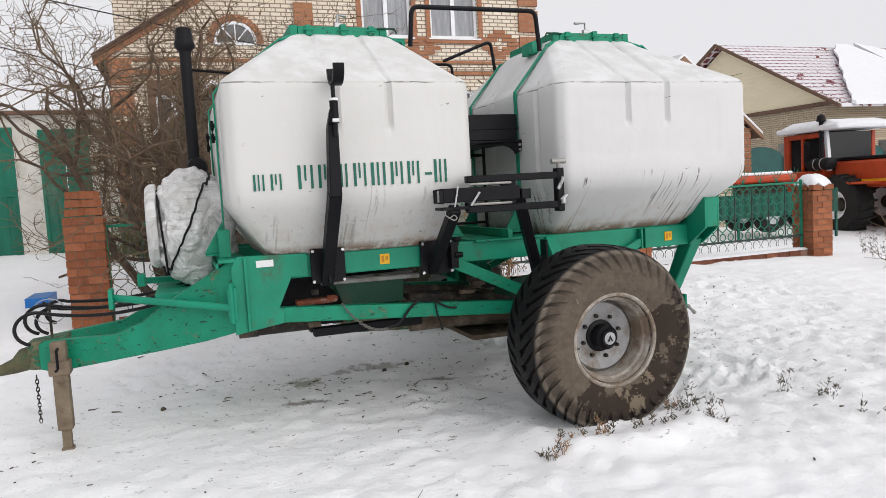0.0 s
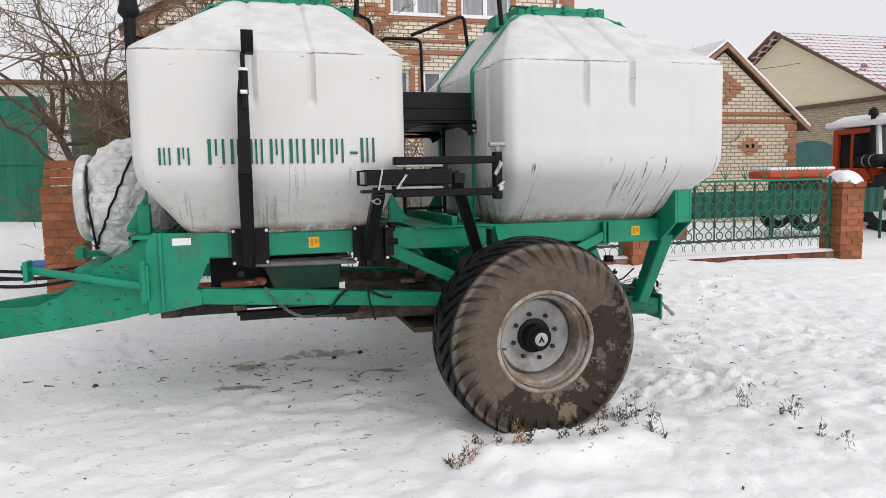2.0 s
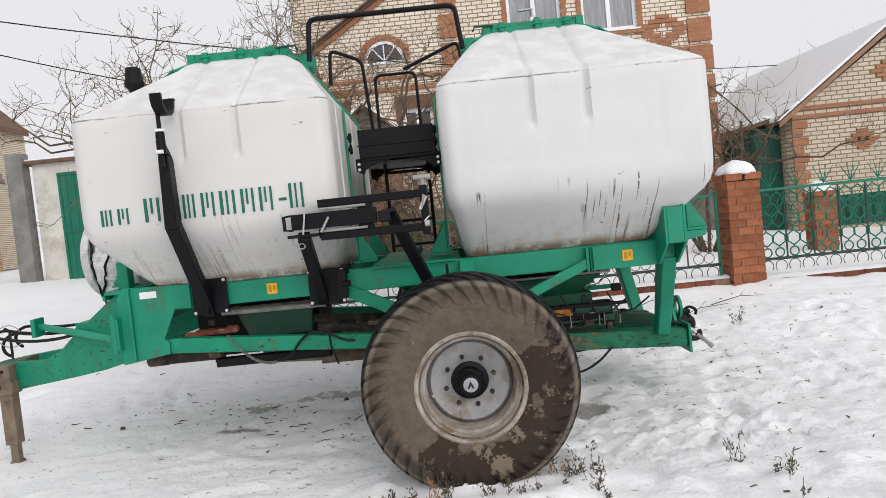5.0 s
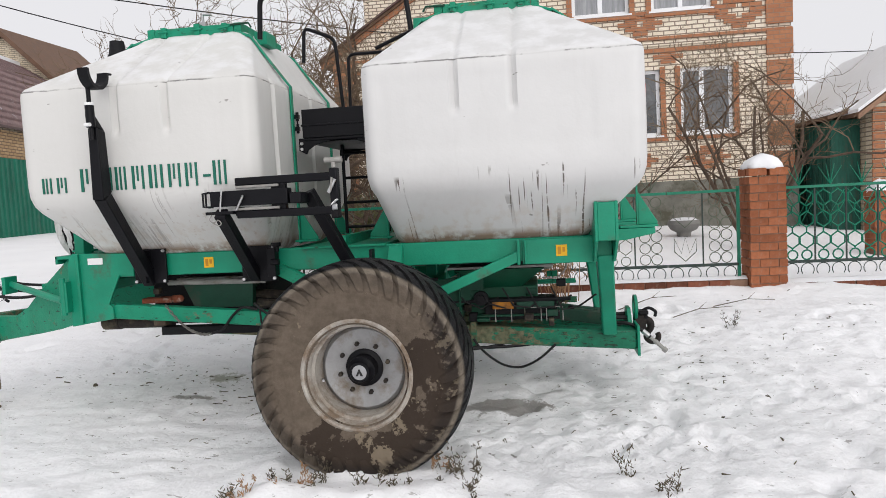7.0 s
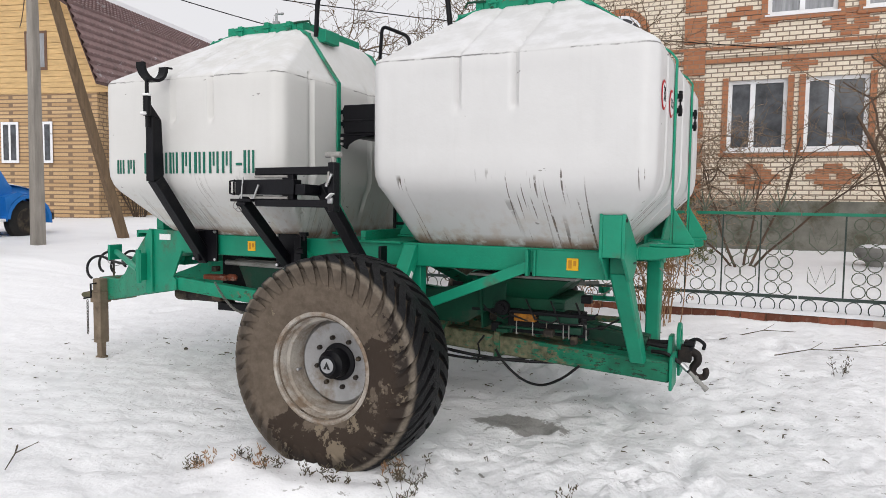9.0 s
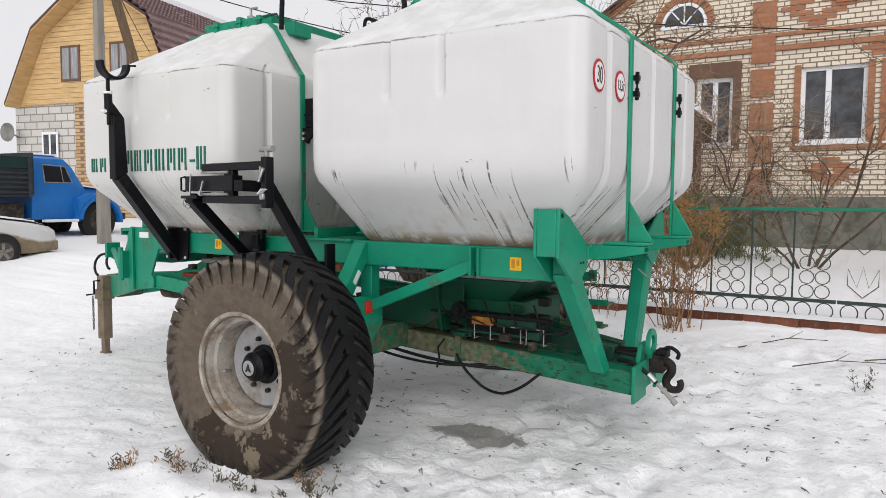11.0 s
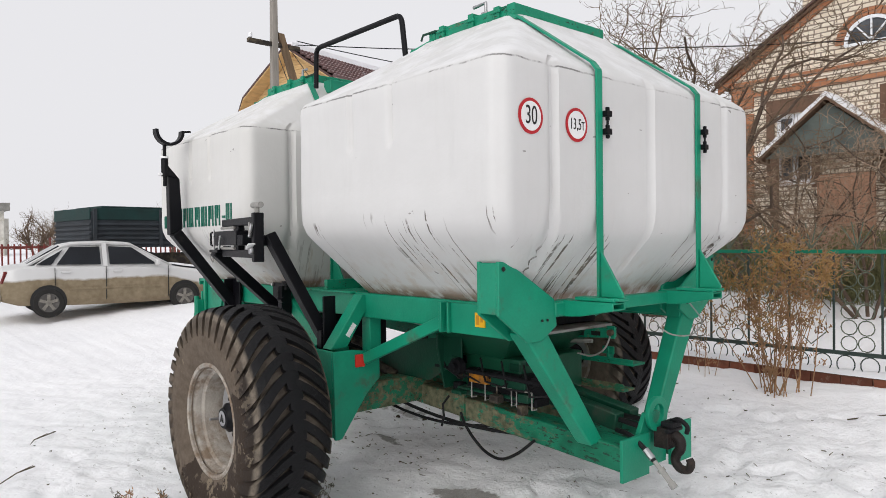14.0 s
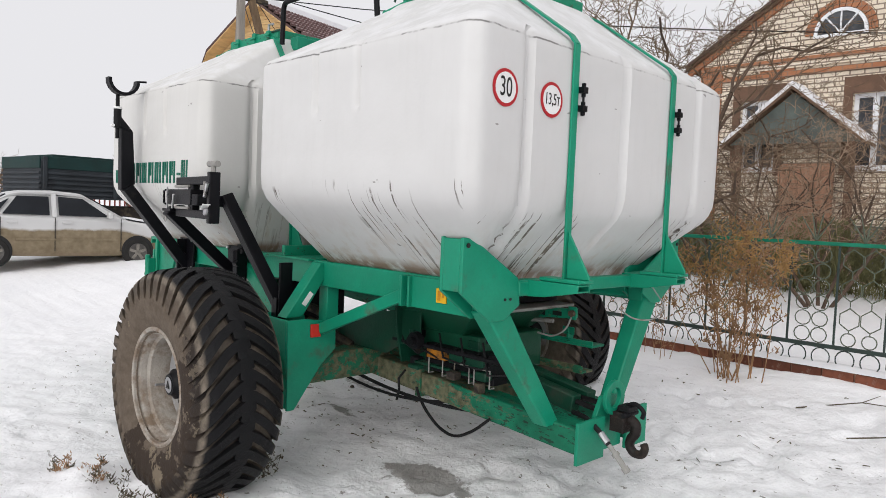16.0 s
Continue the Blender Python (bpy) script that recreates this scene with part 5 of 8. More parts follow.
part("coupling", Build().tube([(1.855, -0.18, 0.51), (1.89, -0.18, 0.478)], 0.013, 8).tube([(1.89, -0.18, 0.478), (1.905, -0.18, 0.464)], 0.021, 6).tube([(1.905, -0.18, 0.464), (1.95, -0.18, 0.42)], 0.015, 8).tube([(1.95, -0.18, 0.42), (1.972, -0.18, 0.398)], 0.020, 8), FLANGE, cart, "pale steel hose coupling")
part("cable_drop", Build().tube([(0.44, -0.36, 0.66), (0.40, -0.38, 0.60), (0.415, -0.385, 0.53), (0.40, -0.39, 0.46)], 0.008, 6), HOSE, cart)
part("rope", Build().tube(curve_through([(1.62, 0.60, 1.28), (1.67, 0.66, 1.16), (1.66, 0.55, 1.09), (1.62, 0.40, 1.10), (1.58, 0.30, 1.16)]), 0.005, 5), FLANGE, cart, "pale rope round the leg")

# rear hitch: disc plate and hook
part("hitch_plate", Build().prism([(-0.12, 0.42), (0.14, 0.42), (0.14, 0.62), (0.06, 0.72), (-0.06, 0.72), (-0.12, 0.62)], "x", 1.70, 1.73), GREEN, cart, bevel=0.004)
part("hitch_disc", Build().lathe([(0.055, -0.012), (0.095, -0.012), (0.095, 0.012), (0.055, 0.012), (0.055, -0.012)], (1.77, -0.02, 0.72), "x", 22), GREEN, cart, bevel=0.003)
hook = [(1.78, 0.02, 0.60), (1.84, 0.02, 0.61), (1.885, 0.02, 0.59), (1.89, 0.02, 0.545), (1.865, 0.02, 0.505), (1.86, 0.02, 0.465), (1.89, 0.02, 0.435), (1.935, 0.02, 0.44), (1.95, 0.02, 0.475), (1.94, 0.02, 0.50)]
part("tow_hook", Build().tube(curve_through(hook), 0.032, 12, 0.020).box(1.763, 1.85, -0.04, 0.08, 0.54, 0.65), surf("greasy_cast_iron", (0.017, 0.013, 0.012, 1), 0.6, 0.2, 0.4, 12.0, 0.4, (0.05, 0.035, 0.028, 1), 0.4), cart, "black cast tow hook", 0.004, 50)
part("hook_latch", Build().box(1.80, 1.87, -0.03, 0.07, 0.655, 0.685).tube([(1.85, -0.05, 0.64), (1.85, 0.09, 0.64)], 0.016, 8).tube(curve_through([(1.83, 0.02, 0.68), (1.88, 0.02, 0.70), (1.93, 0.02, 0.67), (1.925, 0.02, 0.63)]), 0.013, 8), BLACK_MATT, cart, "black hook latch", 0.004)

# black auger rest with a half-round cradle
rest = part("auger_rest", Build().beam((-1.80, -0.80, 1.14), (-1.80, -1.305, 1.775), 0.085, 0.085, up=(1, 0, 0)).solid([(-1.84, -1.355, 1.75), (-1.76, -1.355, 1.75), (-1.76, -1.255, 1.80), (-1.84, -1.255, 1.80)], [(-1.825, -1.365, 2.22), (-1.76, -1.365, 2.22), (-1.76, -1.275, 2.20), (-1.825, -1.275, 2.20)])
            .solid([(-1.825, -1.365, 2.22), (-1.76, -1.365, 2.22), (-1.76, -1.275, 2.20), (-1.825, -1.275, 2.20)], [(-1.815, -1.40, 2.31), (-1.77, -1.40, 2.31), (-1.77, -1.365, 2.31), (-1.815, -1.365, 2.31)]), BLACK, cart, "black angled auger rest", 0.006)
part("base_plate", Build().box(-1.91, -1.66, -0.825, -0.807, 1.135, 1.385).box(-1.80, -1.78, -0.90, -0.825, 1.14, 1.38), BLACK, rest, bevel=0.003)
for dx, dz in ((-1.895, 1.37), (-1.675, 1.37), (-1.895, 1.15), (-1.675, 1.15)):
    part("bolt", Build().lathe([(0.001, -0.838), (0.012, -0.838), (0.012, -0.825)], (dx, 0, dz), "y", 6), CHROME, rest)
part("sleeve", Build().lathe([(0.028, 2.22), (0.028, 2.36)], (-1.785, -1.385, 0), "z", 12).lathe([(0.014, 2.14), (0.014, 2.47)], (-1.785, -1.385, 0), "z", 10), BLACK, rest)
part("sleeve_ring", Build().lathe([(0.030, 2.362), (0.030, 2.378)], (-1.785, -1.385, 0), "z", 12), WHITE, rest)
part("sleeve_pin", Build().tube([(-1.805, -1.42, 2.235), (-1.765, -1.42, 2.235)], 0.012, 8), WHITE, rest)
CY0, CZ0 = -1.36, 2.575
b = Build().loft([[(x, CY0 + rr * math.cos(radians(a)), CZ0 + rr * math.sin(radians(a))) for x, rr in ((-1.79, 0.092), (-1.72, 0.092), (-1.72, 0.115), (-1.79, 0.115))] for a in range(175, 366, 19)])
part("cradle", b.tube([(-1.75, -1.255, 2.58), (-1.74, -1.19, 2.585)], 0.008, 6), BLACK, rest, smooth=50)

# black folding bracket with its two sloping posts
brk = part("auger_bracket", Build().box(-0.87, -0.17, -1.425, -1.365, 1.795, 1.845).box(-0.87, -0.17, -1.425, -1.365, 1.585, 1.635).box(-0.215, -0.165, -1.43, -1.36, 1.56, 1.87)
           .box(-0.62, -0.52, -1.42, -1.37, 1.63, 1.80).box(-0.88, -0.83, -1.42, -1.37, 1.60, 1.66), BLACK, cart, "black hinged auger bracket", 0.006)
part("box_arm", Build().box(-1.05, -0.50, -1.44, -1.35, 1.665, 1.765), BLACK, brk, bevel=0.006)
part("end_loop", Build().tube([(-1.05, -1.40, 1.76), (-1.10, -1.40, 1.755), (-1.10, -1.40, 1.67), (-1.05, -1.40, 1.665)], 0.008, 6).tube([(-1.05, -1.44, 1.76), (-1.10, -1.44, 1.755), (-1.10, -1.44, 1.67), (-1.05, -1.44, 1.665)], 0.008, 6), BLACK, brk)
part("foot_pad", Build().box(-1.08, -0.88, -1.46, -1.34, 1.615, 1.635), BLACK, brk, bevel=0.003)
for p, q, r in (((-0.86, -1.45, 1.64), (-0.80, -1.46, 1.73), 0.008), ((-0.22, -1.44, 1.72), (-0.175, -1.44, 1.80), 0.012), ((-0.98, -1.45, 1.62), (-0.95, -1.46, 1.78), 0.006)):
    part("locking_pin", Build().tube([p, q], r, 6), CHROME, brk, "bright locking pin")
part("pin_block", Build().box(-0.20, -0.165, -1.455, -1.43, 1.61, 1.65), STEEL, brk, bevel=0.008)
TEESTEEL = surf("worn_grey_steel", (0.34, 0.33, 0.31, 1), 0.5, 0.5, 0.3, 12.0, 0.2)
for z in (1.785, 1.645):
    part("slide_rod", Build().tube([(-0.86, -1.43, z), (-0.56, -1.43, z)], 0.009, 8), TEESTEEL, brk, "worn bright slide rod")
part("spring_clip", Build().tube(curve_through([(-1.04, -1.45, 1.615), (-1.05, -1.46, 1.585), (-1.02, -1.465, 1.565), (-0.99, -1.46, 1.58), (-0.97, -1.46, 1.56), (-0.99, -1.46, 1.545), (-1.03, -1.46, 1.565)]), 0.004, 5), TEESTEEL, brk, "hanging spring clip")
part("tag", Build().beam((-0.20, -1.445, 1.645), (-0.165, -1.445, 1.675), 0.006, 0.05, up=(0, 1, 0)), WHITE, brk, "white plastic tag")
part("lock_handle", Build().tube([(-0.205, -1.44, 1.73), (-0.19, -1.45, 1.81)], 0.007, 6), TEESTEEL, brk)
part("tee_handle", Build().tube([(-0.19, -1.395, 1.86), (-0.19, -1.395, 1.905)], 0.016, 8).lathe([(0.010, -0.245), (0.019, -0.245), (0.019, -0.135), (0.010, -0.135)], (0, -1.395, 1.918), "x", 14), TEESTEEL, brk, "steel tee handle")
for (p, q) in (((-0.985, -0.80, 1.15), (-0.975, -1.33, 1.625)), ((-0.115, -0.91, 0.96), (-0.43, -1.19, 1.735))):
    part("post", Build().beam(p, q, 0.075, 0.075, up=(1, 0, 0)), BLACK, brk, bevel=0.006)
part("base_plate", Build().box(-1.08, -0.82, -0.825, -0.807, 1.12, 1.375).box(-0.86, -0.80, -0.90, -0.82, 1.16, 1.36), BLACK, brk, bevel=0.003)
for dx, dz in ((-1.065, 1.36), (-0.835, 1.36), (-1.065, 1.14), (-0.835, 1.14), (-0.83, 1.25), (-0.83, 1.30)):
    part("bolt", Build().lathe([(0.001, -0.842), (0.012, -0.842), (0.012, -0.825)], (dx, 0, dz), "y", 6), CHROME, brk)
part("post_plate", Build().box(-0.10, -0.08, -0.985, -0.895, 0.97, 1.325).box(-0.16, -0.10, -0.995, -0.985, 0.97, 1.10), BLACK, brk, bevel=0.003)
part("post_arm", Build().beam((-0.46, -1.15, 1.695), (-0.45, -1.39, 1.70), 0.075, 0.07), BLACK, brk, bevel=0.006)
for o in (brk, *[c for c in brk.children if c.name.split(".")[0] in ("box_arm", "end_loop", "foot_pad", "locking_pin", "slide_rod", "spring_clip")]):
    for v in o.data.vertices:
        v.co.y += 0.13 * max(0.0, -0.17 - v.co.x) / 0.9
part("knob", Build().lathe([(0.02, 1.33), (0.02, 1.365), (0.035, 1.37), (0.035, 1.395)], (-0.80, -0.86, 0), "z", 10), BLACK, brk)
part("pivot", Build().tube([(-0.83, -0.90, 1.26), (-0.77, -0.90, 1.26)], 0.022, 8), BLACK, brk)

# platform, rails and ladder between the tanks
arch = [(-0.685, 2.05)] + [(-0.37 + 0.26 * math.cos(radians(a)), 2.02 + 0.095 * math.sin(radians(a))) for a in range(180, -1, -20)] + [(-0.05, 2.05), (-0.05, 2.12), (-0.685, 2.12)]
b = Build().prism(arch, "y", -0.56, -0.54).box(-0.685, -0.05, -0.56, 0.56, 2.12, 2.14).box(-0.65, -0.09, -0.565, -0.545, 2.14, 2.35).box(-0.66, -0.08, -0.57, -0.55, 2.225, 2.24).prism(arch, "y", 0.54, 0.56)
plat = part("platform", b, BLACK, cart, "black steel platform between the tanks", 0.004)
for x in (-0.66, -0.075):
    part("bolt", Build().lathe([(0.001, -0.576), (0.012, -0.576), (0.012, -0.558)], (x, 0, 2.06), "y", 6).lathe([(0.001, -0.576), (0.012, -0.576), (0.012, -0.558)], (x, 0, 2.10), "y", 6), CHROME, plat)


def bent(pts, r=0.06, n=5):
    """A path with its inner corners rounded."""
    pts = [Vector(p) for p in pts]
    out = [pts[0]]
    for a, p, q in zip(pts, pts[1:], pts[2:]):
        s, e = p + (a - p).normalized() * r, p + (q - p).normalized() * r
        out += [s.lerp(p, k / n).lerp(p.lerp(e, k / n), k / n) for k in range(n + 1)]
    return out + [pts[-1]]


for pts, r in (([(-0.955, -0.49, 2.90), (-0.93, -0.50, 3.205), (0.155, -0.50, 3.205), (0.19, -0.49, 2.88)], 0.019), ([(-0.30, 0.52, 2.98), (0.20, 0.52, 3.175), (0.24, 0.52, 2.84)], 0.016),
               ([(-0.95, 0.50, 2.90), (-0.93, 0.50, 3.205), (-0.66, 0.51, 3.09), (-0.60, 0.53, 2.14)], 0.016), ([(-0.57, 0.56, 2.14), (-0.56, 0.56, 2.955), (-0.20, 0.56, 2.955), (-0.19, 0.56, 2.14)], 0.014),
               ([(-0.51, 0.0, 1.40), (-0.51, 0.0, 2.13)], 0.014), ([(-0.16, 0.0, 1.40), (-0.16, 0.0, 2.13)], 0.014)):
    part("hand_rail", Build().tube(bent(pts), r, 10), BLACK, plat, "black tube handrail")
for k in range(4):
    part("ladder_rung", Build().tube([(-0.51, 0.0, 1.45 + 0.2 * k), (-0.16, 0.0, 1.45 + 0.2 * k)], 0.012, 8), BLACK, plat)

# fan wrapped in film, and its intake stack
def wrapped_fan():
    rings = []
    for i in range(44):
        t = i / 43
        x = -2.95 + 0.58 * t
        base = 0.33 if t < 0.12 else 0.40 - 0.04 * math.cos(t * 6)
        base *= min(1.0, 0.75 + 3 * t) * (1.0 if t < 0.93 else 1.0 - (t - 0.93) * 3)
        ring = []
        for j in range(80):
            a = 2 * math.pi * j / 80
            p = Vector((x * 3, math.cos(a) * 1.5, math.sin(a) * 1.5))
            k = base * (1 + 0.24 * noise.noise(p * 1.0) + 0.12 * abs(noise.noise(p * 2.6)) + 0.07 * abs(noise.noise(p * 5)) - 0.07)
            ring.append((x + 0.05 * noise.noise(p * 1.9), 0.14 + k * 1.09 * math.cos(a), 1.57 + k * (1.04 if math.sin(a) > 0 else 1.09) * math.sin(a)))
        rings.append(ring)
    fan = part("wrapped_fan", Build().loft(rings), FILM, cart, "fan wrapped in crinkled clear film dusted with snow", smooth=50)
    for x, tilt in ((-2.90, 0.02), (-2.72, -0.20)):
        ring = []
        for j in range(49):
            a = radians(-150 + 300 * j / 48 + 180)
            sx = x - tilt * math.sin(a)
            n = min(range(len(rings)), key=lambda q: abs(sum(p[0] for p in rings[q]) / 80 - sx))
            px, py, pz = rings[n][round(a / (2 * math.pi) * 80) % 80]
            ring.append((sx, 0.14 + (py - 0.14) * 1.03, 1.57 + (pz - 1.57) * 1.03))
        part("strap", Build().tube(ring, 0.009, 5), BLACK_MATT, fan, "black strap")
    part("end_cover", Build().lathe([(0.02, -0.05), (0.30, -0.05), (0.33, -0.02), (0.33, 0.03), (0.02, 0.03)], (-2.96, 0.14, 1.60), "x", 32), FILM, fan, "flat end cover in film", 0.01)


wrapped_fan()
sx, sy = -2.62, 0.36
part("intake_pipe", Build().lathe([(0.046, 2.10), (0.046, 3.03)], (sx, sy, 0), "z", 16).lathe([(0.046, 3.0), (0.078, 3.035), (0.082, 3.065), (0.074, 3.085), (0.070, 3.11), (0.060, 3.19), (0.01, 3.20)], (sx, sy, 0), "z", 20), BLACK_MATT, cart, "black plastic intake pipe", smooth=40)
part("stack_elbow", Build().lathe([(0.02, -0.08), (0.07, -0.075), (0.085, 0.0), (0.07, 0.075), (0.02, 0.08)], (sx + 0.02, sy - 0.02, 2.06), "y", 18).lathe([(0.06, 1.90), (0.065, 2.12)], (sx + 0.02, sy, 0), "z", 16), BLACK_MATT, cart)
part("stack_stay", Build().tube([(sx, sy, 2.86), (-2.30, 0.34, 2.83), (-2.10, 0.30, 2.80)], 0.012, 6), BLACK, cart)

# ---- main brick house behind the fence ----
HY = 12.8
house = thing("brick_house", "two-storey cream brick house with orange brick bands and white windows", "house", (1.6, 13.0, 0.4))
OPEN = [(1.33, 2.58, 2.9, 4.53), (2.94, 4.19, 2.9, 4.53), (4.68, 5.93, 2.9, 4.53), (2.10, 3.50, 5.95, 7.6), (4.03, 5.46, 5.95, 7.6), (-0.85, -0.05, 2.9, 4.45), (-3.15, -2.35, 2.9, 4.45)]


def wall_with_holes(x0, x1, z0, z1, y0, y1, holes):
    """An upright wall along x, cut through by rectangular openings."""
    b = Build()
    xs = sorted({x0, x1, *[h[0] for h in holes], *[h[1] for h in holes]})
    zs = sorted({z0, z1, *[h[2] for h in holes], *[h[3] for h in holes]})
    for a, c in zip(xs, xs[1:]):
        run = None
        for p, q in zip(zs, zs[1:]):
            cut = any(h[0] <= (a + c) / 2 <= h[1] and h[2] <= (p + q) / 2 <= h[3] for h in holes)
            if not cut:
                run = (run[0], q) if run else (p, q)
            if (cut or q == zs[-1]) and run:
                b.box(a, c, y0, y1, run[0], run[1])
                run = None
    return b


b = wall_with_holes(-4.1, 7.3, 1.75, 5.34, HY, HY + 0.4, [o for o in OPEN if o[2] < 5])
b2 = wall_with_holes(0.3, 7.3, 5.34, 8.6, HY, HY + 0.4, [o for o in OPEN if o[2] > 5])
b.solid([(p[0], HY, p[1]) for p in ((-4.1, 5.34), (0.3, 5.34), (0.3, 8.1), (0.28, 8.1))], [(p[0], HY + 0.4, p[1]) for p in ((-4.1, 5.34), (0.3, 5.34), (0.3, 8.1), (0.28, 8.1))])
b.v, b.f = b.v + b2.v, b.f + [tuple(i + len(b.v) for i in q) for q in b2.f]
b.box(-4.1, -3.7, HY + 0.4, 21, 1.75, 5.34).box(6.9, 7.3, HY + 0.4, 21, 1.75, 8.6).box(-4.1, 7.3, 20.6, 21, 1.75, 5.34)
part("wall", b, YBRICK, house, "cream brick wall", smooth=0)
part("plinth", Build().box(-4.2, 7.4, HY - 0.10, 21.1, 0.2, 1.75), surf("damp_concrete", (0.19, 0.185, 0.16, 1), 0.9, 0, 0.35, 2.5, 0.5, (0.085, 0.082, 0.058, 1), 0.55), house, "damp grey concrete plinth", 0.02)
part("floor_slab", Build().box(-3.6, 6.8, HY + 0.5, 20.5, 5.0, 5.2), CONCRETE, house)
# dark sheet added behind the openings in place of unlit rooms
part("back_wall", Build().box(-3.6, 6.8, HY + 1.2, HY + 1.3, 1.8, 5.3).box(0.4, 6.8, HY + 1.2, HY + 1.3, 5.3, 8.5), GLASS, house, "dark sheet standing for the unlit interior")
for x0, x1, z0, z1 in ((0.32, 0.80, 1.75, 8.6), (6.72, 7.33, 1.75, 8.6), (-4.13, -3.62, 1.75, 5.3)):
    k = z0
    while k < z1 - 0.3:
        part("orange_quoin", Build().box(x0, x1, HY - 0.06, HY + 0.02, k, min(k + 0.60, z1)), ORBRICK, house, "orange brick pier block", smooth=0)
        k += 0.735
for z, h, m in ((4.93, 0.10, ORBRICK), (5.10, 0.09, YBRICK), (5.24, 0.08, ORBRICK)):
    part("string_course", Build().box(-4.12, 7.32, HY - 0.05, HY + 0.02, z, z + h), m, house, smooth=0)
# orange bricks round and between the openings
for x0, x1, z0, z1 in OPEN[:5]:
    b = Build().box(x0 - 0.13, x0 - 0.002, HY - 0.035, HY + 0.02, z0 - 0.05, z1 + 0.05).box(x1 + 0.002, x1 + 0.13, HY - 0.035, HY + 0.02, z0 - 0.05, z1 + 0.05).box(x0 - 0.16, x1 + 0.16, HY - 0.06, HY + 0.02, z0 - 0.14, z0 - 0.05)
    part("window_surround", b, ORBRICK, house, smooth=0)


def diamond(cx, cz, n, w, h, y, m, host):
    """Stepped rows of proud bricks in a lozenge, hollow inside."""
    for r in range(-n, n + 1):
        half = (n - abs(r) + 1) * w * 0.5
        for s in ((-1, 1) if abs(r) < n - 1 else (0,)):
            a0, a1 = (-half, half) if s == 0 else sorted((s * half, s * max(0.0, half - w * 1.3)))
            part("ornament_brick", Build().box(cx + a0, cx + a1, y - 0.03, y + 0.02, cz + r * h, cz + (r + 0.86) * h), m, host, smooth=0)


for cx, cz, n in ((1.96, 2.25, 2), (3.56, 2.25, 2), (5.30, 2.25, 2), (1.6, 5.75, 3), (3.75, 5.62, 2), (6.1, 5.75, 3), (2.8, 4.78, 1), (4.4, 4.78, 1), (-2.4, 5.0, 1)):
    diamond(cx, cz, n, 0.36, 0.118, HY, ORBRICK, house)


def window(host, x0, x1, z0, z1, y, split, m=None):
    w = part("window", Build().box(x0, x0 + 0.085, y, y + 0.09, z0, z1).box(x1 - 0.085, x1, y, y + 0.09, z0, z1).box(x0 + 0.085, x1 - 0.085, y, y + 0.09, z0, z0 + 0.085).box(x0 + 0.085, x1 - 0.085, y, y + 0.09, z1 - 0.085, z1), PVC, host, "white plastic window", smooth=0)
    xm = x0 + (x1 - x0) * split
    part("mullion", Build().box(xm - 0.055, xm + 0.055, y - 0.004, y + 0.09, z0 + 0.086, z1 - 0.086), PVC, w, smooth=0)
    for a, c in ((x0 + 0.086, xm - 0.056), (xm + 0.056, x1 - 0.086)):
        part("pane", Build().box(a, c, y + 0.04, y + 0.06, z0 + 0.086, z1 - 0.086), m or GLASS, w, smooth=0)
    part("sill", Build().box(x0 - 0.06, x1 + 0.06, y - 0.16, y - 0.004, z0 - 0.045, z0 - 0.005), PVC, w, "white sill", smooth=0)
    return w


for k, (x0, x1, z0, z1) in enumerate(OPEN):
    window(house, x0, x1, z0, z1, HY + 0.10, 0.42 if k < 3 else 0.5, CURTAIN if k in (3, 4) else GLASS)
# half-round attic window
cx, cz, R = -1.17, 5.72, 0.52
b = Build()
for a in range(0, 180, 15):
    p = [(cx + q * math.cos(radians(t)), cz + q * math.sin(radians(t))) for q, t in ((R, a), (R, a + 15), (R - 0.07, a + 15), (R - 0.07, a))]
    b.prism(p, "y", HY - 0.05, HY + 0.01)
b.box(cx - R, cx + R, HY - 0.05, HY + 0.01, cz - 0.06, cz)
fan_win = part("arched_window", b, PVC, house, "white half-round attic window", smooth=0)
part("pane", Build().prism([(cx + (R - 0.07) * math.cos(radians(t)), cz + (R - 0.07) * math.sin(radians(t))) for t in range(0, 181, 12)], "y", HY - 0.02, HY + 0.005), GLASS, fan_win, smooth=0)
for t in (50, 90, 130):
    part("glazing_bar", Build().beam((cx, HY - 0.03, cz), (cx + (R - 0.05) * math.cos(radians(t)), HY - 0.03, cz + (R - 0.05) * math.sin(radians(t))), 0.03, 0.045, up=(0, 1, 0)), PVC, fan_win, smooth=0)
b = Build()
for a in range(0, 180, 12):
    p = [(cx + q * math.cos(radians(t)), cz + q * math.sin(radians(t))) for q, t in ((R + 0.17, a), (R + 0.17, a + 10.5), (R + 0.01, a + 10.5), (R + 0.01, a))]
    b.prism(p, "y", HY - 0.045, HY + 0.02)
part("brick_arch", b, ORBRICK, house, "orange brick arch", smooth=0)
# roof verge on the gable shoulder
sl = (8.1 - 5.34) / 4.4
for k, (o, t, m) in enumerate(((0.0, 0.13, ORBRICK), (0.13, 0.06, WOODDARK), (0.19, 0.05, ROOFBROWN))):
    d = 0.08 + 0.10 * k
    poly = [(-4.45, 5.34 - 0.35 * sl + o), (0.3, 8.1 + o), (0.3, 8.1 + o + t), (-4.45, 5.34 - 0.35 * sl + o + t)]
    part("roof_verge", Build().prism(poly, "y", HY - d, HY + 0.02 if k == 0 else 21.3), m, house, "brown roof edge", smooth=0)
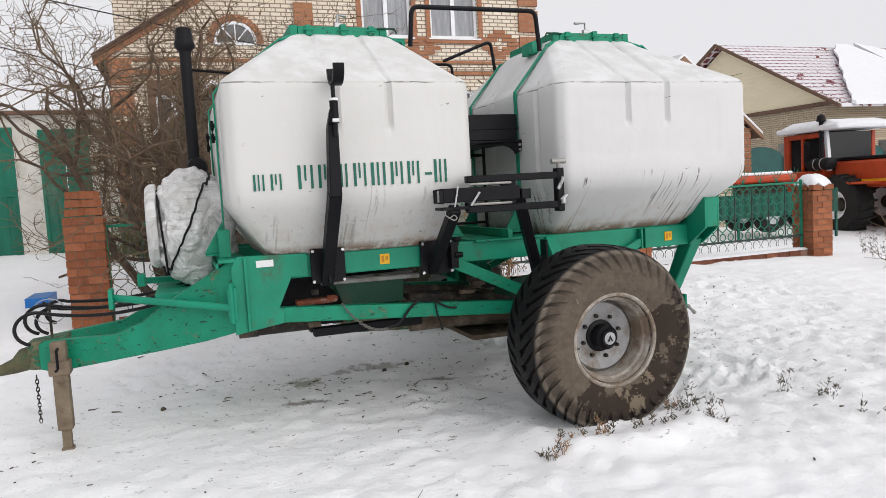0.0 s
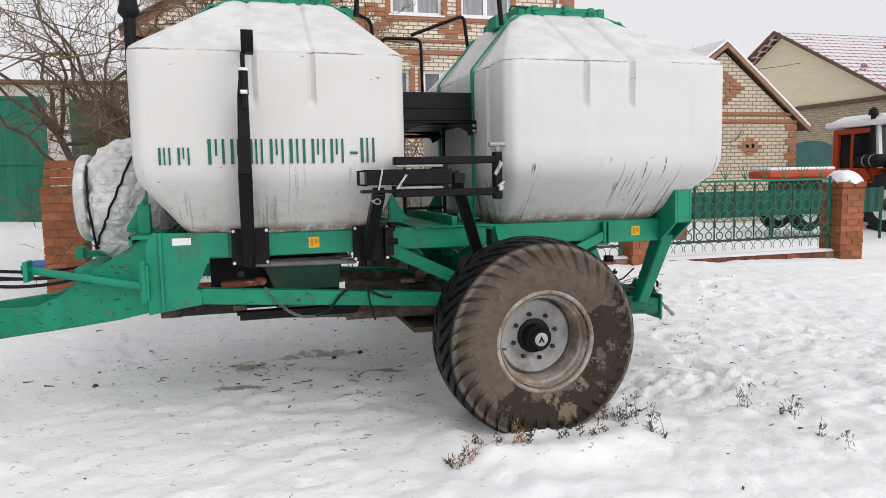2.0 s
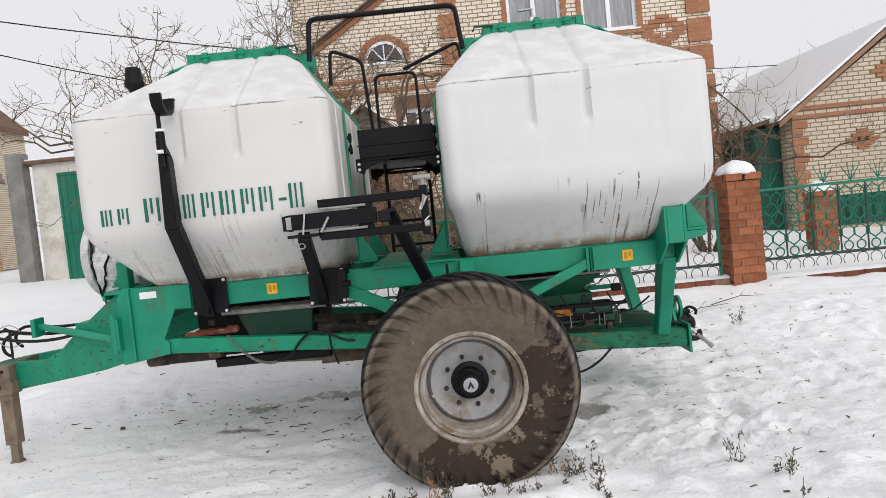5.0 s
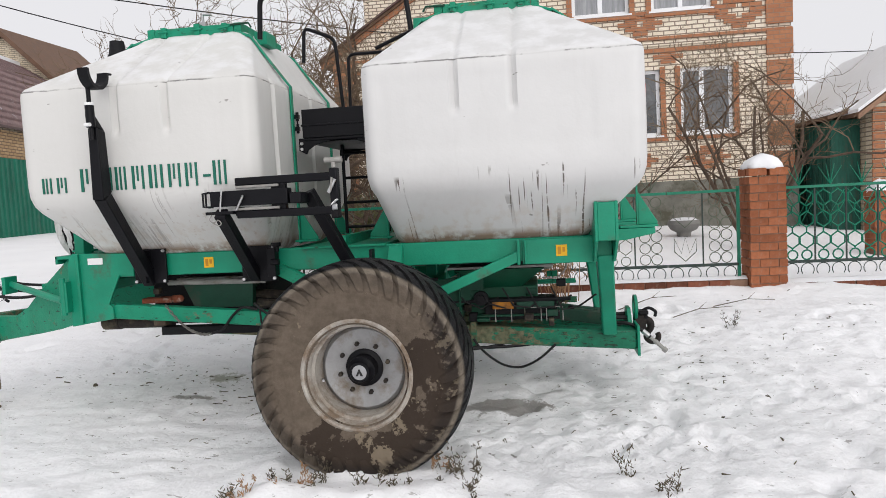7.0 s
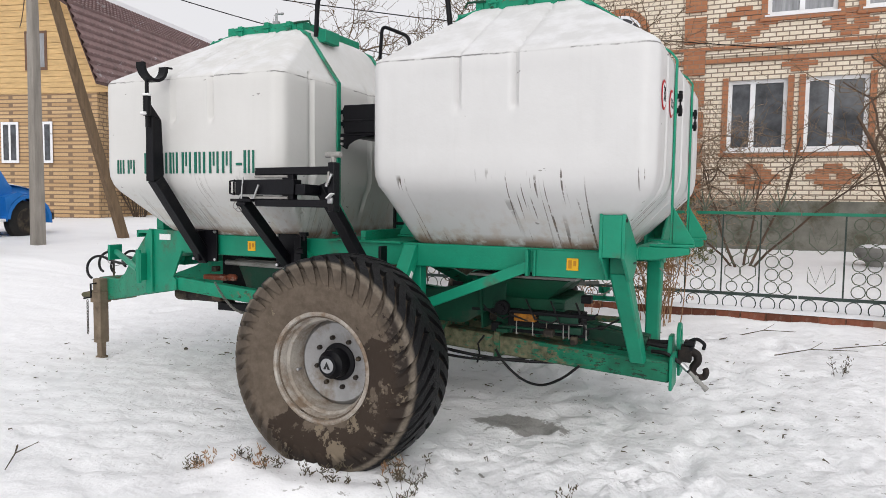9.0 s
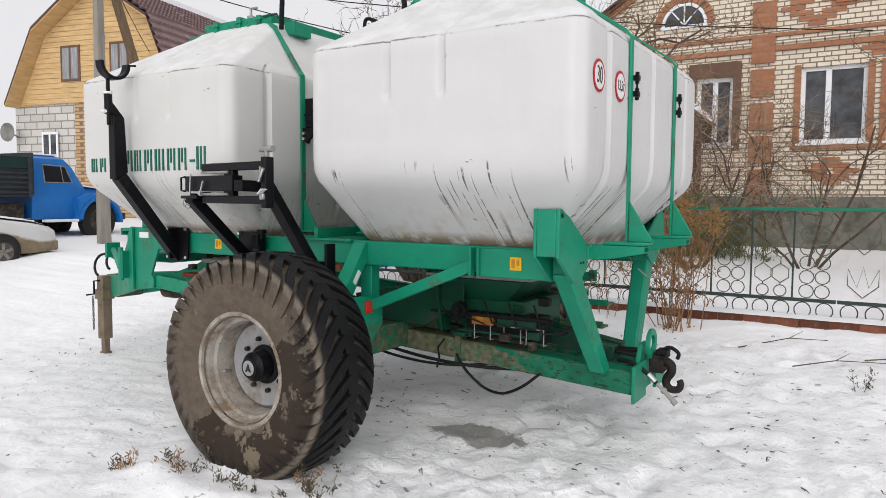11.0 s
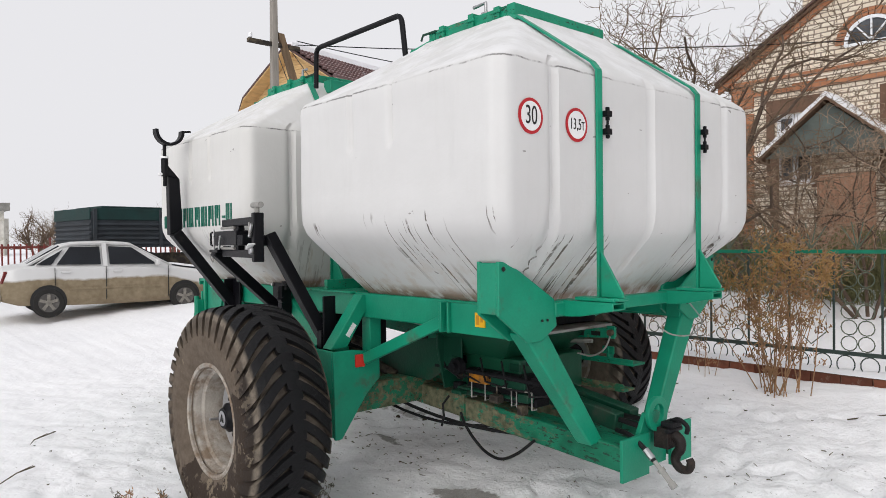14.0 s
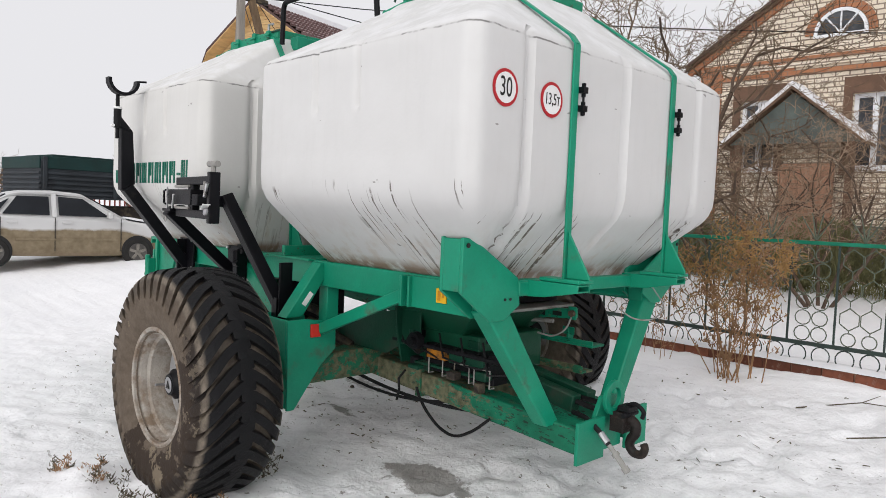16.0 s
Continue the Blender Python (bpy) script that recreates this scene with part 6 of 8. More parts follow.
part("roof", Build().prism([(-0.2, 8.62), (7.7, 8.62), (7.7, 8.8), (3.6, 11.2), (-0.2, 9.2)], "y", HY - 0.35, 21.3), ROOFBROWN, house, "brown sheet roof", smooth=0)
# taller block of the house, set back behind the gable
part("rear_block", wall_with_holes(-4.2, 0.25, 5.3, 9.4, 17.0, 17.4, []).box(-4.2, -3.8, 17.4, 20.6, 5.3, 9.4), YBRICK, house, "cream brick wall of the taller rear block", smooth=0)
part("rear_roof", Build().solid([(-4.6, 16.6, 9.4), (0.3, 16.6, 9.4), (0.3, 21.2, 9.4), (-4.6, 21.2, 9.4)], [(-4.0, 17.6, 10.3), (0.3, 17.6, 10.3), (0.3, 20.2, 10.3), (-4.0, 20.2, 10.3)]), ROOFBROWN, house, "brown sheet roof", smooth=0)
# brown board casings round the two small windows
for x0, x1, z0, z1 in OPEN[5:]:
    part("window_casing", Build().box(x0 - 0.17, x0 - 0.002, HY - 0.05, HY + 0.02, z0 - 0.12, z1 + 0.34).box(x1 + 0.002, x1 + 0.17, HY - 0.05, HY + 0.02, z0 - 0.12, z1 + 0.34).box(x0 - 0.002, x1 + 0.002, HY - 0.05, HY + 0.02, z1 + 0.002, z1 + 0.34), WOODDARK, house, "dark brown window casing", smooth=0)
# timber porch in front of the left bay
porch = part("porch", Build().prism([(-3.12, 3.42), (-0.52, 3.42), (-1.82, 4.48)], "y", 12.25, 12.32), surf("grey_green_boards", (0.115, 0.135, 0.125, 1), 0.8, 0, 0.35, 3.0, 0.3), house, "weathered timber porch gable")
for p, q in (((-3.26, 3.34), (-1.82, 4.54)), ((-0.38, 3.34), (-1.82, 4.54))):
    part("porch_roof", Build().solid([(p[0], 12.1, p[1]), (p[0], HY, p[1]), (p[0], HY, p[1] + 0.06), (p[0], 12.1, p[1] + 0.06)], [(q[0], 12.1, q[1]), (q[0], HY, q[1]), (q[0], HY, q[1] + 0.06), (q[0], 12.1, q[1] + 0.06)]), WOODDARK, porch, smooth=0)
    part("roof_snow", Build().solid([(p[0], 12.1, p[1] + 0.065), (p[0], HY, p[1] + 0.065), (p[0], HY, p[1] + 0.16), (p[0], 12.1, p[1] + 0.16)], [(q[0], 12.1, q[1] + 0.065), (q[0], HY, q[1] + 0.065), (q[0], HY, q[1] + 0.16), (q[0], 12.1, q[1] + 0.16)]), SNOWCAP, porch, "thin snow on the porch roof", smooth=0)
for x in (-2.95, -0.68):
    part("porch_post", Build().box(x - 0.07, x + 0.07, 12.25, 12.39, 0.5, 3.42), WOODDARK, porch, smooth=0)
part("porch_door", Build().box(-2.1, -1.0, 12.40, 12.46, 0.9, 3.0), surf("brown_boards", (0.36, 0.20, 0.13, 1), 0.8, 0, 0.35, 3.0, 0.3, stretch=(6, 1, 1)), porch, "brown board door under the porch", smooth=0)

# ---- garage with green doors ----
garage = thing("garage", "low whitewashed garage with tall green metal doors", "garage", (-8, 17, 0.6))
for x0, x1, z0 in ((-11.9, -11.2, 0.3), (-11.2, -6.68, 3.97), (-6.68, -6.12, 0.3), (-6.12, -4.92, 3.90), (-4.92, -4.25, 0.3)):
    part("pier" if z0 < 1 else "lintel", Build().box(x0, x1, 15.0, 15.3, z0, 4.27), PLASTER, garage, "whitewashed wall", smooth=0)
for x0 in (-11.9, -4.55):
    part("side_wall", Build().box(x0, x0 + 0.3, 15.3, 20, 0.3, 4.27), PLASTER, garage, "whitewashed wall", smooth=0)
part("roof", Build().box(-12.2, -4.2, 14.8, 20.2, 4.27, 4.36), WOODDARK, garage, "dark flat roof edge", 0.01)
part("roof_snow", Build().box(-12.15, -4.25, 14.85, 20.1, 4.365, 4.42), SNOWCAP, garage, "snow on the flat roof", 0.03)
for x0, x1, z1 in ((-11.19, -8.79, 3.96), (-8.77, -6.69, 3.96), (-6.11, -5.53, 3.89), (-5.51, -4.93, 3.89)):
    d = part("door", Build().box(x0, x1, 14.99, 15.03, 0.62, z1), GATEGREEN, garage, "green metal door leaf", 0.004)
    part("door_rib", Build().box(x0, x0 + 0.07, 14.96, 14.989, 0.62, z1).box(x1 - 0.07, x1, 14.96, 14.989, 0.62, z1).box(x0 + 0.07, x1 - 0.07, 14.96, 14.989, z1 - 0.08, z1).box(x0 + 0.07, x1 - 0.07, 14.96, 14.989, 2.2, 2.28), GATEGREEN, d, smooth=0)
    n = max(2, int((x1 - x0) / 0.24))
    for k in range(1, n):
        xx = x0 + (x1 - x0) * k / n
        part("door_seam", Build().box(xx - 0.008, xx + 0.008, 14.978, 14.989, 0.64, z1 - 0.09), GATEGREEN, d, smooth=0)
part("sill_board", Build().box(-11.25, -6.9, 14.9, 15.02, 0.45, 0.61), CONCRETE, garage, smooth=0)
post = single("gate_post", Build().box(-12.5, -12.02, 14.7, 15.1, 0.4, 4.6), CONCRETE, "grey concrete gate post beside the garage", "post", kind="", bevel=0.02)

# ---- cottage with brick lozenges, and the shed beside it ----
CY = 11.0
cottage = thing("brick_cottage", "pale brick cottage gable with orange brick lozenges and snowy roof", "house", (10.9, 13, 0.1))
gable = [(8.35, 0.0), (13.35, 0.0), (13.35, 3.02), (10.95, 4.90), (8.35, 3.10)]
part("wall", Build().prism(gable, "y", CY, CY + 0.35), YBRICK2, cottage, "pale brick gable wall", smooth=0)
for x0, x1 in ((8.35, 8.70), (13.0, 13.35)):
    part("side_wall", Build().box(x0, x1, CY + 0.36, 19, 0, 3.0), PALEBRICK_Y, cottage, smooth=0)
for z0, z1 in ((3.02, 3.10), (3.22, 3.30)):
    part("brick_band", Build().box(8.33, 13.37, CY - 0.05, CY + 0.02, z0, z1), ORBRICK, cottage, smooth=0)
for p, q in (((8.0, 2.86), (10.95, 5.02)), ((13.75, 2.74), (10.95, 5.02))):
    part("verge_board", Build().solid([(p[0], CY - 0.14, p[1]), (p[0], CY - 0.08, p[1]), (p[0], CY - 0.08, p[1] + 0.12), (p[0], CY - 0.14, p[1] + 0.12)], [(q[0], CY - 0.14, q[1]), (q[0], CY - 0.08, q[1]), (q[0], CY - 0.08, q[1] + 0.12), (q[0], CY - 0.14, q[1] + 0.12)]), TRIMBROWN, cottage, "brown verge board", smooth=0)
    part("roof", Build().solid([(p[0], CY - 0.075, p[1] + 0.06), (p[0], 19, p[1] + 0.06), (p[0], 19, p[1] + 0.15), (p[0], CY - 0.075, p[1] + 0.15)], [(q[0], CY - 0.075, q[1] + 0.06), (q[0], 19, q[1] + 0.06), (q[0], 19, q[1] + 0.15), (q[0], CY - 0.075, q[1] + 0.15)]), WOODDARK, cottage, smooth=0)
    part("roof_snow", Build().solid([(p[0], CY - 0.12, p[1] + 0.155), (p[0], 19, p[1] + 0.155), (p[0], 19, p[1] + 0.26), (p[0], CY - 0.12, p[1] + 0.23)], [(q[0], CY - 0.12, q[1] + 0.155), (q[0], 19, q[1] + 0.155), (q[0], 19, q[1] + 0.26), (q[0], CY - 0.12, q[1] + 0.23)]), SNOWCAP, cottage, "snow on the roof", smooth=0)
for cx, cz, n in ((10.93, 3.92, 4), (9.98, 2.37, 2), (11.82, 2.33, 2)):
    diamond(cx, cz, n, 0.26, 0.10, CY, ORBRICK, cottage)
    for r in ((-1, 0, 1) if n > 2 else (0,)):
        w = 0.26 if r == 0 and n > 2 else 0.13
        part("ornament_brick", Build().box(cx - w, cx + w, CY - 0.03, CY + 0.02, cz + r * 0.10, cz + (r + 0.86) * 0.10), ORBRICK, cottage, smooth=0)
for k in range(14):
    for x0, x1 in ((8.33, 8.34 + (0.36 if k % 2 else 0.24)), (13.36 - (0.36 if k % 2 else 0.24), 13.37)):
        part("quoin", Build().box(x0, x1, CY - 0.03, CY + 0.02, 0.2 + 0.2 * k, 0.2 + 0.2 * k + 0.17), ORBRICK, cottage, "orange brick quoin", smooth=0)
shed = thing("shed", "low dark green shed with a snowy lean-to roof beside the cottage", "shed", (8.0, 13, 0.3))
SHEDGREEN = surf("shed_green_boards", (0.012, 0.085, 0.06, 1), 0.7, 0, 0.35, 3.0, 0.25, (0.05, 0.06, 0.045, 1), 0.3, stretch=(5, 5, 1))
part("wall", Build().box(7.72, 8.33, 11.6, 17.5, 0.2, 2.92), SHEDGREEN, shed, "dark green boarded wall", smooth=0)
for k in range(24):
    part("board_strip", Build().box(7.70, 7.719, 11.62 + 0.245 * k, 11.66 + 0.245 * k, 0.25, 2.90), SHEDGREEN, shed, smooth=0)
part("roof", Build().prism([(7.58, 2.93), (8.33, 3.12), (8.33, 3.20), (7.58, 3.01)], "y", 11.4, 17.7), WOODDARK, shed, "dark lean-to roof", smooth=0)
part("roof_snow", Build().prism([(7.62, 3.03), (8.33, 3.205), (8.33, 3.30), (7.66, 3.12)], "y", 11.45, 17.6), SNOWCAP, shed, "snow on the lean-to roof", 0.02)
inner = thing("inner_fence", "low green corrugated fence inside the yard", "fence", (9.5, 7.0, 0.4))
for k in range(22):
    x = 6.95 + 0.24 * k
    part("sheet", Build().prism([(x, 7.0), (x + 0.05, 6.96), (x + 0.12, 6.96), (x + 0.17, 7.0), (x + 0.238, 7.0), (x + 0.238, 7.015), (x, 7.015)], "z", 0.72, 1.27), SHEDGREEN, inner, smooth=0)
for x in (6.96, 9.2, 11.4, 12.2):
    part("post", Build().box(x - 0.025, x + 0.025, 7.017, 7.06, 0.1, 1.3), SHEDGREEN, inner, smooth=0)

# ---- cream house with a wine-red tiled roof, beyond the tractor ----
cream = thing("cream_house", "cream house with a wine-red metal tile roof half hidden by snow", "house", (28, 24.7, 0))
part("wall", Build().box(24.8, 33.3, 18.4, 31.0, -0.6, 4.75), PALEBRICK_Y, cream, "pale brick wall", smooth=0)
part("gable", Build().prism([(18.2, 4.75), (31.2, 4.75), (24.75, 8.35)], "x", 24.75, 25.0), CREAM, cream, "cream boarded gable", smooth=0)
part("gable_board", Build().box(24.66, 24.74, 17.6, 31.8, 4.60, 4.78), WOODDARK, cream, smooth=0)
for s in (-1, 1):
    y0 = 24.75 + s * 7.55
    part("verge_board", Build().solid([(24.2, y0, 4.36), (24.3, y0, 4.36), (24.3, y0, 4.52), (24.2, y0, 4.52)], [(24.2, 24.75, 8.48), (24.3, 24.75, 8.48), (24.3, 24.75, 8.64), (24.2, 24.75, 8.64)]), WOODDARK, cream, smooth=0)
    for k in range(18):
        t0, t1 = k / 18, (k + 1) / 18
        ya, za, yb, zb = y0 + (24.75 - y0) * t0, 4.40 + 4.12 * t0, y0 + (24.75 - y0) * t1, 4.40 + 4.12 * t1
        part("tile_course", Build().solid([(24.31, ya, za), (33.4, ya, za), (33.4, ya, za + 0.15), (24.31, ya, za + 0.15)], [(24.31, yb, zb), (33.4, yb, zb), (33.4, yb, zb + 0.06), (24.31, yb, zb + 0.06)]), ROOFWINE, cream, smooth=0)
y0, slope = 17.2, 4.12 / 7.55
edge = [(24.9 + 7.6 * k / 14 + 0.35 * noise.noise(Vector((k * 1.7, 2, 0))), y0 + 7.4 * k / 14) for k in range(15)]
ring = [(x, y, 4.56 + (y - y0) * slope) for x, y in edge] + [(33.5, y0 + 7.4, 4.56 + 7.4 * slope), (33.5, y0 - 0.15, 4.48), (25.0, y0 - 0.15, 4.48)]
part("roof_snow", Build().solid(ring, [(x, y, z + 0.16) for x, y, z in ring]), SNOWCAP, cream, "thick snow lying on the tiles", smooth=0)
second = thing("neighbour_house", "house with a wine-red tiled roof behind the tractor", "house", (44, 24, 0))
part("wall", Build().box(34.4, 53, 19, 30, -0.8, 4.2), CREAM, second, smooth=0)
for s in (-1, 1):
    y0 = 24.75 + s * 7.0
    part("roof", Build().solid([(33.9, y0, 4.0), (54, y0, 4.0), (54, y0, 4.12), (33.9, y0, 4.12)], [(33.9, 24.75, 8.5), (54, 24.75, 8.5), (54, 24.75, 8.62), (33.9, 24.75, 8.62)]), ROOFWINE, second, "wine-red tiled roof", smooth=0)
ring = [(33.8, 17.5, 3.98), (54, 17.5, 3.98), (54, 20.2, 5.80), (39.0, 21.6, 6.70), (36.4, 22.4, 7.25), (34.7, 23.9, 8.20), (33.8, 24.5, 8.55)]
part("roof_snow", Build().solid([(x, y, z + 0.10) for x, y, z in ring], [(x, y, z + 0.28) for x, y, z in ring]), SNOWCAP, second, "thick snow lying on the tiles", smooth=0)
gatefence = thing("arched_gate", "dark green metal gate with arched tops between grey posts", "gate", (21, 17, 0))
for k in range(3):
    x0 = 18.3 + 2.9 * k
    poly = [(x0, -0.3)] + [(x0 + 1.25 - 1.25 * math.cos(radians(a)), 2.25 + 0.55 * math.sin(radians(a))) for a in range(0, 181, 15)] + [(x0 + 2.5, -0.3)]
    part("leaf", Build().prism(poly, "y", 17.0, 17.06), surf("dark_teal_gate", (0.01, 0.075, 0.07, 1), 0.5, 0, 0.3, 2.0, 0.2), gatefence, "dark green arched leaf", smooth=0)
    part("post", Build().box(x0 + 2.52, x0 + 2.88, 16.9, 17.3, -0.3, 2.9), CONCRETE, gatefence, smooth=0)

# ---- timber-gabled house, seen past the front of the cart ----
timber = thing("timber_house", "house with a boarded gambrel gable and brown metal tile roof", "house", (-21.47, 11.09, 0.9))
TH = pose(-21.47, 11.09, 0.04, 0, 0, 12.6) @ Matrix.Diagonal((0.938, 0.938, 0.938, 1))


def put(b):
    b.v = [tuple(TH @ Vector(p)) for p in b.v]
    return b


GP = [(-4.25, 5.35), (-2.75, 8.2), (0.05, 10.05), (2.85, 8.3), (3.95, 5.6)]
part("gable", put(Build().prism(GP, "y", 0.0, 0.25)), WOOD, timber, "fresh yellow timber gable", smooth=0)
for k in range(22):
    z = 5.42 + k * 0.2
    top = z + 0.19
    xl = -4.25 + (top - 5.35) * 0.526 if top < 8.2 else -2.75 + (top - 8.2) * 1.51
    xr = 3.95 - (top - 5.6) * 0.407 if top < 8.3 else 2.85 - (top - 8.3) * 1.6
    if xr - xl > 0.3:
        part("gable_board", put(Build().box(xl + 0.02, xr - 0.02, -0.035, -0.002, z, z + 0.185)), WOOD, timber, smooth=0)
part("wall", put(Build().box(-4.55, -1.35, 0.05, 0.30, 0.6, 5.5)), brick_wall("white_block_wall", (0.62, 0.60, 0.57, 1), (0.50, 0.48, 0.45, 1), (0.24, 0.22, 0.20, 1), 0.60, 0.28, 0.025), timber, "white block wall", smooth=0)
part("wall", put(Build().box(-1.34, 3.45, 0.0, 0.30, 0.6, 5.5).box(3.15, 3.45, 0.31, 19.5, 0.6, 5.6)), OCHREBRICK_Y, timber, "pale brick wall", smooth=0)
for a, q in zip(GP, GP[1:]):
    out = 0.42
    part("roof", put(Build().solid([(a[0], -0.7, a[1]), (a[0], 20, a[1]), (a[0], 20, a[1] + 0.10), (a[0], -0.7, a[1] + 0.10)], [(q[0], -0.7, q[1]), (q[0], 20, q[1]), (q[0], 20, q[1] + 0.10), (q[0], -0.7, q[1] + 0.10)])), ROOFBROWN, timber, "brown metal tile roof", smooth=0)
    part("soffit", put(Build().solid([(a[0], -0.68, a[1] - 0.06), (a[0], 0.0, a[1] - 0.06), (a[0], 0.0, a[1] - 0.005), (a[0], -0.68, a[1] - 0.005)], [(q[0], -0.68, q[1] - 0.06), (q[0], 0.0, q[1] - 0.06), (q[0], 0.0, q[1] - 0.005), (q[0], -0.68, q[1] - 0.005)])), WOOD, timber, smooth=0)
# tile courses on the slopes that face the street, each with its pressed waves
for (a, q, n) in ((GP[2], GP[3], 9), (GP[3], GP[4], 9)):
    for k in range(n):
        t0, t1 = k / n, (k + 1) / n
        xa, za, xb, zb = a[0] + (q[0] - a[0]) * t0, a[1] + (q[1] - a[1]) * t0 + 0.11, a[0] + (q[0] - a[0]) * t1, a[1] + (q[1] - a[1]) * t1 + 0.11
        b = Build()
        for m in range(207):
            y = -0.7 + 0.1 * m
            w = 0.03 * (1 + math.cos(m * math.pi))
            b.v += [(xa, y, za + w * 0.3), (xb + 0.06, y, zb + 0.07 + w), (xb, y, zb)]
        b.f = [(3 * m + e, 3 * m + 3 + e, 3 * m + 4 + e, 3 * m + 1 + e) for m in range(206) for e in (0, 1)]
        part("tile_course", put(b), ROOFTILE, timber, "brown metal tile course", smooth=60)
part("ridge_snow", put(Build().solid([(-0.35, -0.6, 9.92), (0.45, -0.6, 9.92), (0.4, -0.6, 10.22), (-0.3, -0.6, 10.22)], [(-0.35, 20, 9.92), (0.45, 20, 9.92), (0.4, 20, 10.22), (-0.3, 20, 10.22)])), SNOWCAP, timber, smooth=0)
for x0, x1, z0, z1, m in ((-1.94, -0.95, 6.25, 7.65, WOODDARK), (0.52, 1.45, 6.25, 7.65, WOODDARK), (-3.05, -2.2, 3.3, 4.3, PVC), (-0.6, 0.15, 2.9, 4.4, PVC), (0.85, 1.6, 2.9, 4.4, PVC)):
    w = part("window", put(Build().box(x0, x1, -0.06, -0.036, z0, z1)), m, timber, "framed window", smooth=0)
    xm = (x0 + x1) / 2
    for a, c in ((x0 + 0.1, xm - 0.05), (xm + 0.05, x1 - 0.1)):
        part("pane", put(Build().box(a, c, -0.07, -0.061, z0 + 0.1, z1 - 0.1)), CURTAIN if m is WOODDARK else GLASS, w, smooth=0)
dish = thing("satellite_dish", "grey satellite dish on a block wall", "satellite dish", (-24.9, 10.3, 3.4))
part("bowl", put(Build().lathe([(0.02, -0.35), (0.24, -0.41), (0.38, -0.49), (0.38, -0.47), (0.24, -0.38), (0.02, -0.32)], (-4.4, 0, 4.3), "y", 20)), CONCRETE, dish)
part("arm", put(Build().tube([(-4.4, -0.35, 4.3), (-4.4, 0.1, 4.1)], 0.03, 6)), CONCRETE, dish)
hut = thing("far_gable_house", "small brick gable house with dark trim beyond the street", "house", (-24.5, 28, 1))
part("wall", Build().prism([(-29, 1), (-22.9, 1), (-22.9, 8.6), (-25.7, 11.0), (-29, 8.0)], "y", 28, 34), YBRICK2, hut, smooth=0)
for p, q in (((-22.6, 8.2), (-25.7, 11.1)), ((-29.3, 7.6), (-25.7, 11.1))):
    part("roof", Build().solid([(p[0], 27.6, p[1]), (p[0], 34, p[1]), (p[0], 34, p[1] + 0.3), (p[0], 27.6, p[1] + 0.3)], [(q[0], 27.6, q[1]), (q[0], 34, q[1]), (q[0], 34, q[1] + 0.3), (q[0], 27.6, q[1] + 0.3)]), WOODDARK, hut, smooth=0)
gate2 = thing("green_board_fence", "tall green corrugated metal fence across the yard", "fence", (-17, 17, 0.8))
for k in range(26):
    y = 3.2 + 0.40 * k
    part("sheet", put(Build().prism([(3.66, y), (3.72, y + 0.05), (3.72, y + 0.18), (3.66, y + 0.23), (3.66, y + 0.39), (3.63, y + 0.39), (3.63, y)], "z", 0.7, 4.35)), GATEGREEN, gate2, smooth=0)


# ---- street fence: brick pillars, plinth, wrought panels ----
FY = 3.40
brick_mesh = Build().solid([(-0.122, -0.058, -0.043), (0.122, -0.058, -0.043), (0.122, 0.058, -0.043), (-0.122, 0.058, -0.043)], [(-0.120, -0.056, 0.043), (0.120, -0.056, 0.043), (0.120, 0.056, 0.043), (-0.120, 0.056, 0.043)]).mesh("brick")
brick_mesh.materials.append(BRICK)
plinth_mesh = brick_mesh.copy()
plinth_mesh.materials.clear()
plinth_mesh.materials.append(PLINTHBRICK)
rng = random.Random(7)


def brick(host, x, y, z, turn=0.0, jig=1.0, shape=None):
    ob = new("brick", shape or brick_mesh)
    ob.parent = host
    ob.matrix_parent_inverse = host.matrix_basis.inverted()
    ob.matrix_basis = pose(x + rng.uniform(-0.003, 0.003) * jig, y + rng.uniform(-0.003, 0.003) * jig, z, rng.uniform(-1, 1) * jig, rng.uniform(-1, 1) * jig, turn + rng.uniform(-1, 1) * jig)
    return ob


def snow_lump(x, y, z, rx, ry, h, seed, host=None):
    rings = []
    for s, u in ((1.0, -0.12), (1.04, 0.0), (0.95, 0.30), (0.78, 0.62), (0.5, 0.88), (0.18, 1.0)):
        ring = []
        for j in range(28):
            a = 2 * math.pi * j / 28
            k = s * (1 + 0.20 * noise.noise(Vector((math.cos(a) * 1.9, math.sin(a) * 1.9, seed + u * 1.5))))
            sq = 1 / max(abs(math.cos(a)), abs(math.sin(a))) ** 0.45
            ring.append((x + rx * k * sq * math.cos(a), y + ry * k * sq * math.sin(a), z + h * u * (1 + 0.3 * noise.noise(Vector((math.cos(a) * 1.6 + seed, math.sin(a) * 1.6, 7)))) + (0.09 * noise.noise(Vector((j * 0.5, seed, 3))) if u <= 0 else 0)))
        rings.append(ring)
    b = Build().loft(rings)
    return part("snow_cap", b, SNOWCAP, host, "heap of snow", smooth=60)


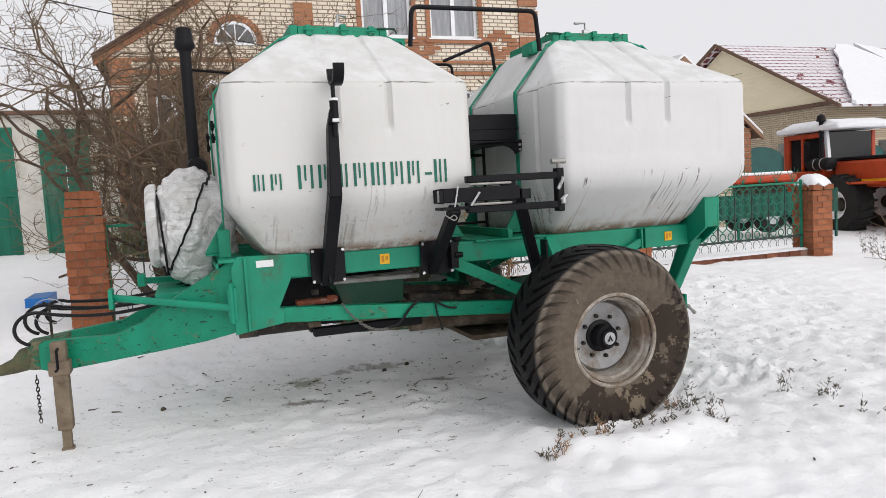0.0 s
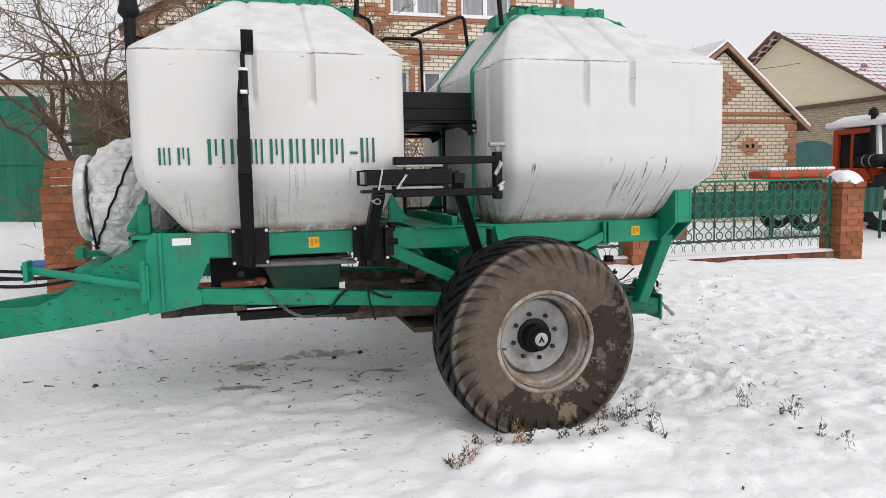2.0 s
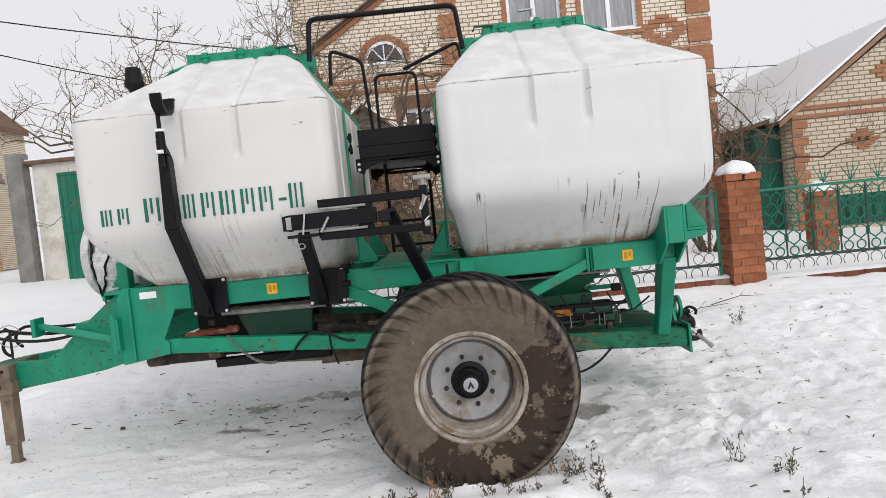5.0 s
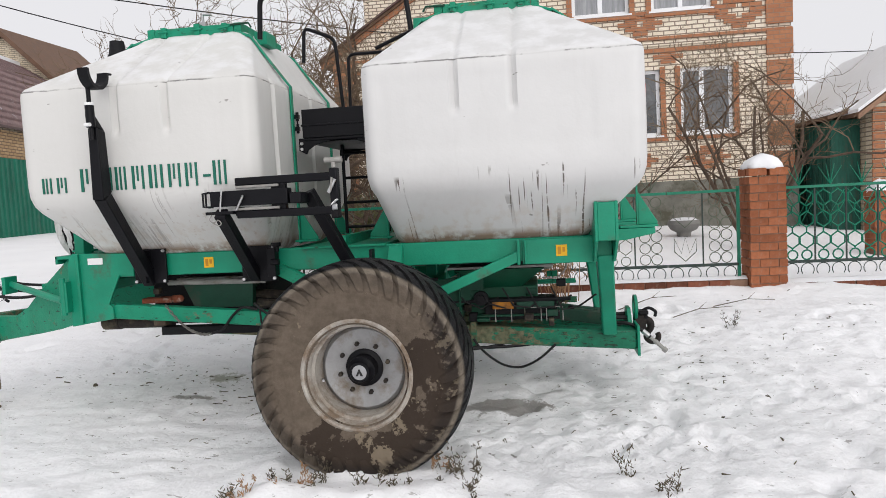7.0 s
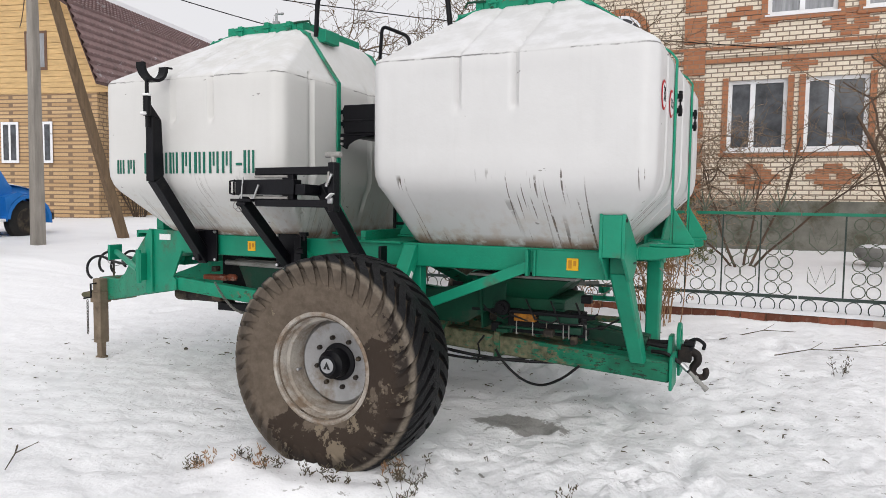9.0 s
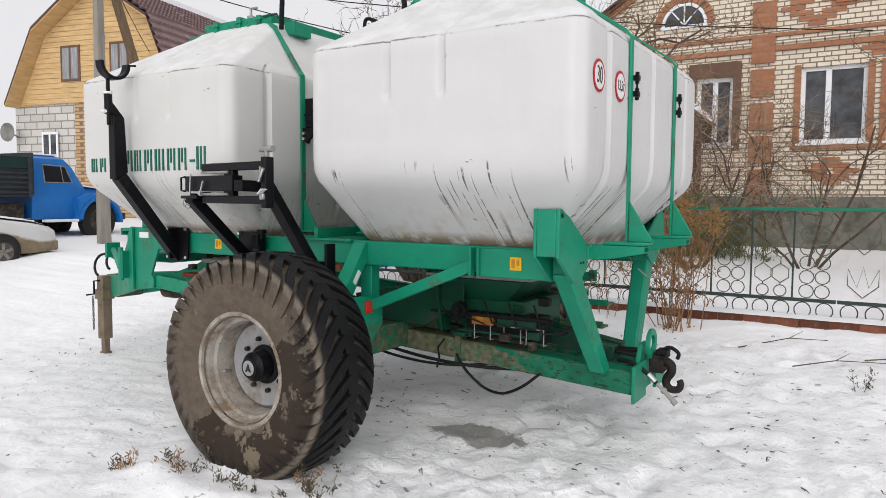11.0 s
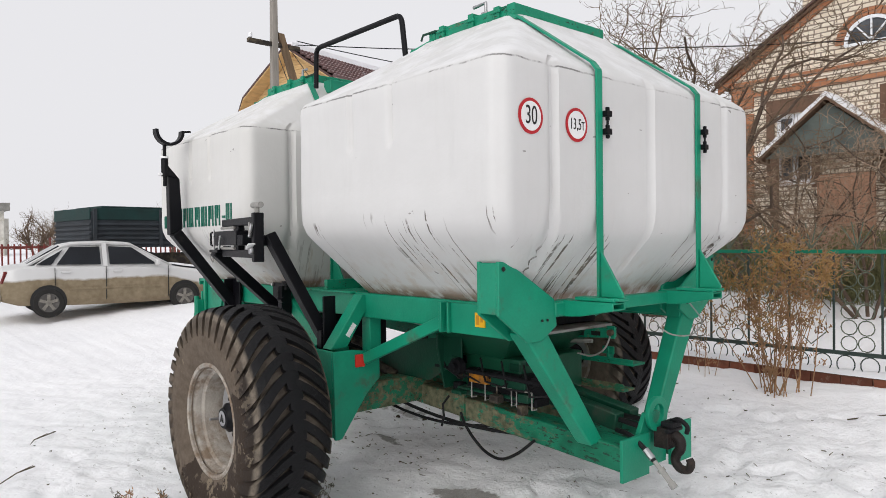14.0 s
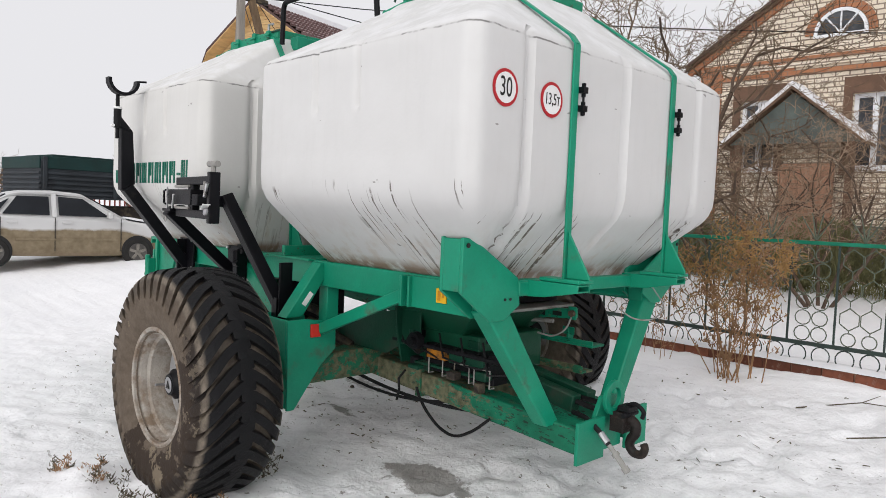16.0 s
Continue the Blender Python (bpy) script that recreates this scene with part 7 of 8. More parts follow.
def pillar(x, z0, n, snow, seed, py=None, shrink=1.0):
    p = thing("fence_pillar", "square brick fence pillar" + (" capped with snow" if snow else " with a crumbling top"), "pillar", (x, FY, z0), "fence pillars")
    part("core", Build().box(x - 0.238, x + 0.238, FY - 0.238, FY + 0.238, z0 - 0.3, z0 + 0.099 * n - 0.006), MORTAR, p, smooth=0)
    for k in range(n):
        z = z0 + 0.049 + 0.099 * k
        o, i = 0.192, 0.125
        if k % 2:
            spots = [(-i, -o, 0), (i, -o, 0), (-i, o, 0), (i, o, 0), (-o, 0, 90), (o, 0, 90)]
        else:
            spots = [(-o, -i, 90), (-o, i, 90), (o, -i, 90), (o, i, 90), (0, -o, 0), (0, o, 0)]
        for dx, dy, t in spots:
            brick(p, x + dx, FY + dy, z, t)
    top = z0 + 0.099 * n
    if snow:
        for dx, dy, t in ((-0.14, -0.215, 0), (0.14, -0.215, 0), (-0.14, 0.215, 0), (0.14, 0.215, 0), (-0.215, 0, 90), (0.215, 0, 90)):
            brick(p, x + dx, FY + dy, top + 0.05, t)
        snow_lump(x, FY, top + 0.10, 0.27, 0.27, 0.17, seed, p)
    else:
        for k in range(3):
            for dx in (-0.12, 0.13):
                brick(p, x + dx * (1 - 0.15 * k), FY - 0.05, top + 0.05 + 0.099 * k, rng.uniform(-12, 12), 3)
    if py is not None:
        p.matrix_basis = pose(x, py, z0) @ Matrix.Diagonal((shrink, shrink, 1, 1))
    return p


def fence_panel(x0, x1, fans, hexed, posts):
    f = thing("fence_panel", "green wrought-iron fence panel with " + ("wire hexagons" if hexed else "wire rings and hexagons"), "fence", ((x0 + x1) / 2, FY, 0.5), "street fence panels")
    for z, m in ((1.55, FENCEGREEN), (0.645, FENCEDARK)):
        part("rail", Build().box(x0, x1, FY - 0.018, FY + 0.018, z - 0.017, z + 0.017), m, f, "green top rail" if z > 1 else "", 0.003)
    for x in posts:
        part("post", Build().box(x - 0.018, x + 0.018, FY - 0.018, FY + 0.018, 0.40, 1.60), FENCEGREEN, f, bevel=0.003)
    n = round((x1 - x0) / (0.34 if hexed else 0.39))
    w = (x1 - x0) / n
    W, wire = (0.0095, FENCEGREEN) if x0 > 3.9 else (0.0052, FANWIRE)
    last = n - 1 if fans else n + 1
    for k in range(n):
        a = x0 + w * k
        if k:
            part("bar", Build().box(a - 0.008, a + 0.008, FY - 0.008, FY + 0.008, 0.663, 1.532), FENCEDARK, f, smooth=0)
        if hexed or ((last - k) % 2 == 1 and (last - k) % 6 != 3):
            for c in (-0.082, 0.082):
                xc, h = a + w / 2 + c, 0.076
                part("ring", Build().tube([(xc + 0.058 * math.cos(radians(q)), FY, 0.725 + 0.058 * math.sin(radians(q))) for q in range(0, 361, 30)], W, 4), wire, f, smooth=60)
                for base in (0.775, 1.03, 1.285):
                    top = base + (0.255 if base < 1.2 else 0.245)
                    part("hexagon", Build().tube([(xc, FY, base), (xc, FY, base + 0.03), (xc - h, FY, base + 0.085), (xc - h, FY, base + 0.17), (xc, FY, base + 0.225), (xc, FY, top)], W, 4)
                         .tube([(xc, FY, base + 0.03), (xc + h, FY, base + 0.085), (xc + h, FY, base + 0.17), (xc, FY, base + 0.225)], W, 4), wire, f, smooth=60)
        elif (last - k) % 2 == 1:
            xc = a + w / 2
            for z in (0.70, 1.12):
                part("bud", Build().tube([(xc, FY, z), (xc - 0.13, FY, z + 0.12), (xc - 0.13, FY, z + 0.28), (xc - 0.05, FY, z + 0.10), (xc, FY, z + 0.30), (xc + 0.05, FY, z + 0.10), (xc + 0.13, FY, z + 0.28), (xc + 0.13, FY, z + 0.12), (xc, FY, z)], W, 4), wire, f, smooth=0)
        else:
            for row in range(6):
                for c in (-0.070, 0.070):
                    zc = 0.735 + row * 0.142
                    part("ring", Build().tube([(a + w / 2 + c + 0.066 * math.cos(radians(q)), FY, zc + 0.066 * math.sin(radians(q))) for q in range(0, 361, 30)], W, 4), wire, f, smooth=60)
        for c in (0.25, 0.75):
            part("scroll", Build().tube([(a + w * c + 0.075 * math.cos(radians(q)), FY, 0.545 + 0.08 * math.sin(radians(q))) for q in range(-40, 221, 26)], 0.0055, 4), FENCEDARK, f, smooth=60)
        if fans:
            for q in (-32, -11, 11, 32):
                part("fan_spike", Build().tube([(a + w / 2, FY, 1.57), (a + w / 2 + 0.25 * math.sin(radians(q)), FY, 1.57 + 0.25 * math.cos(radians(q)))], 0.008, 4, 0.004), FENCEGREEN if x0 > 3.9 else FANWIRE, f, smooth=0)
            for z in ((1.50, 1.36) if x0 > 3.9 else ()):
                part("chevron", Build().tube([(a + 0.02, FY, z), (a + w / 2, FY, z - 0.28), (a + w - 0.02, FY, z)], 0.007, 4), FENCEGREEN if x0 > 3.9 else FANWIRE, f, smooth=0)


for x0, x1, fans, hexed, posts in ((-3.63, -1.29, True, False, (-3.63,)), (-1.28, 2.62, True, False, ()), (2.63, 3.47, False, False, (3.47,)), (4.0, 7.2, True, True, (4.0, 7.2))):
    fence_panel(x0, x1, fans, hexed, posts)
far_fence = thing("yard_fence", "red picket fence at the far side of the street", "fence", (-22, 3, 1), kind="")
for k in range(92):
    y = -7.0 + 0.17 * k
    part("picket", Build().box(-22.02, -21.98, y, y + 0.045, 0.6, 1.75 if k % 9 else 1.95), REDFENCE, far_fence, smooth=0)
for z in (0.85, 1.6):
    part("rail", Build().box(-22.05, -22.021, -7.0, 8.7, z, z + 0.08), REDFENCE, far_fence, smooth=0)
hall = thing("far_hall", "pale low building on the horizon", "building", (-70, 3, 1))
part("wall", Build().box(-78, -70, -6, 9.0, 0, 4.9).box(-80, -76, 2, 10.4, 0, 4.4), PLASTER, hall, smooth=0)
for k in range(7):
    part("window", Build().box(-69.99, -69.9, -4.6 + 1.9 * k, -3.6 + 1.9 * k, 2.4, 3.6), GLASS, hall, "dark window", smooth=0)
part("roof", Build().prism([(-6.4, 4.9), (9.4, 4.9), (9.4, 5.6), (-6.4, 5.2)], "x", -79, -69.5), CONCRETE, hall, smooth=0)
single("red_container", Build().box(-15.6, -14.2, -3.6, -2.1, 0.3, 1.65), REDFENCE, "rust-red metal container on the snow", "container", bevel=0.03)
for k, y in enumerate((-3.0, 1.0)):
    single("far_mast", Build().tube([(-60, y, 0.5), (-60, y, 8.5)], 0.09, 6), POLEWOOD, "thin bare mast on the horizon", "mast", "far masts")


# ---- electricity pole with its strut ----
pole = thing("utility_pole", "grey concrete utility pole with a leaning strut", "utility pole", (-12.0, 5.05, 0.6))
part("mast", Build().solid([(-12.11, 4.93, 0.3), (-11.89, 4.93, 0.3), (-11.89, 5.17, 0.3), (-12.11, 5.17, 0.3)], [(-12.07, 4.98, 8.2), (-11.93, 4.98, 8.2), (-11.93, 5.12, 8.2), (-12.07, 5.12, 8.2)]), POLEWOOD, pole, bevel=0.015)
part("strut", Build().solid([(-12.10, 7.25, 0.4), (-11.90, 7.25, 0.4), (-11.90, 7.46, 0.4), (-12.10, 7.46, 0.4)], [(-12.07, 5.14, 6.9), (-11.93, 5.14, 6.9), (-11.93, 5.30, 6.9), (-12.07, 5.30, 6.9)]), surf("weathered_pole_wood", (0.17, 0.115, 0.07, 1), 0.9, 0, 0.35, 4.0, 0.4, stretch=(3, 3, 0.4)), pole, "leaning brown wooden strut", 0.015)
part("crossarm", Build().box(-12.06, -11.94, 4.35, 5.75, 6.55, 6.65), GRIME, pole, bevel=0.01)
for y in (4.42, 5.68):
    part("insulator", Build().lathe([(0.02, 6.65), (0.05, 6.68), (0.05, 6.76), (0.02, 6.80)], (-12, y, 0), "z", 10), PVC, pole)
for (p, q, s) in (((-12, 5.68, 6.8), (-4.0, 13.2, 5.0), 0.3), ((-12, 5.68, 6.7), (30, 26, 8.0), 2.2), ((-12, 5.0, 6.8), (-24, 13, 8.0), 0.5), ((-12, 5.1, 7.0), (-40, 30, 9.0), 1.0)):
    single("overhead_wire", Build().tube(sag(p, q, s, 18), 0.012, 4), HOSE, "thin dark overhead wire strung from the pole", "cable", "overhead wires")

# ---- vehicles ----
def tyre_wheel(host, x, y, z, r, w, rim_m, name="wheel", axis="x"):
    h = w / 2
    t = part(name, Build().lathe([(r * 0.62, -h), (r * 0.9, -h), (r, -h * 0.7), (r, h * 0.7), (r * 0.9, h), (r * 0.62, h), (r * 0.62, -h)], (x, y, z), axis, 28, False), TYRE, host, "black tyre", smooth=40)
    part("rim", Build().lathe([(0.02, h * 0.95), (r * 0.12, h * 0.95), (r * 0.18, h * 0.80), (r * 0.52, h * 0.85), (r * 0.64, h * 1.03), (r * 0.63, -h * 0.95), (0.02, -h * 0.9)], (x, y, z), axis, 24), rim_m, t, "steel rim", smooth=40)
    return t


SPOKE = surf("dusty_spoke", (0.22, 0.205, 0.18, 1), 0.6, 0.0, 0.3, 14.0, 0.2)
CARRIM = surf("dusty_alloy", (0.09, 0.085, 0.08, 1), 0.6, 0.0, 0.4, 14.0, 0.3)
CAR = pose(-11.56, 1.04, 0.336, 0, 0, -5.85)


def saloon():
    """A four-door saloon, its length along y (front towards +y), built at the origin and then set down."""
    car = thing("car", "dusty silver four-door saloon car parked on the snow", "car")
    shape = [  # along y: height of sill, belt, half width
        (-2.03, 0.42, 0.80, 0.66), (-1.95, 0.32, 0.93, 0.74), (-1.7, 0.24, 0.97, 0.80), (-1.2, 0.22, 0.97, 0.83), (-0.4, 0.20, 0.95, 0.84), (0.4, 0.20, 0.93, 0.84), (0.95, 0.21, 0.92, 0.84),
        (1.3, 0.22, 0.86, 0.82), (1.8, 0.23, 0.79, 0.80), (2.10, 0.25, 0.72, 0.76), (2.24, 0.30, 0.64, 0.66)]
    rings = []
    for y, z0, z1, w in shape:
        m = z0 + (z1 - z0) * 0.55
        rings.append([(-w * 0.93, y, z0), (-w, y, z0 + 0.12), (-w * 1.0, y, m), (-w * 0.97, y, z1 - 0.05), (-w * 0.90, y, z1), (0, y, z1 + 0.035), (w * 0.90, y, z1), (w * 0.97, y, z1 - 0.05), (w, y, m), (w, y, z0 + 0.12), (w * 0.93, y, z0), (0, y, z0 - 0.02)])
    part("body", Build().loft(rings), CARPAINT, car, "silver body", smooth=40)
    cab = [(-1.62, 0.97, 0.70), (-0.95, 1.36, 0.58), (-0.75, 1.40, 0.58), (-0.2, 1.42, 0.59), (0.25, 1.39, 0.58), (1.05, 0.93, 0.70)]
    roof = []
    for y, z, w in cab:
        roof.append([(-w, y, z - 0.02), (-w * 0.9, y, z), (0, y, z + 0.02), (w * 0.9, y, z), (w, y, z - 0.02), (w * 0.98, y, z - 0.06), (0, y, z - 0.05), (-w * 0.98, y, z - 0.06)])
    part("roof", Build().loft(roof), CARPAINT, car, "silver roof", smooth=50)
    for s in (-1, 1):
        def side(poly, m, nm, lb=""):
            def at(y, z):
                t = min(1, max(0, (z - 0.93) / 0.45))
                return s * (0.785 - 0.19 * t)
            part(nm, Build().solid([(at(y, z), y, z) for y, z in poly], [(at(y, z) - s * 0.03, y, z) for y, z in poly]), m, car, lb, smooth=0)
        side([(-1.42, 0.99), (-1.17, 0.985), (-0.96, 1.27)], CARGLASS, "quarter_window", "dark quarter window")
        side([(-1.08, 0.985), (-0.32, 0.975), (-0.32, 1.32), (-0.84, 1.315)], CARGLASS, "door_window", "dark door window")
        side([(-0.16, 0.975), (0.72, 0.96), (0.26, 1.30), (-0.16, 1.325)], CARGLASS, "door_window", "dark door window")
        side([(-0.28, 0.94), (-0.20, 0.94), (-0.20, 1.38), (-0.28, 1.38)], CARPAINT, "pillar")
        for y in (-1.12, -0.24, 0.92):
            part("door_gap", Build().box(min(s * 0.838, s * 0.852), max(s * 0.838, s * 0.852), y - 0.006, y + 0.006, 0.30, 0.93), INK, car)
        for y in (-1.02, -0.12):
            part("door_handle", Build().box(min(s * 0.84, s * 0.865), max(s * 0.84, s * 0.865), y, y + 0.17, 0.82, 0.86), CARPAINT, car, bevel=0.008)
        part("mirror", Build().box(min(s * 0.80, s * 0.98), max(s * 0.80, s * 0.98), 0.66, 0.76, 0.93, 1.06), CARPAINT, car, bevel=0.03)
        part("headlight", Build().solid([(s * 0.44, 2.25, 0.52), (s * 0.70, 2.19, 0.53), (s * 0.79, 1.98, 0.68), (s * 0.50, 2.22, 0.66)], [(s * 0.44, 2.15, 0.52), (s * 0.66, 2.08, 0.53), (s * 0.72, 1.88, 0.68), (s * 0.50, 2.10, 0.66)]), PVC, car, "clear headlight", 0.01)
        part("tail_light", Build().solid([(s * 0.50, -2.05, 0.66), (s * 0.755, -1.97, 0.66), (s * 0.765, -1.92, 0.88), (s * 0.50, -2.02, 0.88)], [(s * 0.50, -1.98, 0.66), (s * 0.70, -1.90, 0.66), (s * 0.72, -1.84, 0.88), (s * 0.50, -1.95, 0.88)]), surf("dull_red_glass", (0.14, 0.012, 0.010, 1), 0.3), car, "dull red tail light", 0.01)
    part("windscreen", Build().solid([(-0.60, 0.98, 0.985), (0.60, 0.98, 0.985), (0.50, 0.36, 1.36), (-0.50, 0.36, 1.36)], [(-0.60, 0.95, 0.965), (0.60, 0.95, 0.965), (0.50, 0.33, 1.34), (-0.50, 0.33, 1.34)]), CARGLASS, car, "snow-streaked windscreen", smooth=0)
    part("rear_window", Build().solid([(-0.58, -1.56, 1.02), (0.58, -1.56, 1.02), (0.50, -1.02, 1.35), (-0.50, -1.02, 1.35)], [(-0.58, -1.53, 1.0), (0.58, -1.53, 1.0), (0.50, -0.99, 1.33), (-0.50, -0.99, 1.33)]), CARGLASS, car, smooth=0)
    part("cabin", Build().solid([(-0.765, -1.55, 0.90), (0.765, -1.55, 0.90), (0.765, 0.98, 0.90), (-0.765, 0.98, 0.90)], [(-0.545, -0.95, 1.345), (0.545, -0.95, 1.345), (0.545, 0.30, 1.345), (-0.545, 0.30, 1.345)]), CARPAINT, car, "silver cabin shell")
    part("bumper", Build().box(-0.70, 0.70, 2.14, 2.28, 0.26, 0.46), CARPAINT, car, bevel=0.04)
    part("rear_bumper", Build().box(-0.72, 0.72, -2.08, -1.97, 0.30, 0.60), CARDIRT, car, bevel=0.05)
    part("snow", Build().loft([[(-0.66, y, z), (-0.3, y, z + h), (0.3, y, z + h), (0.66, y, z)] for y, z, h in ((1.1, 0.935, 0.01), (1.25, 0.905, 0.05), (1.8, 0.83, 0.04), (2.05, 0.76, 0.01))]), SNOWCAP, car, "thin snow on the bonnet", smooth=60)
    for s in (-1, 1):
        for y in (-1.23, 1.24):
            part("wheel_arch", Build().lathe([(0.20, -0.002), (0.305, -0.002), (0.305, 0.004), (0.20, 0.004)], (s * 0.838, y, 0.305), "x", 24), INK, car)
            tyre_wheel(car, s * 0.765, y, 0.28, 0.275, 0.19 if s > 0 else -0.19, CARRIM)
            for k in range(5):
                a = 2 * math.pi * k / 5 + 0.3
                x = s * 0.853
                part("spoke", Build().beam((x, y, 0.28), (x, y + 0.155 * math.cos(a), 0.28 + 0.155 * math.sin(a)), 0.055, 0.02, up=(1, 0, 0)), SPOKE, car, "pale dusty wheel spoke", 0.004)
        part("side_moulding", Build().box(min(s * 0.842, s * 0.856), max(s * 0.842, s * 0.856), -0.88, 0.86, 0.50, 0.54), CARPAINT, car, bevel=0.004)
    car.matrix_basis = CAR
    return car


saloon()


def lorry():
    """Bonneted tipper lorry, front towards +y."""
    g = ground_height(-13.2, 4)
    t = thing("truck", "blue bonneted tipper truck with a dark dropside body", "truck", (-13.2, 3, g))
    z0 = 0.62
    X0, X1 = -14.3, -12.2
    bed = part("cargo_body", Build().box(X0, X0 + 0.07, 0.93, 3.95, z0 + 0.98, z0 + 1.72).box(X1 - 0.07, X1, 0.93, 3.95, z0 + 0.98, z0 + 1.72).box(X0, X1, 0.86, 0.93, z0 + 0.98, z0 + 1.72).box(X0, X1, 3.95, 4.02, z0 + 0.98, z0 + 1.9).box(X0, X1, 0.93, 3.95, z0 + 0.93, z0 + 0.98), BEDGREY, t, "dark ribbed dropside body", 0.01)
    for k in range(5):
        z = z0 + 1.0 + 0.105 * k
        part("side_rib", Build().box(X1 + 0.001, X1 + 0.035, 0.93, 3.95, z, z + 0.05), BEDGREY, bed, bevel=0.01)
        part("end_rib", Build().box(X0, X1, 0.825, 0.859, z, z + 0.05), BEDGREY, bed, bevel=0.01)
    part("upper_board", Build().box(X1 + 0.001, X1 + 0.03, 0.93, 3.95, z0 + 1.54, z0 + 1.80).box(X0, X1, 0.83, 0.859, z0 + 1.54, z0 + 1.80), BEDGREEN, bed, "dark green upper board", 0.01)
    part("load_board", Build().box(X0 + 0.3, X1 - 0.3, 1.2, 3.2, z0 + 1.72, z0 + 1.86), BEDGREEN, bed, bevel=0.02)
    for y in (0.93, 2.4, 3.9):
        part("side_post", Build().box(X1 + 0.002, X1 + 0.06, y - 0.04, y + 0.04, z0 + 0.93, z0 + 1.78), BEDGREY, bed, bevel=0.01)
    part("chassis", Build().box(-13.7, -13.5, 1.05, 6.1, z0 + 0.45, z0 + 0.68).box(-12.95, -12.75, 1.05, 6.1, z0 + 0.45, z0 + 0.68).box(X0 + 0.2, X1 - 0.2, 1.5, 3.9, z0 + 0.2, z0 + 0.78), GRIME, t, "dark chassis and tanks", 0.02)
    cab = part("cab", Build().loft([[(-13.95, y, z0 + a), (-12.45, y, z0 + a), (-12.38, y, z0 + b), (-12.50, y, z0 + c), (-12.9, y, z0 + d), (-13.5, y, z0 + d), (-13.9, y, z0 + c), (-14.02, y, z0 + b)] for y, a, b, c, d in
                                    ((4.10, 0.45, 1.15, 1.75, 1.84), (4.25, 0.42, 1.15, 1.80, 1.90), (4.95, 0.42, 1.15, 1.80, 1.90), (5.15, 0.42, 1.15, 1.62, 1.70), (5.42, 0.42, 1.10, 1.22, 1.26))]), BLUE, t, "bright blue cab", smooth=40)
    part("bonnet", Build().loft([[(-13.72, y, z0 + a), (-12.62, y, z0 + a), (-12.52, y, z0 + b), (-12.72, y, z0 + c), (-13.17, y, z0 + c + 0.06), (-13.62, y, z0 + c), (-13.82, y, z0 + b)] for y, a, b, c in ((5.40, 0.45, 1.0, 1.22), (5.9, 0.45, 0.98, 1.16), (6.25, 0.45, 0.92, 1.08), (6.36, 0.5, 0.85, 0.98))]), BLUE, t, "blue bonnet", smooth=40)
    for s, xs in ((1, -12.40), (-1, -14.0)):
        part("side_window", Build().solid([(xs + s * 0.004, 4.42, z0 + 1.28), (xs + s * 0.004, 5.06, z0 + 1.28), (xs - s * 0.062, 4.94, z0 + 1.62), (xs - s * 0.062, 4.42, z0 + 1.64)], [(xs - s * 0.05, 4.42, z0 + 1.28), (xs - s * 0.05, 5.06, z0 + 1.28), (xs - s * 0.11, 4.94, z0 + 1.62), (xs - s * 0.11, 4.42, z0 + 1.64)]), CARGLASS, cab, "dark side window", smooth=0)
        part("window_frame", Build().tube([(xs + s * 0.006, 4.40, z0 + 1.26), (xs + s * 0.006, 5.09, z0 + 1.26), (xs - s * 0.062, 4.955, z0 + 1.645), (xs - s * 0.062, 4.40, z0 + 1.665), (xs + s * 0.006, 4.40, z0 + 1.26)], 0.014, 6).tube([(xs + s * 0.006, 4.86, z0 + 1.26), (xs - s * 0.060, 4.84, z0 + 1.65)], 0.010, 6), FLANGE, cab, "pale window frame")
        b = Build()
        for a in range(-5, 175, 20):
            b.prism([(5.72 + r * math.cos(radians(q)), z0 + 0.36 + r * math.sin(radians(q))) for r, q in ((0.52, a), (0.60, a), (0.60, a + 20), (0.52, a + 20))], "x", -13.2 + s * 0.80 - 0.20, -13.2 + s * 0.80 + 0.20)
        b.prism([(5.15, z0 + 0.36), (5.25, z0 + 0.75), (5.55, z0 + 0.98), (5.42, z0 + 1.02), (5.10, z0 + 0.9)], "x", -13.2 + s * 0.80 - 0.18, -13.2 + s * 0.80 + 0.18)
        part("wing", b, BLUE, t, "blue front wing", smooth=40)
        part("footboard", Build().box(min(xs, xs + s * 0.2), max(xs, xs + s * 0.2), 4.3, 5.1, z0 + 0.36, z0 + 0.42), SNOWCAP, t, "snow-covered footboard", 0.01)
        tyre_wheel(t, -13.2 + s * 0.80, 5.72, z0 + 0.36, 0.46, 0.24, GRIME)
        tyre_wheel(t, -13.2 + s * 0.80, 2.15, z0 + 0.36, 0.46, 0.34, GRIME)
    part("windscreen", Build().solid([(-13.85, 5.43, z0 + 1.27), (-12.55, 5.43, z0 + 1.27), (-12.65, 5.19, z0 + 1.66), (-13.75, 5.19, z0 + 1.66)], [(-13.85, 5.38, z0 + 1.26), (-12.55, 5.38, z0 + 1.26), (-12.65, 5.14, z0 + 1.66), (-13.75, 5.14, z0 + 1.66)]), CARGLASS, cab, smooth=0)
    part("roof_snow", Build().box(-13.62, -12.78, 4.30, 5.0, z0 + 1.885, z0 + 1.925), SNOWCAP, cab, "snow on the cab roof", 0.03)
    part("bonnet_snow", Build().loft([[(-13.7, y, z0 + c), (-13.2, y, z0 + c + 0.10), (-12.6, y, z0 + c)] for y, c in ((5.45, 1.20), (5.9, 1.15), (6.3, 1.05))]), SNOWCAP, t, "snow on the bonnet", smooth=60)
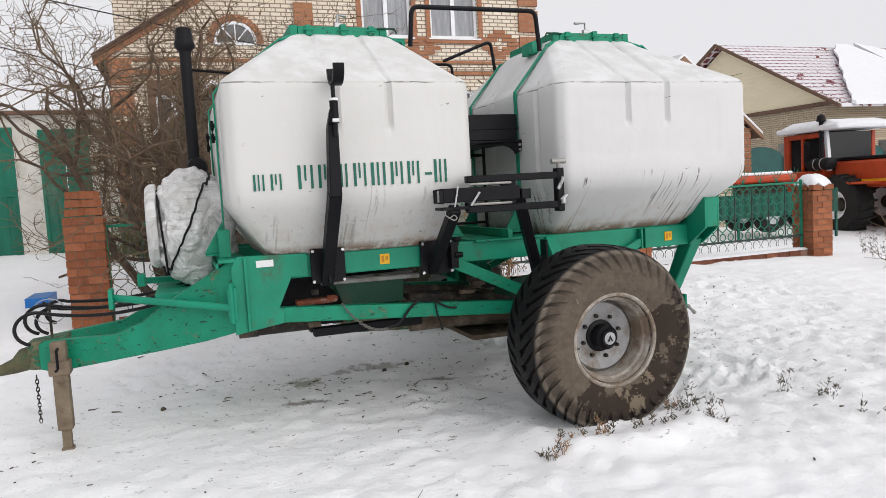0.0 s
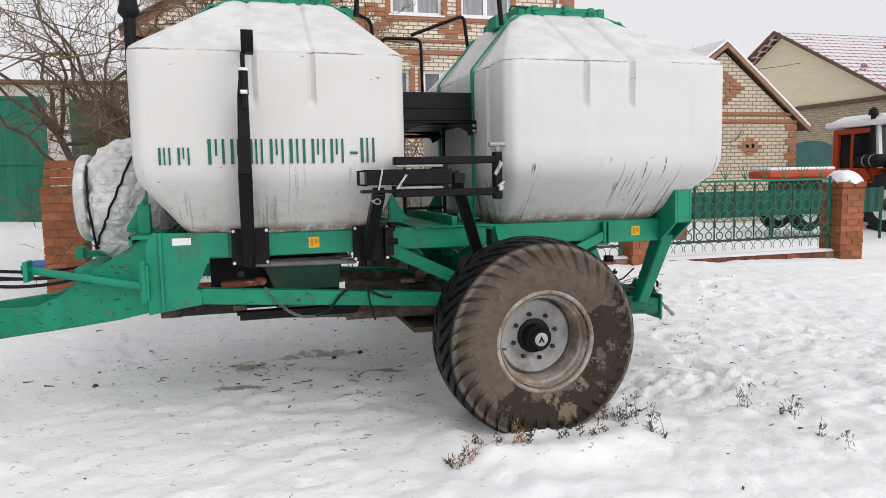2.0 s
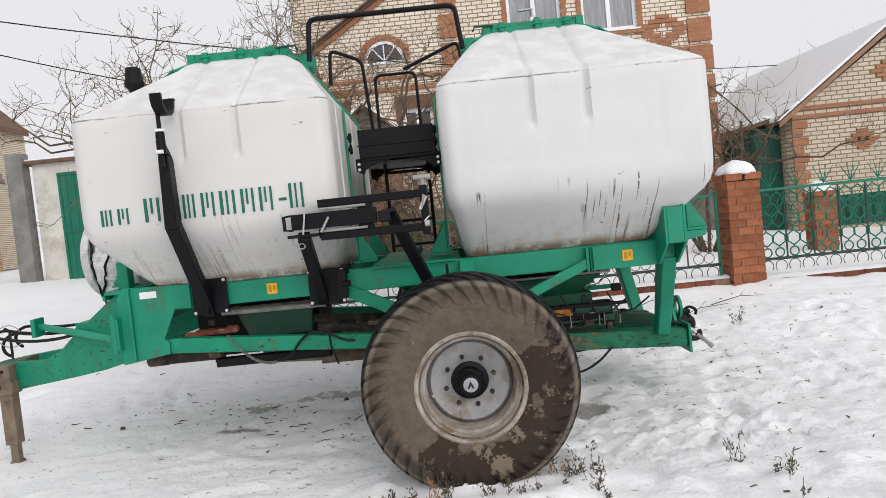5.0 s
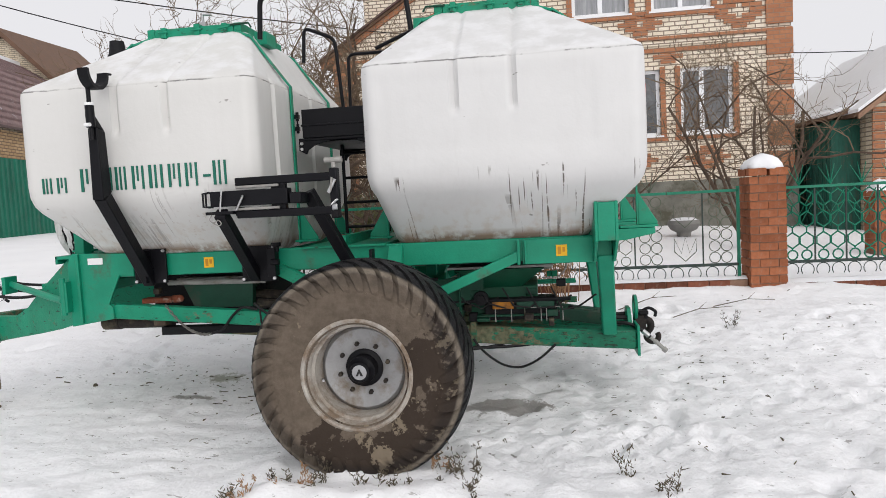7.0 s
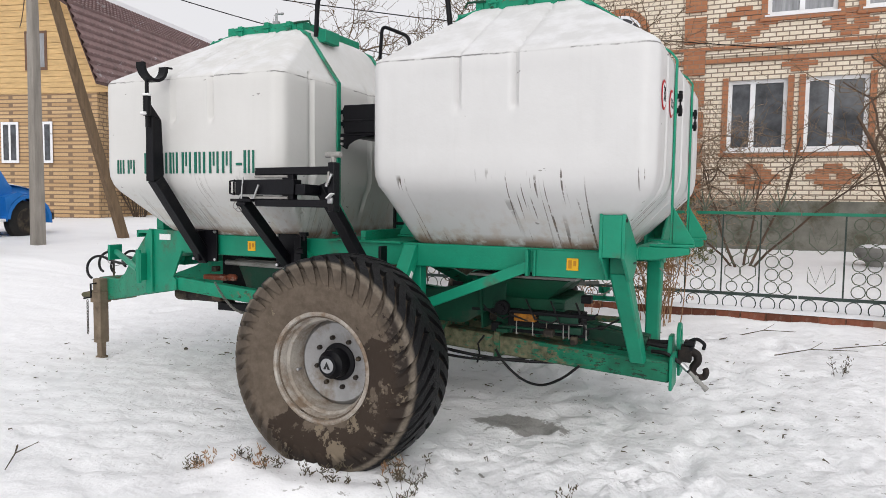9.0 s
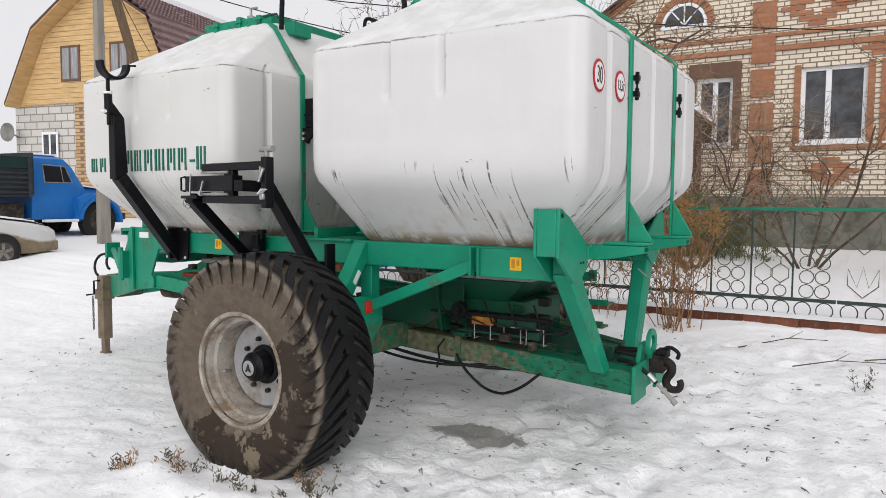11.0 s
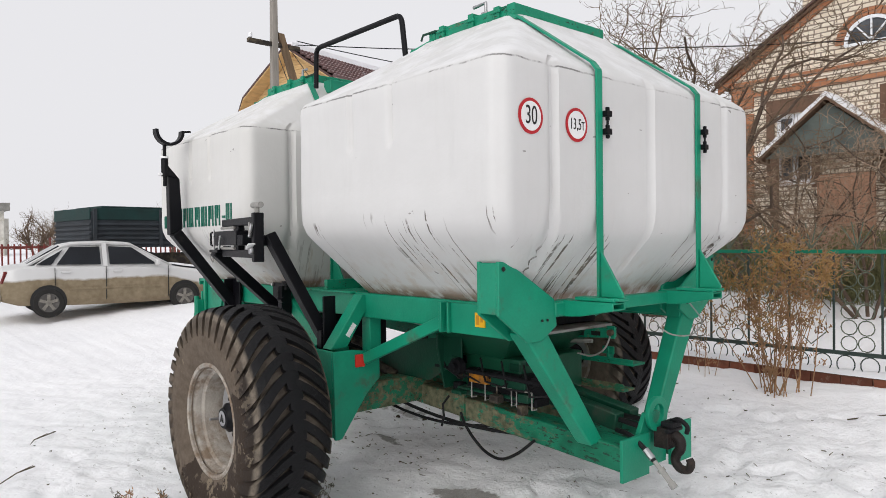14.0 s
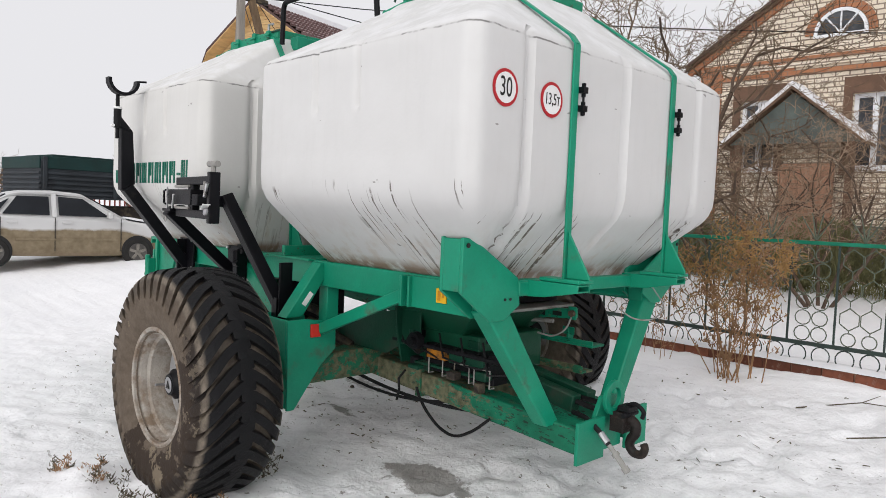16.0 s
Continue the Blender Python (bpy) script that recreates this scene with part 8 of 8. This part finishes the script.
    part("front_bumper", Build().box(-14.0, -12.35, 6.40, 6.52, z0 + 0.38, z0 + 0.55), GRIME, t, bevel=0.02)
    t.matrix_basis = pose(-14.63, 3.27, 0.545 + 1.048 * (g - 0.52), 0, 0, 6) @ Matrix.Diagonal((1.048, 1.048, 1.048, 1))


lorry()


def big_tractor():
    """Large red articulated tractor behind the fence, nose towards +x."""
    t = thing("tractor", "large red-orange tractor with a white cab roof behind the fence", "tractor", (14.5, 9, 0))
    g = -0.05
    cab = part("cab", Build().box(12.75, 14.35, 8.1, 9.9, g + 1.3, g + 1.75).box(12.75, 12.95, 8.1, 9.9, g + 1.75, g + 2.85).box(14.2, 14.35, 8.1, 8.25, g + 1.75, g + 2.85).box(14.2, 14.35, 9.75, 9.9, g + 1.75, g + 2.85).box(13.45, 13.55, 8.1, 8.2, g + 1.75, g + 2.85).box(12.95, 14.2, 8.1, 8.16, g + 2.7, g + 2.85), TRACTOR, t, "red-orange cab", 0.03)
    part("cab_door", Build().prism([(12.95, g + 0.95), (14.1, g + 0.95), (14.3, g + 1.5), (14.1, g + 1.76), (12.95, g + 1.76)], "y", 8.02, 8.09), TRACTOR, cab, "red door panel", 0.02)
    part("cab_glass", Build().box(12.96, 14.19, 8.2, 9.8, g + 1.76, g + 2.84).box(14.2, 14.34, 8.26, 9.74, g + 1.76, g + 2.84), CARGLASS, cab, "dark cab glass", smooth=0)
    part("windscreen_frame", Build().beam((14.5, 8.15, g + 1.75), (14.38, 8.15, g + 2.95), 0.10, 0.10), PVC, cab)
    part("cab_roof", Build().box(12.6, 15.0, 7.95, 10.05, g + 2.88, g + 3.05), PVC, t, "white cab roof", 0.05)
    part("roof_snow", Build().solid([(12.7, 8.0, g + 3.05), (14.9, 8.0, g + 3.05), (14.9, 10.0, g + 3.05), (12.7, 10.0, g + 3.05)], [(13.0, 8.2, g + 3.2), (14.4, 8.2, g + 3.2), (14.4, 9.8, g + 3.2), (13.0, 9.8, g + 3.2)]), SNOWCAP, t, "snow on the cab roof", 0.05)
    part("bonnet", Build().box(14.5, 18.2, 8.3, 9.7, g + 1.25, g + 2.0), TRACTOR, t, "red bonnet", 0.08)
    part("yellow_stripe", Build().box(14.6, 18.1, 8.285, 8.299, g + 1.42, g + 1.48), YELLOW, t, smooth=0)
    part("bonnet_top", Build().box(14.6, 18.1, 8.35, 9.65, g + 2.002, g + 2.10), BLACK, t, "black bonnet top", 0.03)
    part("side_skirt", Build().box(16.3, 18.2, 8.2, 9.8, g + 0.6, g + 1.2), GRIME, t, bevel=0.03)
    part("air_cleaner", Build().lathe([(0.02, 13.9), (0.17, 13.95), (0.17, 14.75), (0.02, 14.8)], (0, 8.0, g + 1.95), "x", 18), BLACK_MATT, t, "black air cleaner")
    for x in (14.2, 14.45):
        part("band", Build().lathe([(0.175, x), (0.18, x + 0.02), (0.175, x + 0.04)], (0, 8.0, g + 1.95), "x", 18), STEEL, t)
    part("exhaust", Build().tube([(14.35, 8.02, g + 1.9), (14.35, 8.02, g + 3.2)], 0.06, 10).lathe([(0.02, 3.12 + g), (0.13, 3.16 + g), (0.10, 3.3 + g), (0.02, 3.36 + g)], (14.35, 8.02, 0), "z", 12), BLACK_MATT, t, "black intake pipe")
    part("mirror", Build().box(13.85, 14.05, 7.85, 7.92, g + 1.95, g + 2.6), BLACK, t, bevel=0.03)
    part("wing", Build().box(12.3, 16.2, 7.9, 8.6, g + 1.35, g + 1.42).box(11.0, 12.75, 8.0, 9.9, g + 1.45, g + 1.62), TRACTOR, t, "red mudguard", 0.02)
    part("wing_snow", Build().box(11.05, 12.7, 8.05, 9.8, g + 1.625, g + 1.75), SNOWCAP, t, "snow on the mudguard", 0.05)
    for y in (8.2, 9.8):
        for x in (11.4, 14.95):
            w = part("wheel", Build().lathe([(0.40, -0.32), (0.70, -0.32), (0.80, -0.22), (0.80, 0.22), (0.70, 0.32), (0.40, 0.32), (0.40, -0.32)], (x, y, g + 0.80), "y", 32, False), TYRE, t, "large black tyre", smooth=40)
            part("rim", Build().lathe([(0.18, -0.10), (0.30, -0.24), (0.41, -0.30), (0.41, 0.30), (0.18, 0.2)], (x, y, g + 0.80), "y", 28), PVC, w, "white rim", smooth=40)
            part("hub", Build().lathe([(0.02, -0.2), (0.17, -0.18), (0.19, -0.08), (0.02, -0.05)], (x, y, g + 0.80), "y", 20), GRIME, w, smooth=40)
            for k in range(22):
                a = 2 * math.pi * k / 22
                part("tread_lug", Build().beam((x + 0.80 * math.cos(a), y - 0.3, g + 0.80 + 0.80 * math.sin(a)), (x + 0.80 * math.cos(a + 0.14), y + 0.3, g + 0.80 + 0.80 * math.sin(a + 0.14)), 0.06, 0.08, up=(math.cos(a), 0, math.sin(a))), TYRE, w, smooth=0)

    t.matrix_basis = pose(*TRACTOR_AT)


TRACTOR_AT = (15.3, 9.1, 0, 0, 0, -96)
big_tractor()


def small_tractor():
    t = thing("small_tractor", "small red tractor with pale wheels standing in the yard", "tractor", (10.4, 8, 0.2))
    part("bonnet", Build().box(9.6, 11.6, 7.6, 8.3, 1.50, 1.68), TRACTOR, t, "red bonnet", 0.05)
    part("bonnet_snow", Build().box(9.65, 11.5, 7.65, 8.25, 1.685, 1.76), SNOWCAP, t, "snow on the bonnet", 0.03)
    part("frame", Build().box(10.0, 11.4, 7.8, 8.1, 1.0, 1.49), GRIME, t, bevel=0.03)
    for x, r in ((10.5, 0.42), (11.6, 0.52)):
        for y in (7.45, 8.4):
            w = part("wheel", Build().lathe([(r * 0.5, -0.14), (r * 0.9, -0.14), (r, -0.08), (r, 0.08), (r * 0.9, 0.14), (r * 0.5, 0.14), (r * 0.5, -0.14)], (x, y, 0.30 + r), "y", 28, False), TYRE, t, "black tyre", smooth=40)
            part("rim", Build().lathe([(0.05, -0.04), (r * 0.35, -0.07), (r * 0.52, -0.145), (r * 0.52, 0.12), (0.05, 0.05)], (x, y, 0.30 + r), "y", 24), PVC, w, "pale rim", smooth=40)


small_tractor()
planter = thing("tyre_planter", "scalloped grey tyre planter with snow behind the fence", "planter", (4.1, 9.9, 0.6))
part("bowl", Build().lathe([(0.14, 0.45), (0.15, 0.64), (0.27, 0.70), (0.34, 0.82), (0.31, 0.90), (0.05, 0.88)], (4.1, 9.9, 0), "z", 24), CONCRETE, planter, "grey scalloped tyre bowl", smooth=40)
part("snow", Build().lathe([(0.30, 0.885), (0.22, 0.94), (0.02, 0.955)], (4.1, 9.9, 0), "z", 18), SNOWCAP, planter, "snow in the bowl", smooth=60)
single("blue_tarp", Build().loft([[(-4.98 + 0.06 * j, 5.65 + 0.25 * s, 0.50 + 0.05 * noise.noise(Vector((j, s, 0))) + 0.03) for j in range(6)] + [(-4.98 + 0.06 * j, 5.65 + 0.25 * s, 0.36) for j in range(5, -1, -1)] for s in range(4)]), BLUE, "crumpled blue sheet lying on the snow behind the fence", "tarpaulin", smooth=50)

# ---- bare trees, shrubs, weeds ----
def limb(b, rg, p, d, length, r, level, out, wander=0.35, up=0.15, sides=5):
    """One branch as a bent tapering tube; gives back where its own branches start."""
    n = 5 if level < 2 else 4
    pts = [Vector(p)]
    d = Vector(d).normalized()
    for k in range(n):
        d = (d + Vector((rg.uniform(-1, 1), rg.uniform(-1, 1), rg.uniform(-1, 1))) * wander * 0.5 + Vector((0, 0, up * 0.3))).normalized()
        pts.append(pts[-1] + d * length / n)
        out.append((pts[-1].copy(), d.copy(), k / n))
    b.tube(pts, r, sides if level < 2 else 3, r * (0.55 if level < 2 else 0.3))
    return pts, d


def bare_tree(name, base, stems, length, radius, levels, label, seed, spread_=0.6, kids=(5, 5, 4), up=0.15, category="tree", twig_m=None, lean=(0, 0, 0), shrink=0.62, thin=0.006, wander=0.75):
    rg = random.Random(seed)
    t = thing(name, label, category, base)
    wood, fine = Build(), Build()
    front = []
    for k in range(stems):
        a = 2 * math.pi * (k + rg.random() * 0.6) / stems
        d = Vector((math.cos(a) * spread_, math.sin(a) * spread_, 1.0)) + Vector(lean)
        out = []
        limb(wood, rg, Vector(base) + Vector((math.cos(a) * 0.08, math.sin(a) * 0.08, -0.15)), d, length * rg.uniform(0.8, 1.15), radius * rg.uniform(0.7, 1.0), 0, out, 0.3, up, 6)
        front.append(out)
    ln, rd = length, radius
    for lv in range(1, levels + 1):
        ln, rd = ln * shrink, rd * 0.5
        nxt = []
        for out in front:
            for _ in range(kids[min(lv - 1, len(kids) - 1)]):
                p, d, f = out[rg.randrange(0 if lv > 1 else 1, len(out))]
                side = Vector((rg.uniform(-1, 1), rg.uniform(-1, 1), rg.uniform(-0.4, 0.8))).normalized()
                o = []
                limb(wood if lv < 2 else fine, rg, p, d * 0.55 + side * 0.85, ln * rg.uniform(0.6, 1.2), max(thin, rd * rg.uniform(0.6, 1.0)), lv, o, wander, up)
                nxt.append(o)
        front = nxt
    part("trunk", wood, BARK, t, "bare brown limbs", smooth=60)
    part("crown", fine, twig_m or TWIG, t, "tangle of bare twigs", smooth=0)
    return t


bare_tree("bare_tree", (-2.88, 4.3, 0.4), 8, 2.7, 0.07, 5, "spreading bare fruit tree with thick forked limbs behind the fence", 3, 0.58, (5, 4, 3, 2, 2), 0.20, shrink=0.60, thin=0.0045, wander=1.1)
bare_tree("bare_tree", (-2.5, 6.8, 0.45), 8, 3.3, 0.07, 5, "tall bare fruit tree with thick forked limbs behind the fence", 8, 0.55, (5, 4, 4, 2, 2), 0.16, shrink=0.60, thin=0.0055, wander=1.1, lean=(-0.05, 0.0, 0))
bare_tree("bare_tree", (4.9, 7.6, 0.5), 6, 2.7, 0.05, 4, "slender bare tree behind the brick pillar", 11, 0.6, (4, 4, 3, 2), 0.2, thin=0.005, wander=1.0)
bare_tree("shrub", (0.2, 8.2, 0.5), 5, 2.3, 0.035, 5, "old bare bush with pale arching stems in front of the porch", 25, 0.75, (5, 4, 3, 2, 2), 0.06, "shrub", DRYTWIG, thin=0.005, wander=1.1)
bare_tree("shrub", (-1.9, 9.4, 0.5), 6, 2.7, 0.03, 5, "tall tangled bare bush before the porch", 29, 0.6, (5, 4, 3, 2, 2), 0.10, "shrub", TWIG, thin=0.005, wander=1.1)
bare_tree("shrub", (1.9, 9.0, 0.5), 5, 2.5, 0.028, 4, "sparse bare bush before the brick house", 23, 0.7, (4, 4, 3, 2), 0.08, "shrub", TWIG, thin=0.005, wander=1.0)
bare_tree("bare_tree", (13.0, 18.0, 0.2), 4, 3.4, 0.09, 3, "bare tree between the houses", 31, 0.4, (5, 4, 3), 0.25, thin=0.009)
bare_tree("bare_tree", (9.2, 13.4, 0.2), 4, 2.2, 0.035, 3, "bare young tree by the cottage", 33, 0.6, (5, 3, 3), 0.2, thin=0.008)
bare_tree("bare_tree", (7.6, 2.0, 0.15), 3, 0.9, 0.012, 2, "leafless sapling on the snow by the end pillar", 37, 0.3, (4, 3), 0.3)
bare_tree("far_tree", (-45, 6.5, 1.0), 6, 1.7, 0.08, 3, "distant bare tree on the horizon", 41, 0.5, (6, 5, 3), 0.25)
for k, (x, y) in enumerate(((-45, 17), (-46.5, 19.2), (-44, 14.6))):
    bare_tree("far_tree", (x, y, 1.0), 7, 2.2, 0.07, 3, "distant bare tree on the horizon", 71 + k, 0.45, (6, 5, 3), 0.25)
bare_tree("far_tree", (-52, 9, 1.0), 6, 2.0, 0.08, 3, "distant bare tree on the horizon", 43, 0.5, (6, 5, 3), 0.25)
bare_tree("creeper", (-18.1, 13.3, 0.8), 14, 2.4, 0.03, 3, "bare creeper against the green metal fence", 47, 0.35, (5, 4, 3), 0.1, "shrub")


def stalks(name, base, n, h, spread_x, spread_y, m, label, seed, seeds=True, r=0.006, leafy=4, fan=0.16, heads=None):
    rg = random.Random(seed)
    t = thing(name, label, "dry plant", base)
    b, tip, plume = Build(), Build(), Build()
    for k in range(n):
        p = Vector(base) + Vector((rg.gauss(0, spread_x), rg.gauss(0, spread_y), -0.05))
        d = Vector((rg.gauss(0, fan), rg.gauss(0, fan * 0.8), 1))
        hh = h * rg.uniform(0.55, 1.1)
        pts = [p]
        for q in range(4):
            d = d + Vector((rg.gauss(0, 0.09), rg.gauss(0, 0.09), 0))
            pts.append(pts[-1] + d.normalized() * hh / 4)
        b.tube(pts, r, 4, r * 0.4)
        for q in range(5):
            i = rg.randrange(1, 5)
            s = Vector((rg.uniform(-1, 1), rg.uniform(-1, 1), 0.7)).normalized() * hh * rg.uniform(0.08, 0.2)
            tip.tube([pts[i], pts[i] + s * 0.6, pts[i] + s], r * 0.55, 3, r * 0.3)
            if seeds:
                for w in range(leafy):
                    e = pts[i] + s * rg.uniform(0.4, 1.0) + Vector((rg.gauss(0, 0.012), rg.gauss(0, 0.012), rg.gauss(0, 0.012))) * (leafy / 4)
                    tip.tube([e, e + Vector((rg.gauss(0, 0.012), rg.gauss(0, 0.012), 0.016)) * (leafy / 4)], r * 1.3, 4, r * 0.5)
        if heads:
            for w in range(60):
                e = pts[4] + Vector((rg.gauss(0, 0.055), rg.gauss(0, 0.055), rg.gauss(-0.05, 0.075)))
                plume.tube([e, e + Vector((rg.gauss(0, 0.022), rg.gauss(0, 0.022), rg.gauss(0.012, 0.018)))], 0.0055, 3, 0.003)
    if heads:
        tagged(part("plume", plume, heads, t, "ochre feathery plumes", smooth=0), kind="stuff")
    tagged(part("stem", b, m, t, smooth=0), kind="stuff")
    tagged(part("seed_head", tip, m, t, smooth=0), kind="stuff")


OCHRE = surf("ochre_plume", (0.34, 0.20, 0.075, 1), 0.9, 0, 0.45, 7.0, 0.3)
stalks("tall_dry_weed", (1.24, 2.75, 0.36), 28, 1.30, 0.12, 0.08, REDSTRAW, "clump of tall reddish-brown dry stalks with ochre plumes against the fence", 51, True, 0.0055, 6, 0.25, OCHRE)
stalks("tall_dry_weed", (0.35, 2.95, 0.36), 12, 0.9, 0.18, 0.08, STRAW, "thin brown dry stalks against the fence", 52, True, 0.004)
for k, (x, y, n, h) in enumerate(((-0.9, 9.9, 45, 1.1), (0.3, 9.8, 45, 1.1))):
    stalks("dry_shrub", (x, y, 0.42), n, h, 0.5, 0.22, DRYGREEN, "low olive-green bush of faded shoots in front of the house", 154 + k, True, 0.007, 8)
for k, (x, y) in enumerate(((0.1, 10.3), (-1.2, 10.6), (-2.6, 11.0), (-3.7, 11.3))):
    stalks("dry_shrub", (x, y, 0.5), 85, 1.2, 0.5, 0.30, DRYGREEN, "greenish bush at the foot of the house", 54 + k, True, 0.008, 8)
for k, (x, y, n, h) in enumerate(((0.36, -1.70, 5, 0.15), (0.12, -1.95, 6, 0.13), (-0.28, -1.93, 5, 0.14), (0.56, -1.80, 5, 0.26), (0.60, -1.95, 6, 0.18), (-0.37, -2.02, 6, 0.17), (1.46, -1.81, 3, 0.20), (1.66, -2.0, 3, 0.18), (1.59, -2.44, 2, 0.2),
                                  (-0.70, -2.08, 3, 0.16), (-0.64, -2.04, 3, 0.12), (0.20, -1.24, 4, 0.2), (2.9, 1.6, 3, 0.16), (7.9, 2.5, 6, 0.45), (8.4, 3.1, 6, 0.4))):
    stalks("dead_weed", (x, y, ground_height(x, y) + 0.01), n, h, 0.10 if n > 4 else 0.03, 0.05, WEED if k % 5 else STRAW, "small dead weed sticking out of the snow", 60 + k, True, 0.0028)


def litter():
    """Twigs and crumbs of straw scattered on the snow."""
    rg = random.Random(99)
    litter_spots = [(rg.gauss(-1.4, 1.1), rg.gauss(0.1, 0.55)) for _ in range(26)]
    b = Build()
    rear_spots = [(rg.gauss(2.2, 0.8), rg.gauss(-0.2, 0.9)) for _ in range(18)]
    for k in range(300):
        if k < 130:
            cx, cy = litter_spots[k % len(litter_spots)]
            x, y = cx + rg.gauss(0, 0.28), cy + rg.gauss(0, 0.14)
        elif k < 180:
            x, y = rg.uniform(-4.5, 4.5), rg.uniform(-4.0, 2.6)
        elif k < 250:
            x, y = rg.uniform(-1.5, 4.5), rg.uniform(1.2, 2.9)
        else:
            cx, cy = rear_spots[k % len(rear_spots)]
            x, y = cx + rg.gauss(0, 0.16), cy + rg.gauss(0, 0.22)
        z = ground_height(x, y) + snow_relief(x, y) + 0.004
        a, ln = rg.gauss(0.35, 0.7), rg.choice((0.012, 0.015, 0.02, 0.025, 0.04, 0.08 if k < 180 else 0.03))
        e = (x + ln * math.cos(a), y + ln * math.sin(a) * 0.6)
        m = ((x + e[0]) / 2 + rg.gauss(0, 0.01), (y + e[1]) / 2 + rg.gauss(0, 0.01))
        b.tube([(x, y, z), (*m, ground_height(*m) + snow_relief(*m) + 0.008), (*e, ground_height(*e) + snow_relief(*e) + 0.004)], rg.uniform(0.003, 0.0065), 4, 0.002)
    single("twig_litter", b, WEED, "scattered dark twigs and straw on trampled snow", "twigs", kind="stuff", smooth=0)
    for k, (x, y) in enumerate(((-3.02, 0.21), (-1.1, 0.4), (-0.85, 0.5))):
        z = ground_height(x, y) + snow_relief(x, y)
        c = [[(x + 0.022 * s * math.cos(2 * math.pi * j / 9) * (1 + 0.3 * noise.noise(Vector((j, k, s)))), y + 0.018 * s * math.sin(2 * math.pi * j / 9), z + h) for j in range(9)] for s, h in ((1, -0.01), (1, 0.012), (0.5, 0.024))]
        single("clod", Build().loft(c), GRIME, "dark clod of earth lying on snow", "clod", "clods on the snow", smooth=60)
    for k, (pts) in enumerate(([(-1.95, -2.30), (-1.75, -2.45), (-1.62, -2.60)], [(-2.9, -1.95), (-2.7, -2.15), (-2.6, -2.2)], [(2.4, 1.9), (2.7, 2.1), (3.1, 2.3)], [(2.9, 2.3), (3.3, 2.45), (3.6, 2.5)], [(1.9, 2.4), (2.3, 2.6), (2.6, 2.75)])):
        p = [(x, y, ground_height(x, y) + snow_relief(x, y) + 0.02 + 0.03 * (i % 2)) for i, (x, y) in enumerate(pts)]
        b = Build().tube(p, 0.006, 5, 0.003)
        b.tube([p[1], (p[1][0] + 0.10, p[1][1] + 0.08, p[1][2] + 0.06)], 0.004, 4, 0.002)
        single("twig", b, WEED, "fallen bare twig lying on the snow", "twig", "fallen twigs", smooth=0)


litter()

# ---- pillars and plinth, brick by brick ----
for x0, x1 in ((-3.56, 3.54), (3.98, 7.22)):
    pl = thing("fence_plinth", "low brick plinth under the fence, half buried in snow", "plinth", ((x0 + x1) / 2, FY, 0.2), kind="structure")
    part("core", Build().box(x0, x1, FY - 0.11, FY + 0.11, 0.0, 0.462 if x0 < 0 else 0.40), MORTAR, pl, smooth=0)
    n = int((x1 - x0) / 0.255)
    for row in range(2):
        for k in range(n):
            if rng.random() < 0.97:
                brick(pl, x0 + 0.14 + 0.255 * k + 0.1 * (row % 2), FY - 0.075, (0.42 if x0 < 0 else 0.36) - 0.1 * row, 0, 1.6, plinth_mesh)
    b = Build().loft([[(x0 + (x1 - x0) * j / 60, FY - 0.12 + 0.02 * noise.noise(Vector((j * 0.9, 1, 0))), (0.468 if x0 < 0 else 0.405)), (x0 + (x1 - x0) * j / 60, FY - 0.05, (0.50 if x0 < 0 else 0.44) + 0.02 * noise.noise(Vector((j * 0.7, 4, 0)))),
                      (x0 + (x1 - x0) * j / 60, FY + 0.06, (0.50 if x0 < 0 else 0.44) + 0.02 * noise.noise(Vector((j * 0.7, 4, 0)))), (x0 + (x1 - x0) * j / 60, FY + 0.12, (0.468 if x0 < 0 else 0.405))] for j in range(61)])
    part("snow_strip", b, SNOWCAP, pl, "strip of snow", smooth=60)
pillar(-3.835, 0.20, 15, False, 1, FY, 0.86)
pillar(6.66, 0.40, 9, True, 4, 6.85, 0.78)
pillar(3.76, 0.22, 15, True, 2, FY, 0.84)
pillar(7.45, 0.02, 14, True, 3, FY, 0.88)
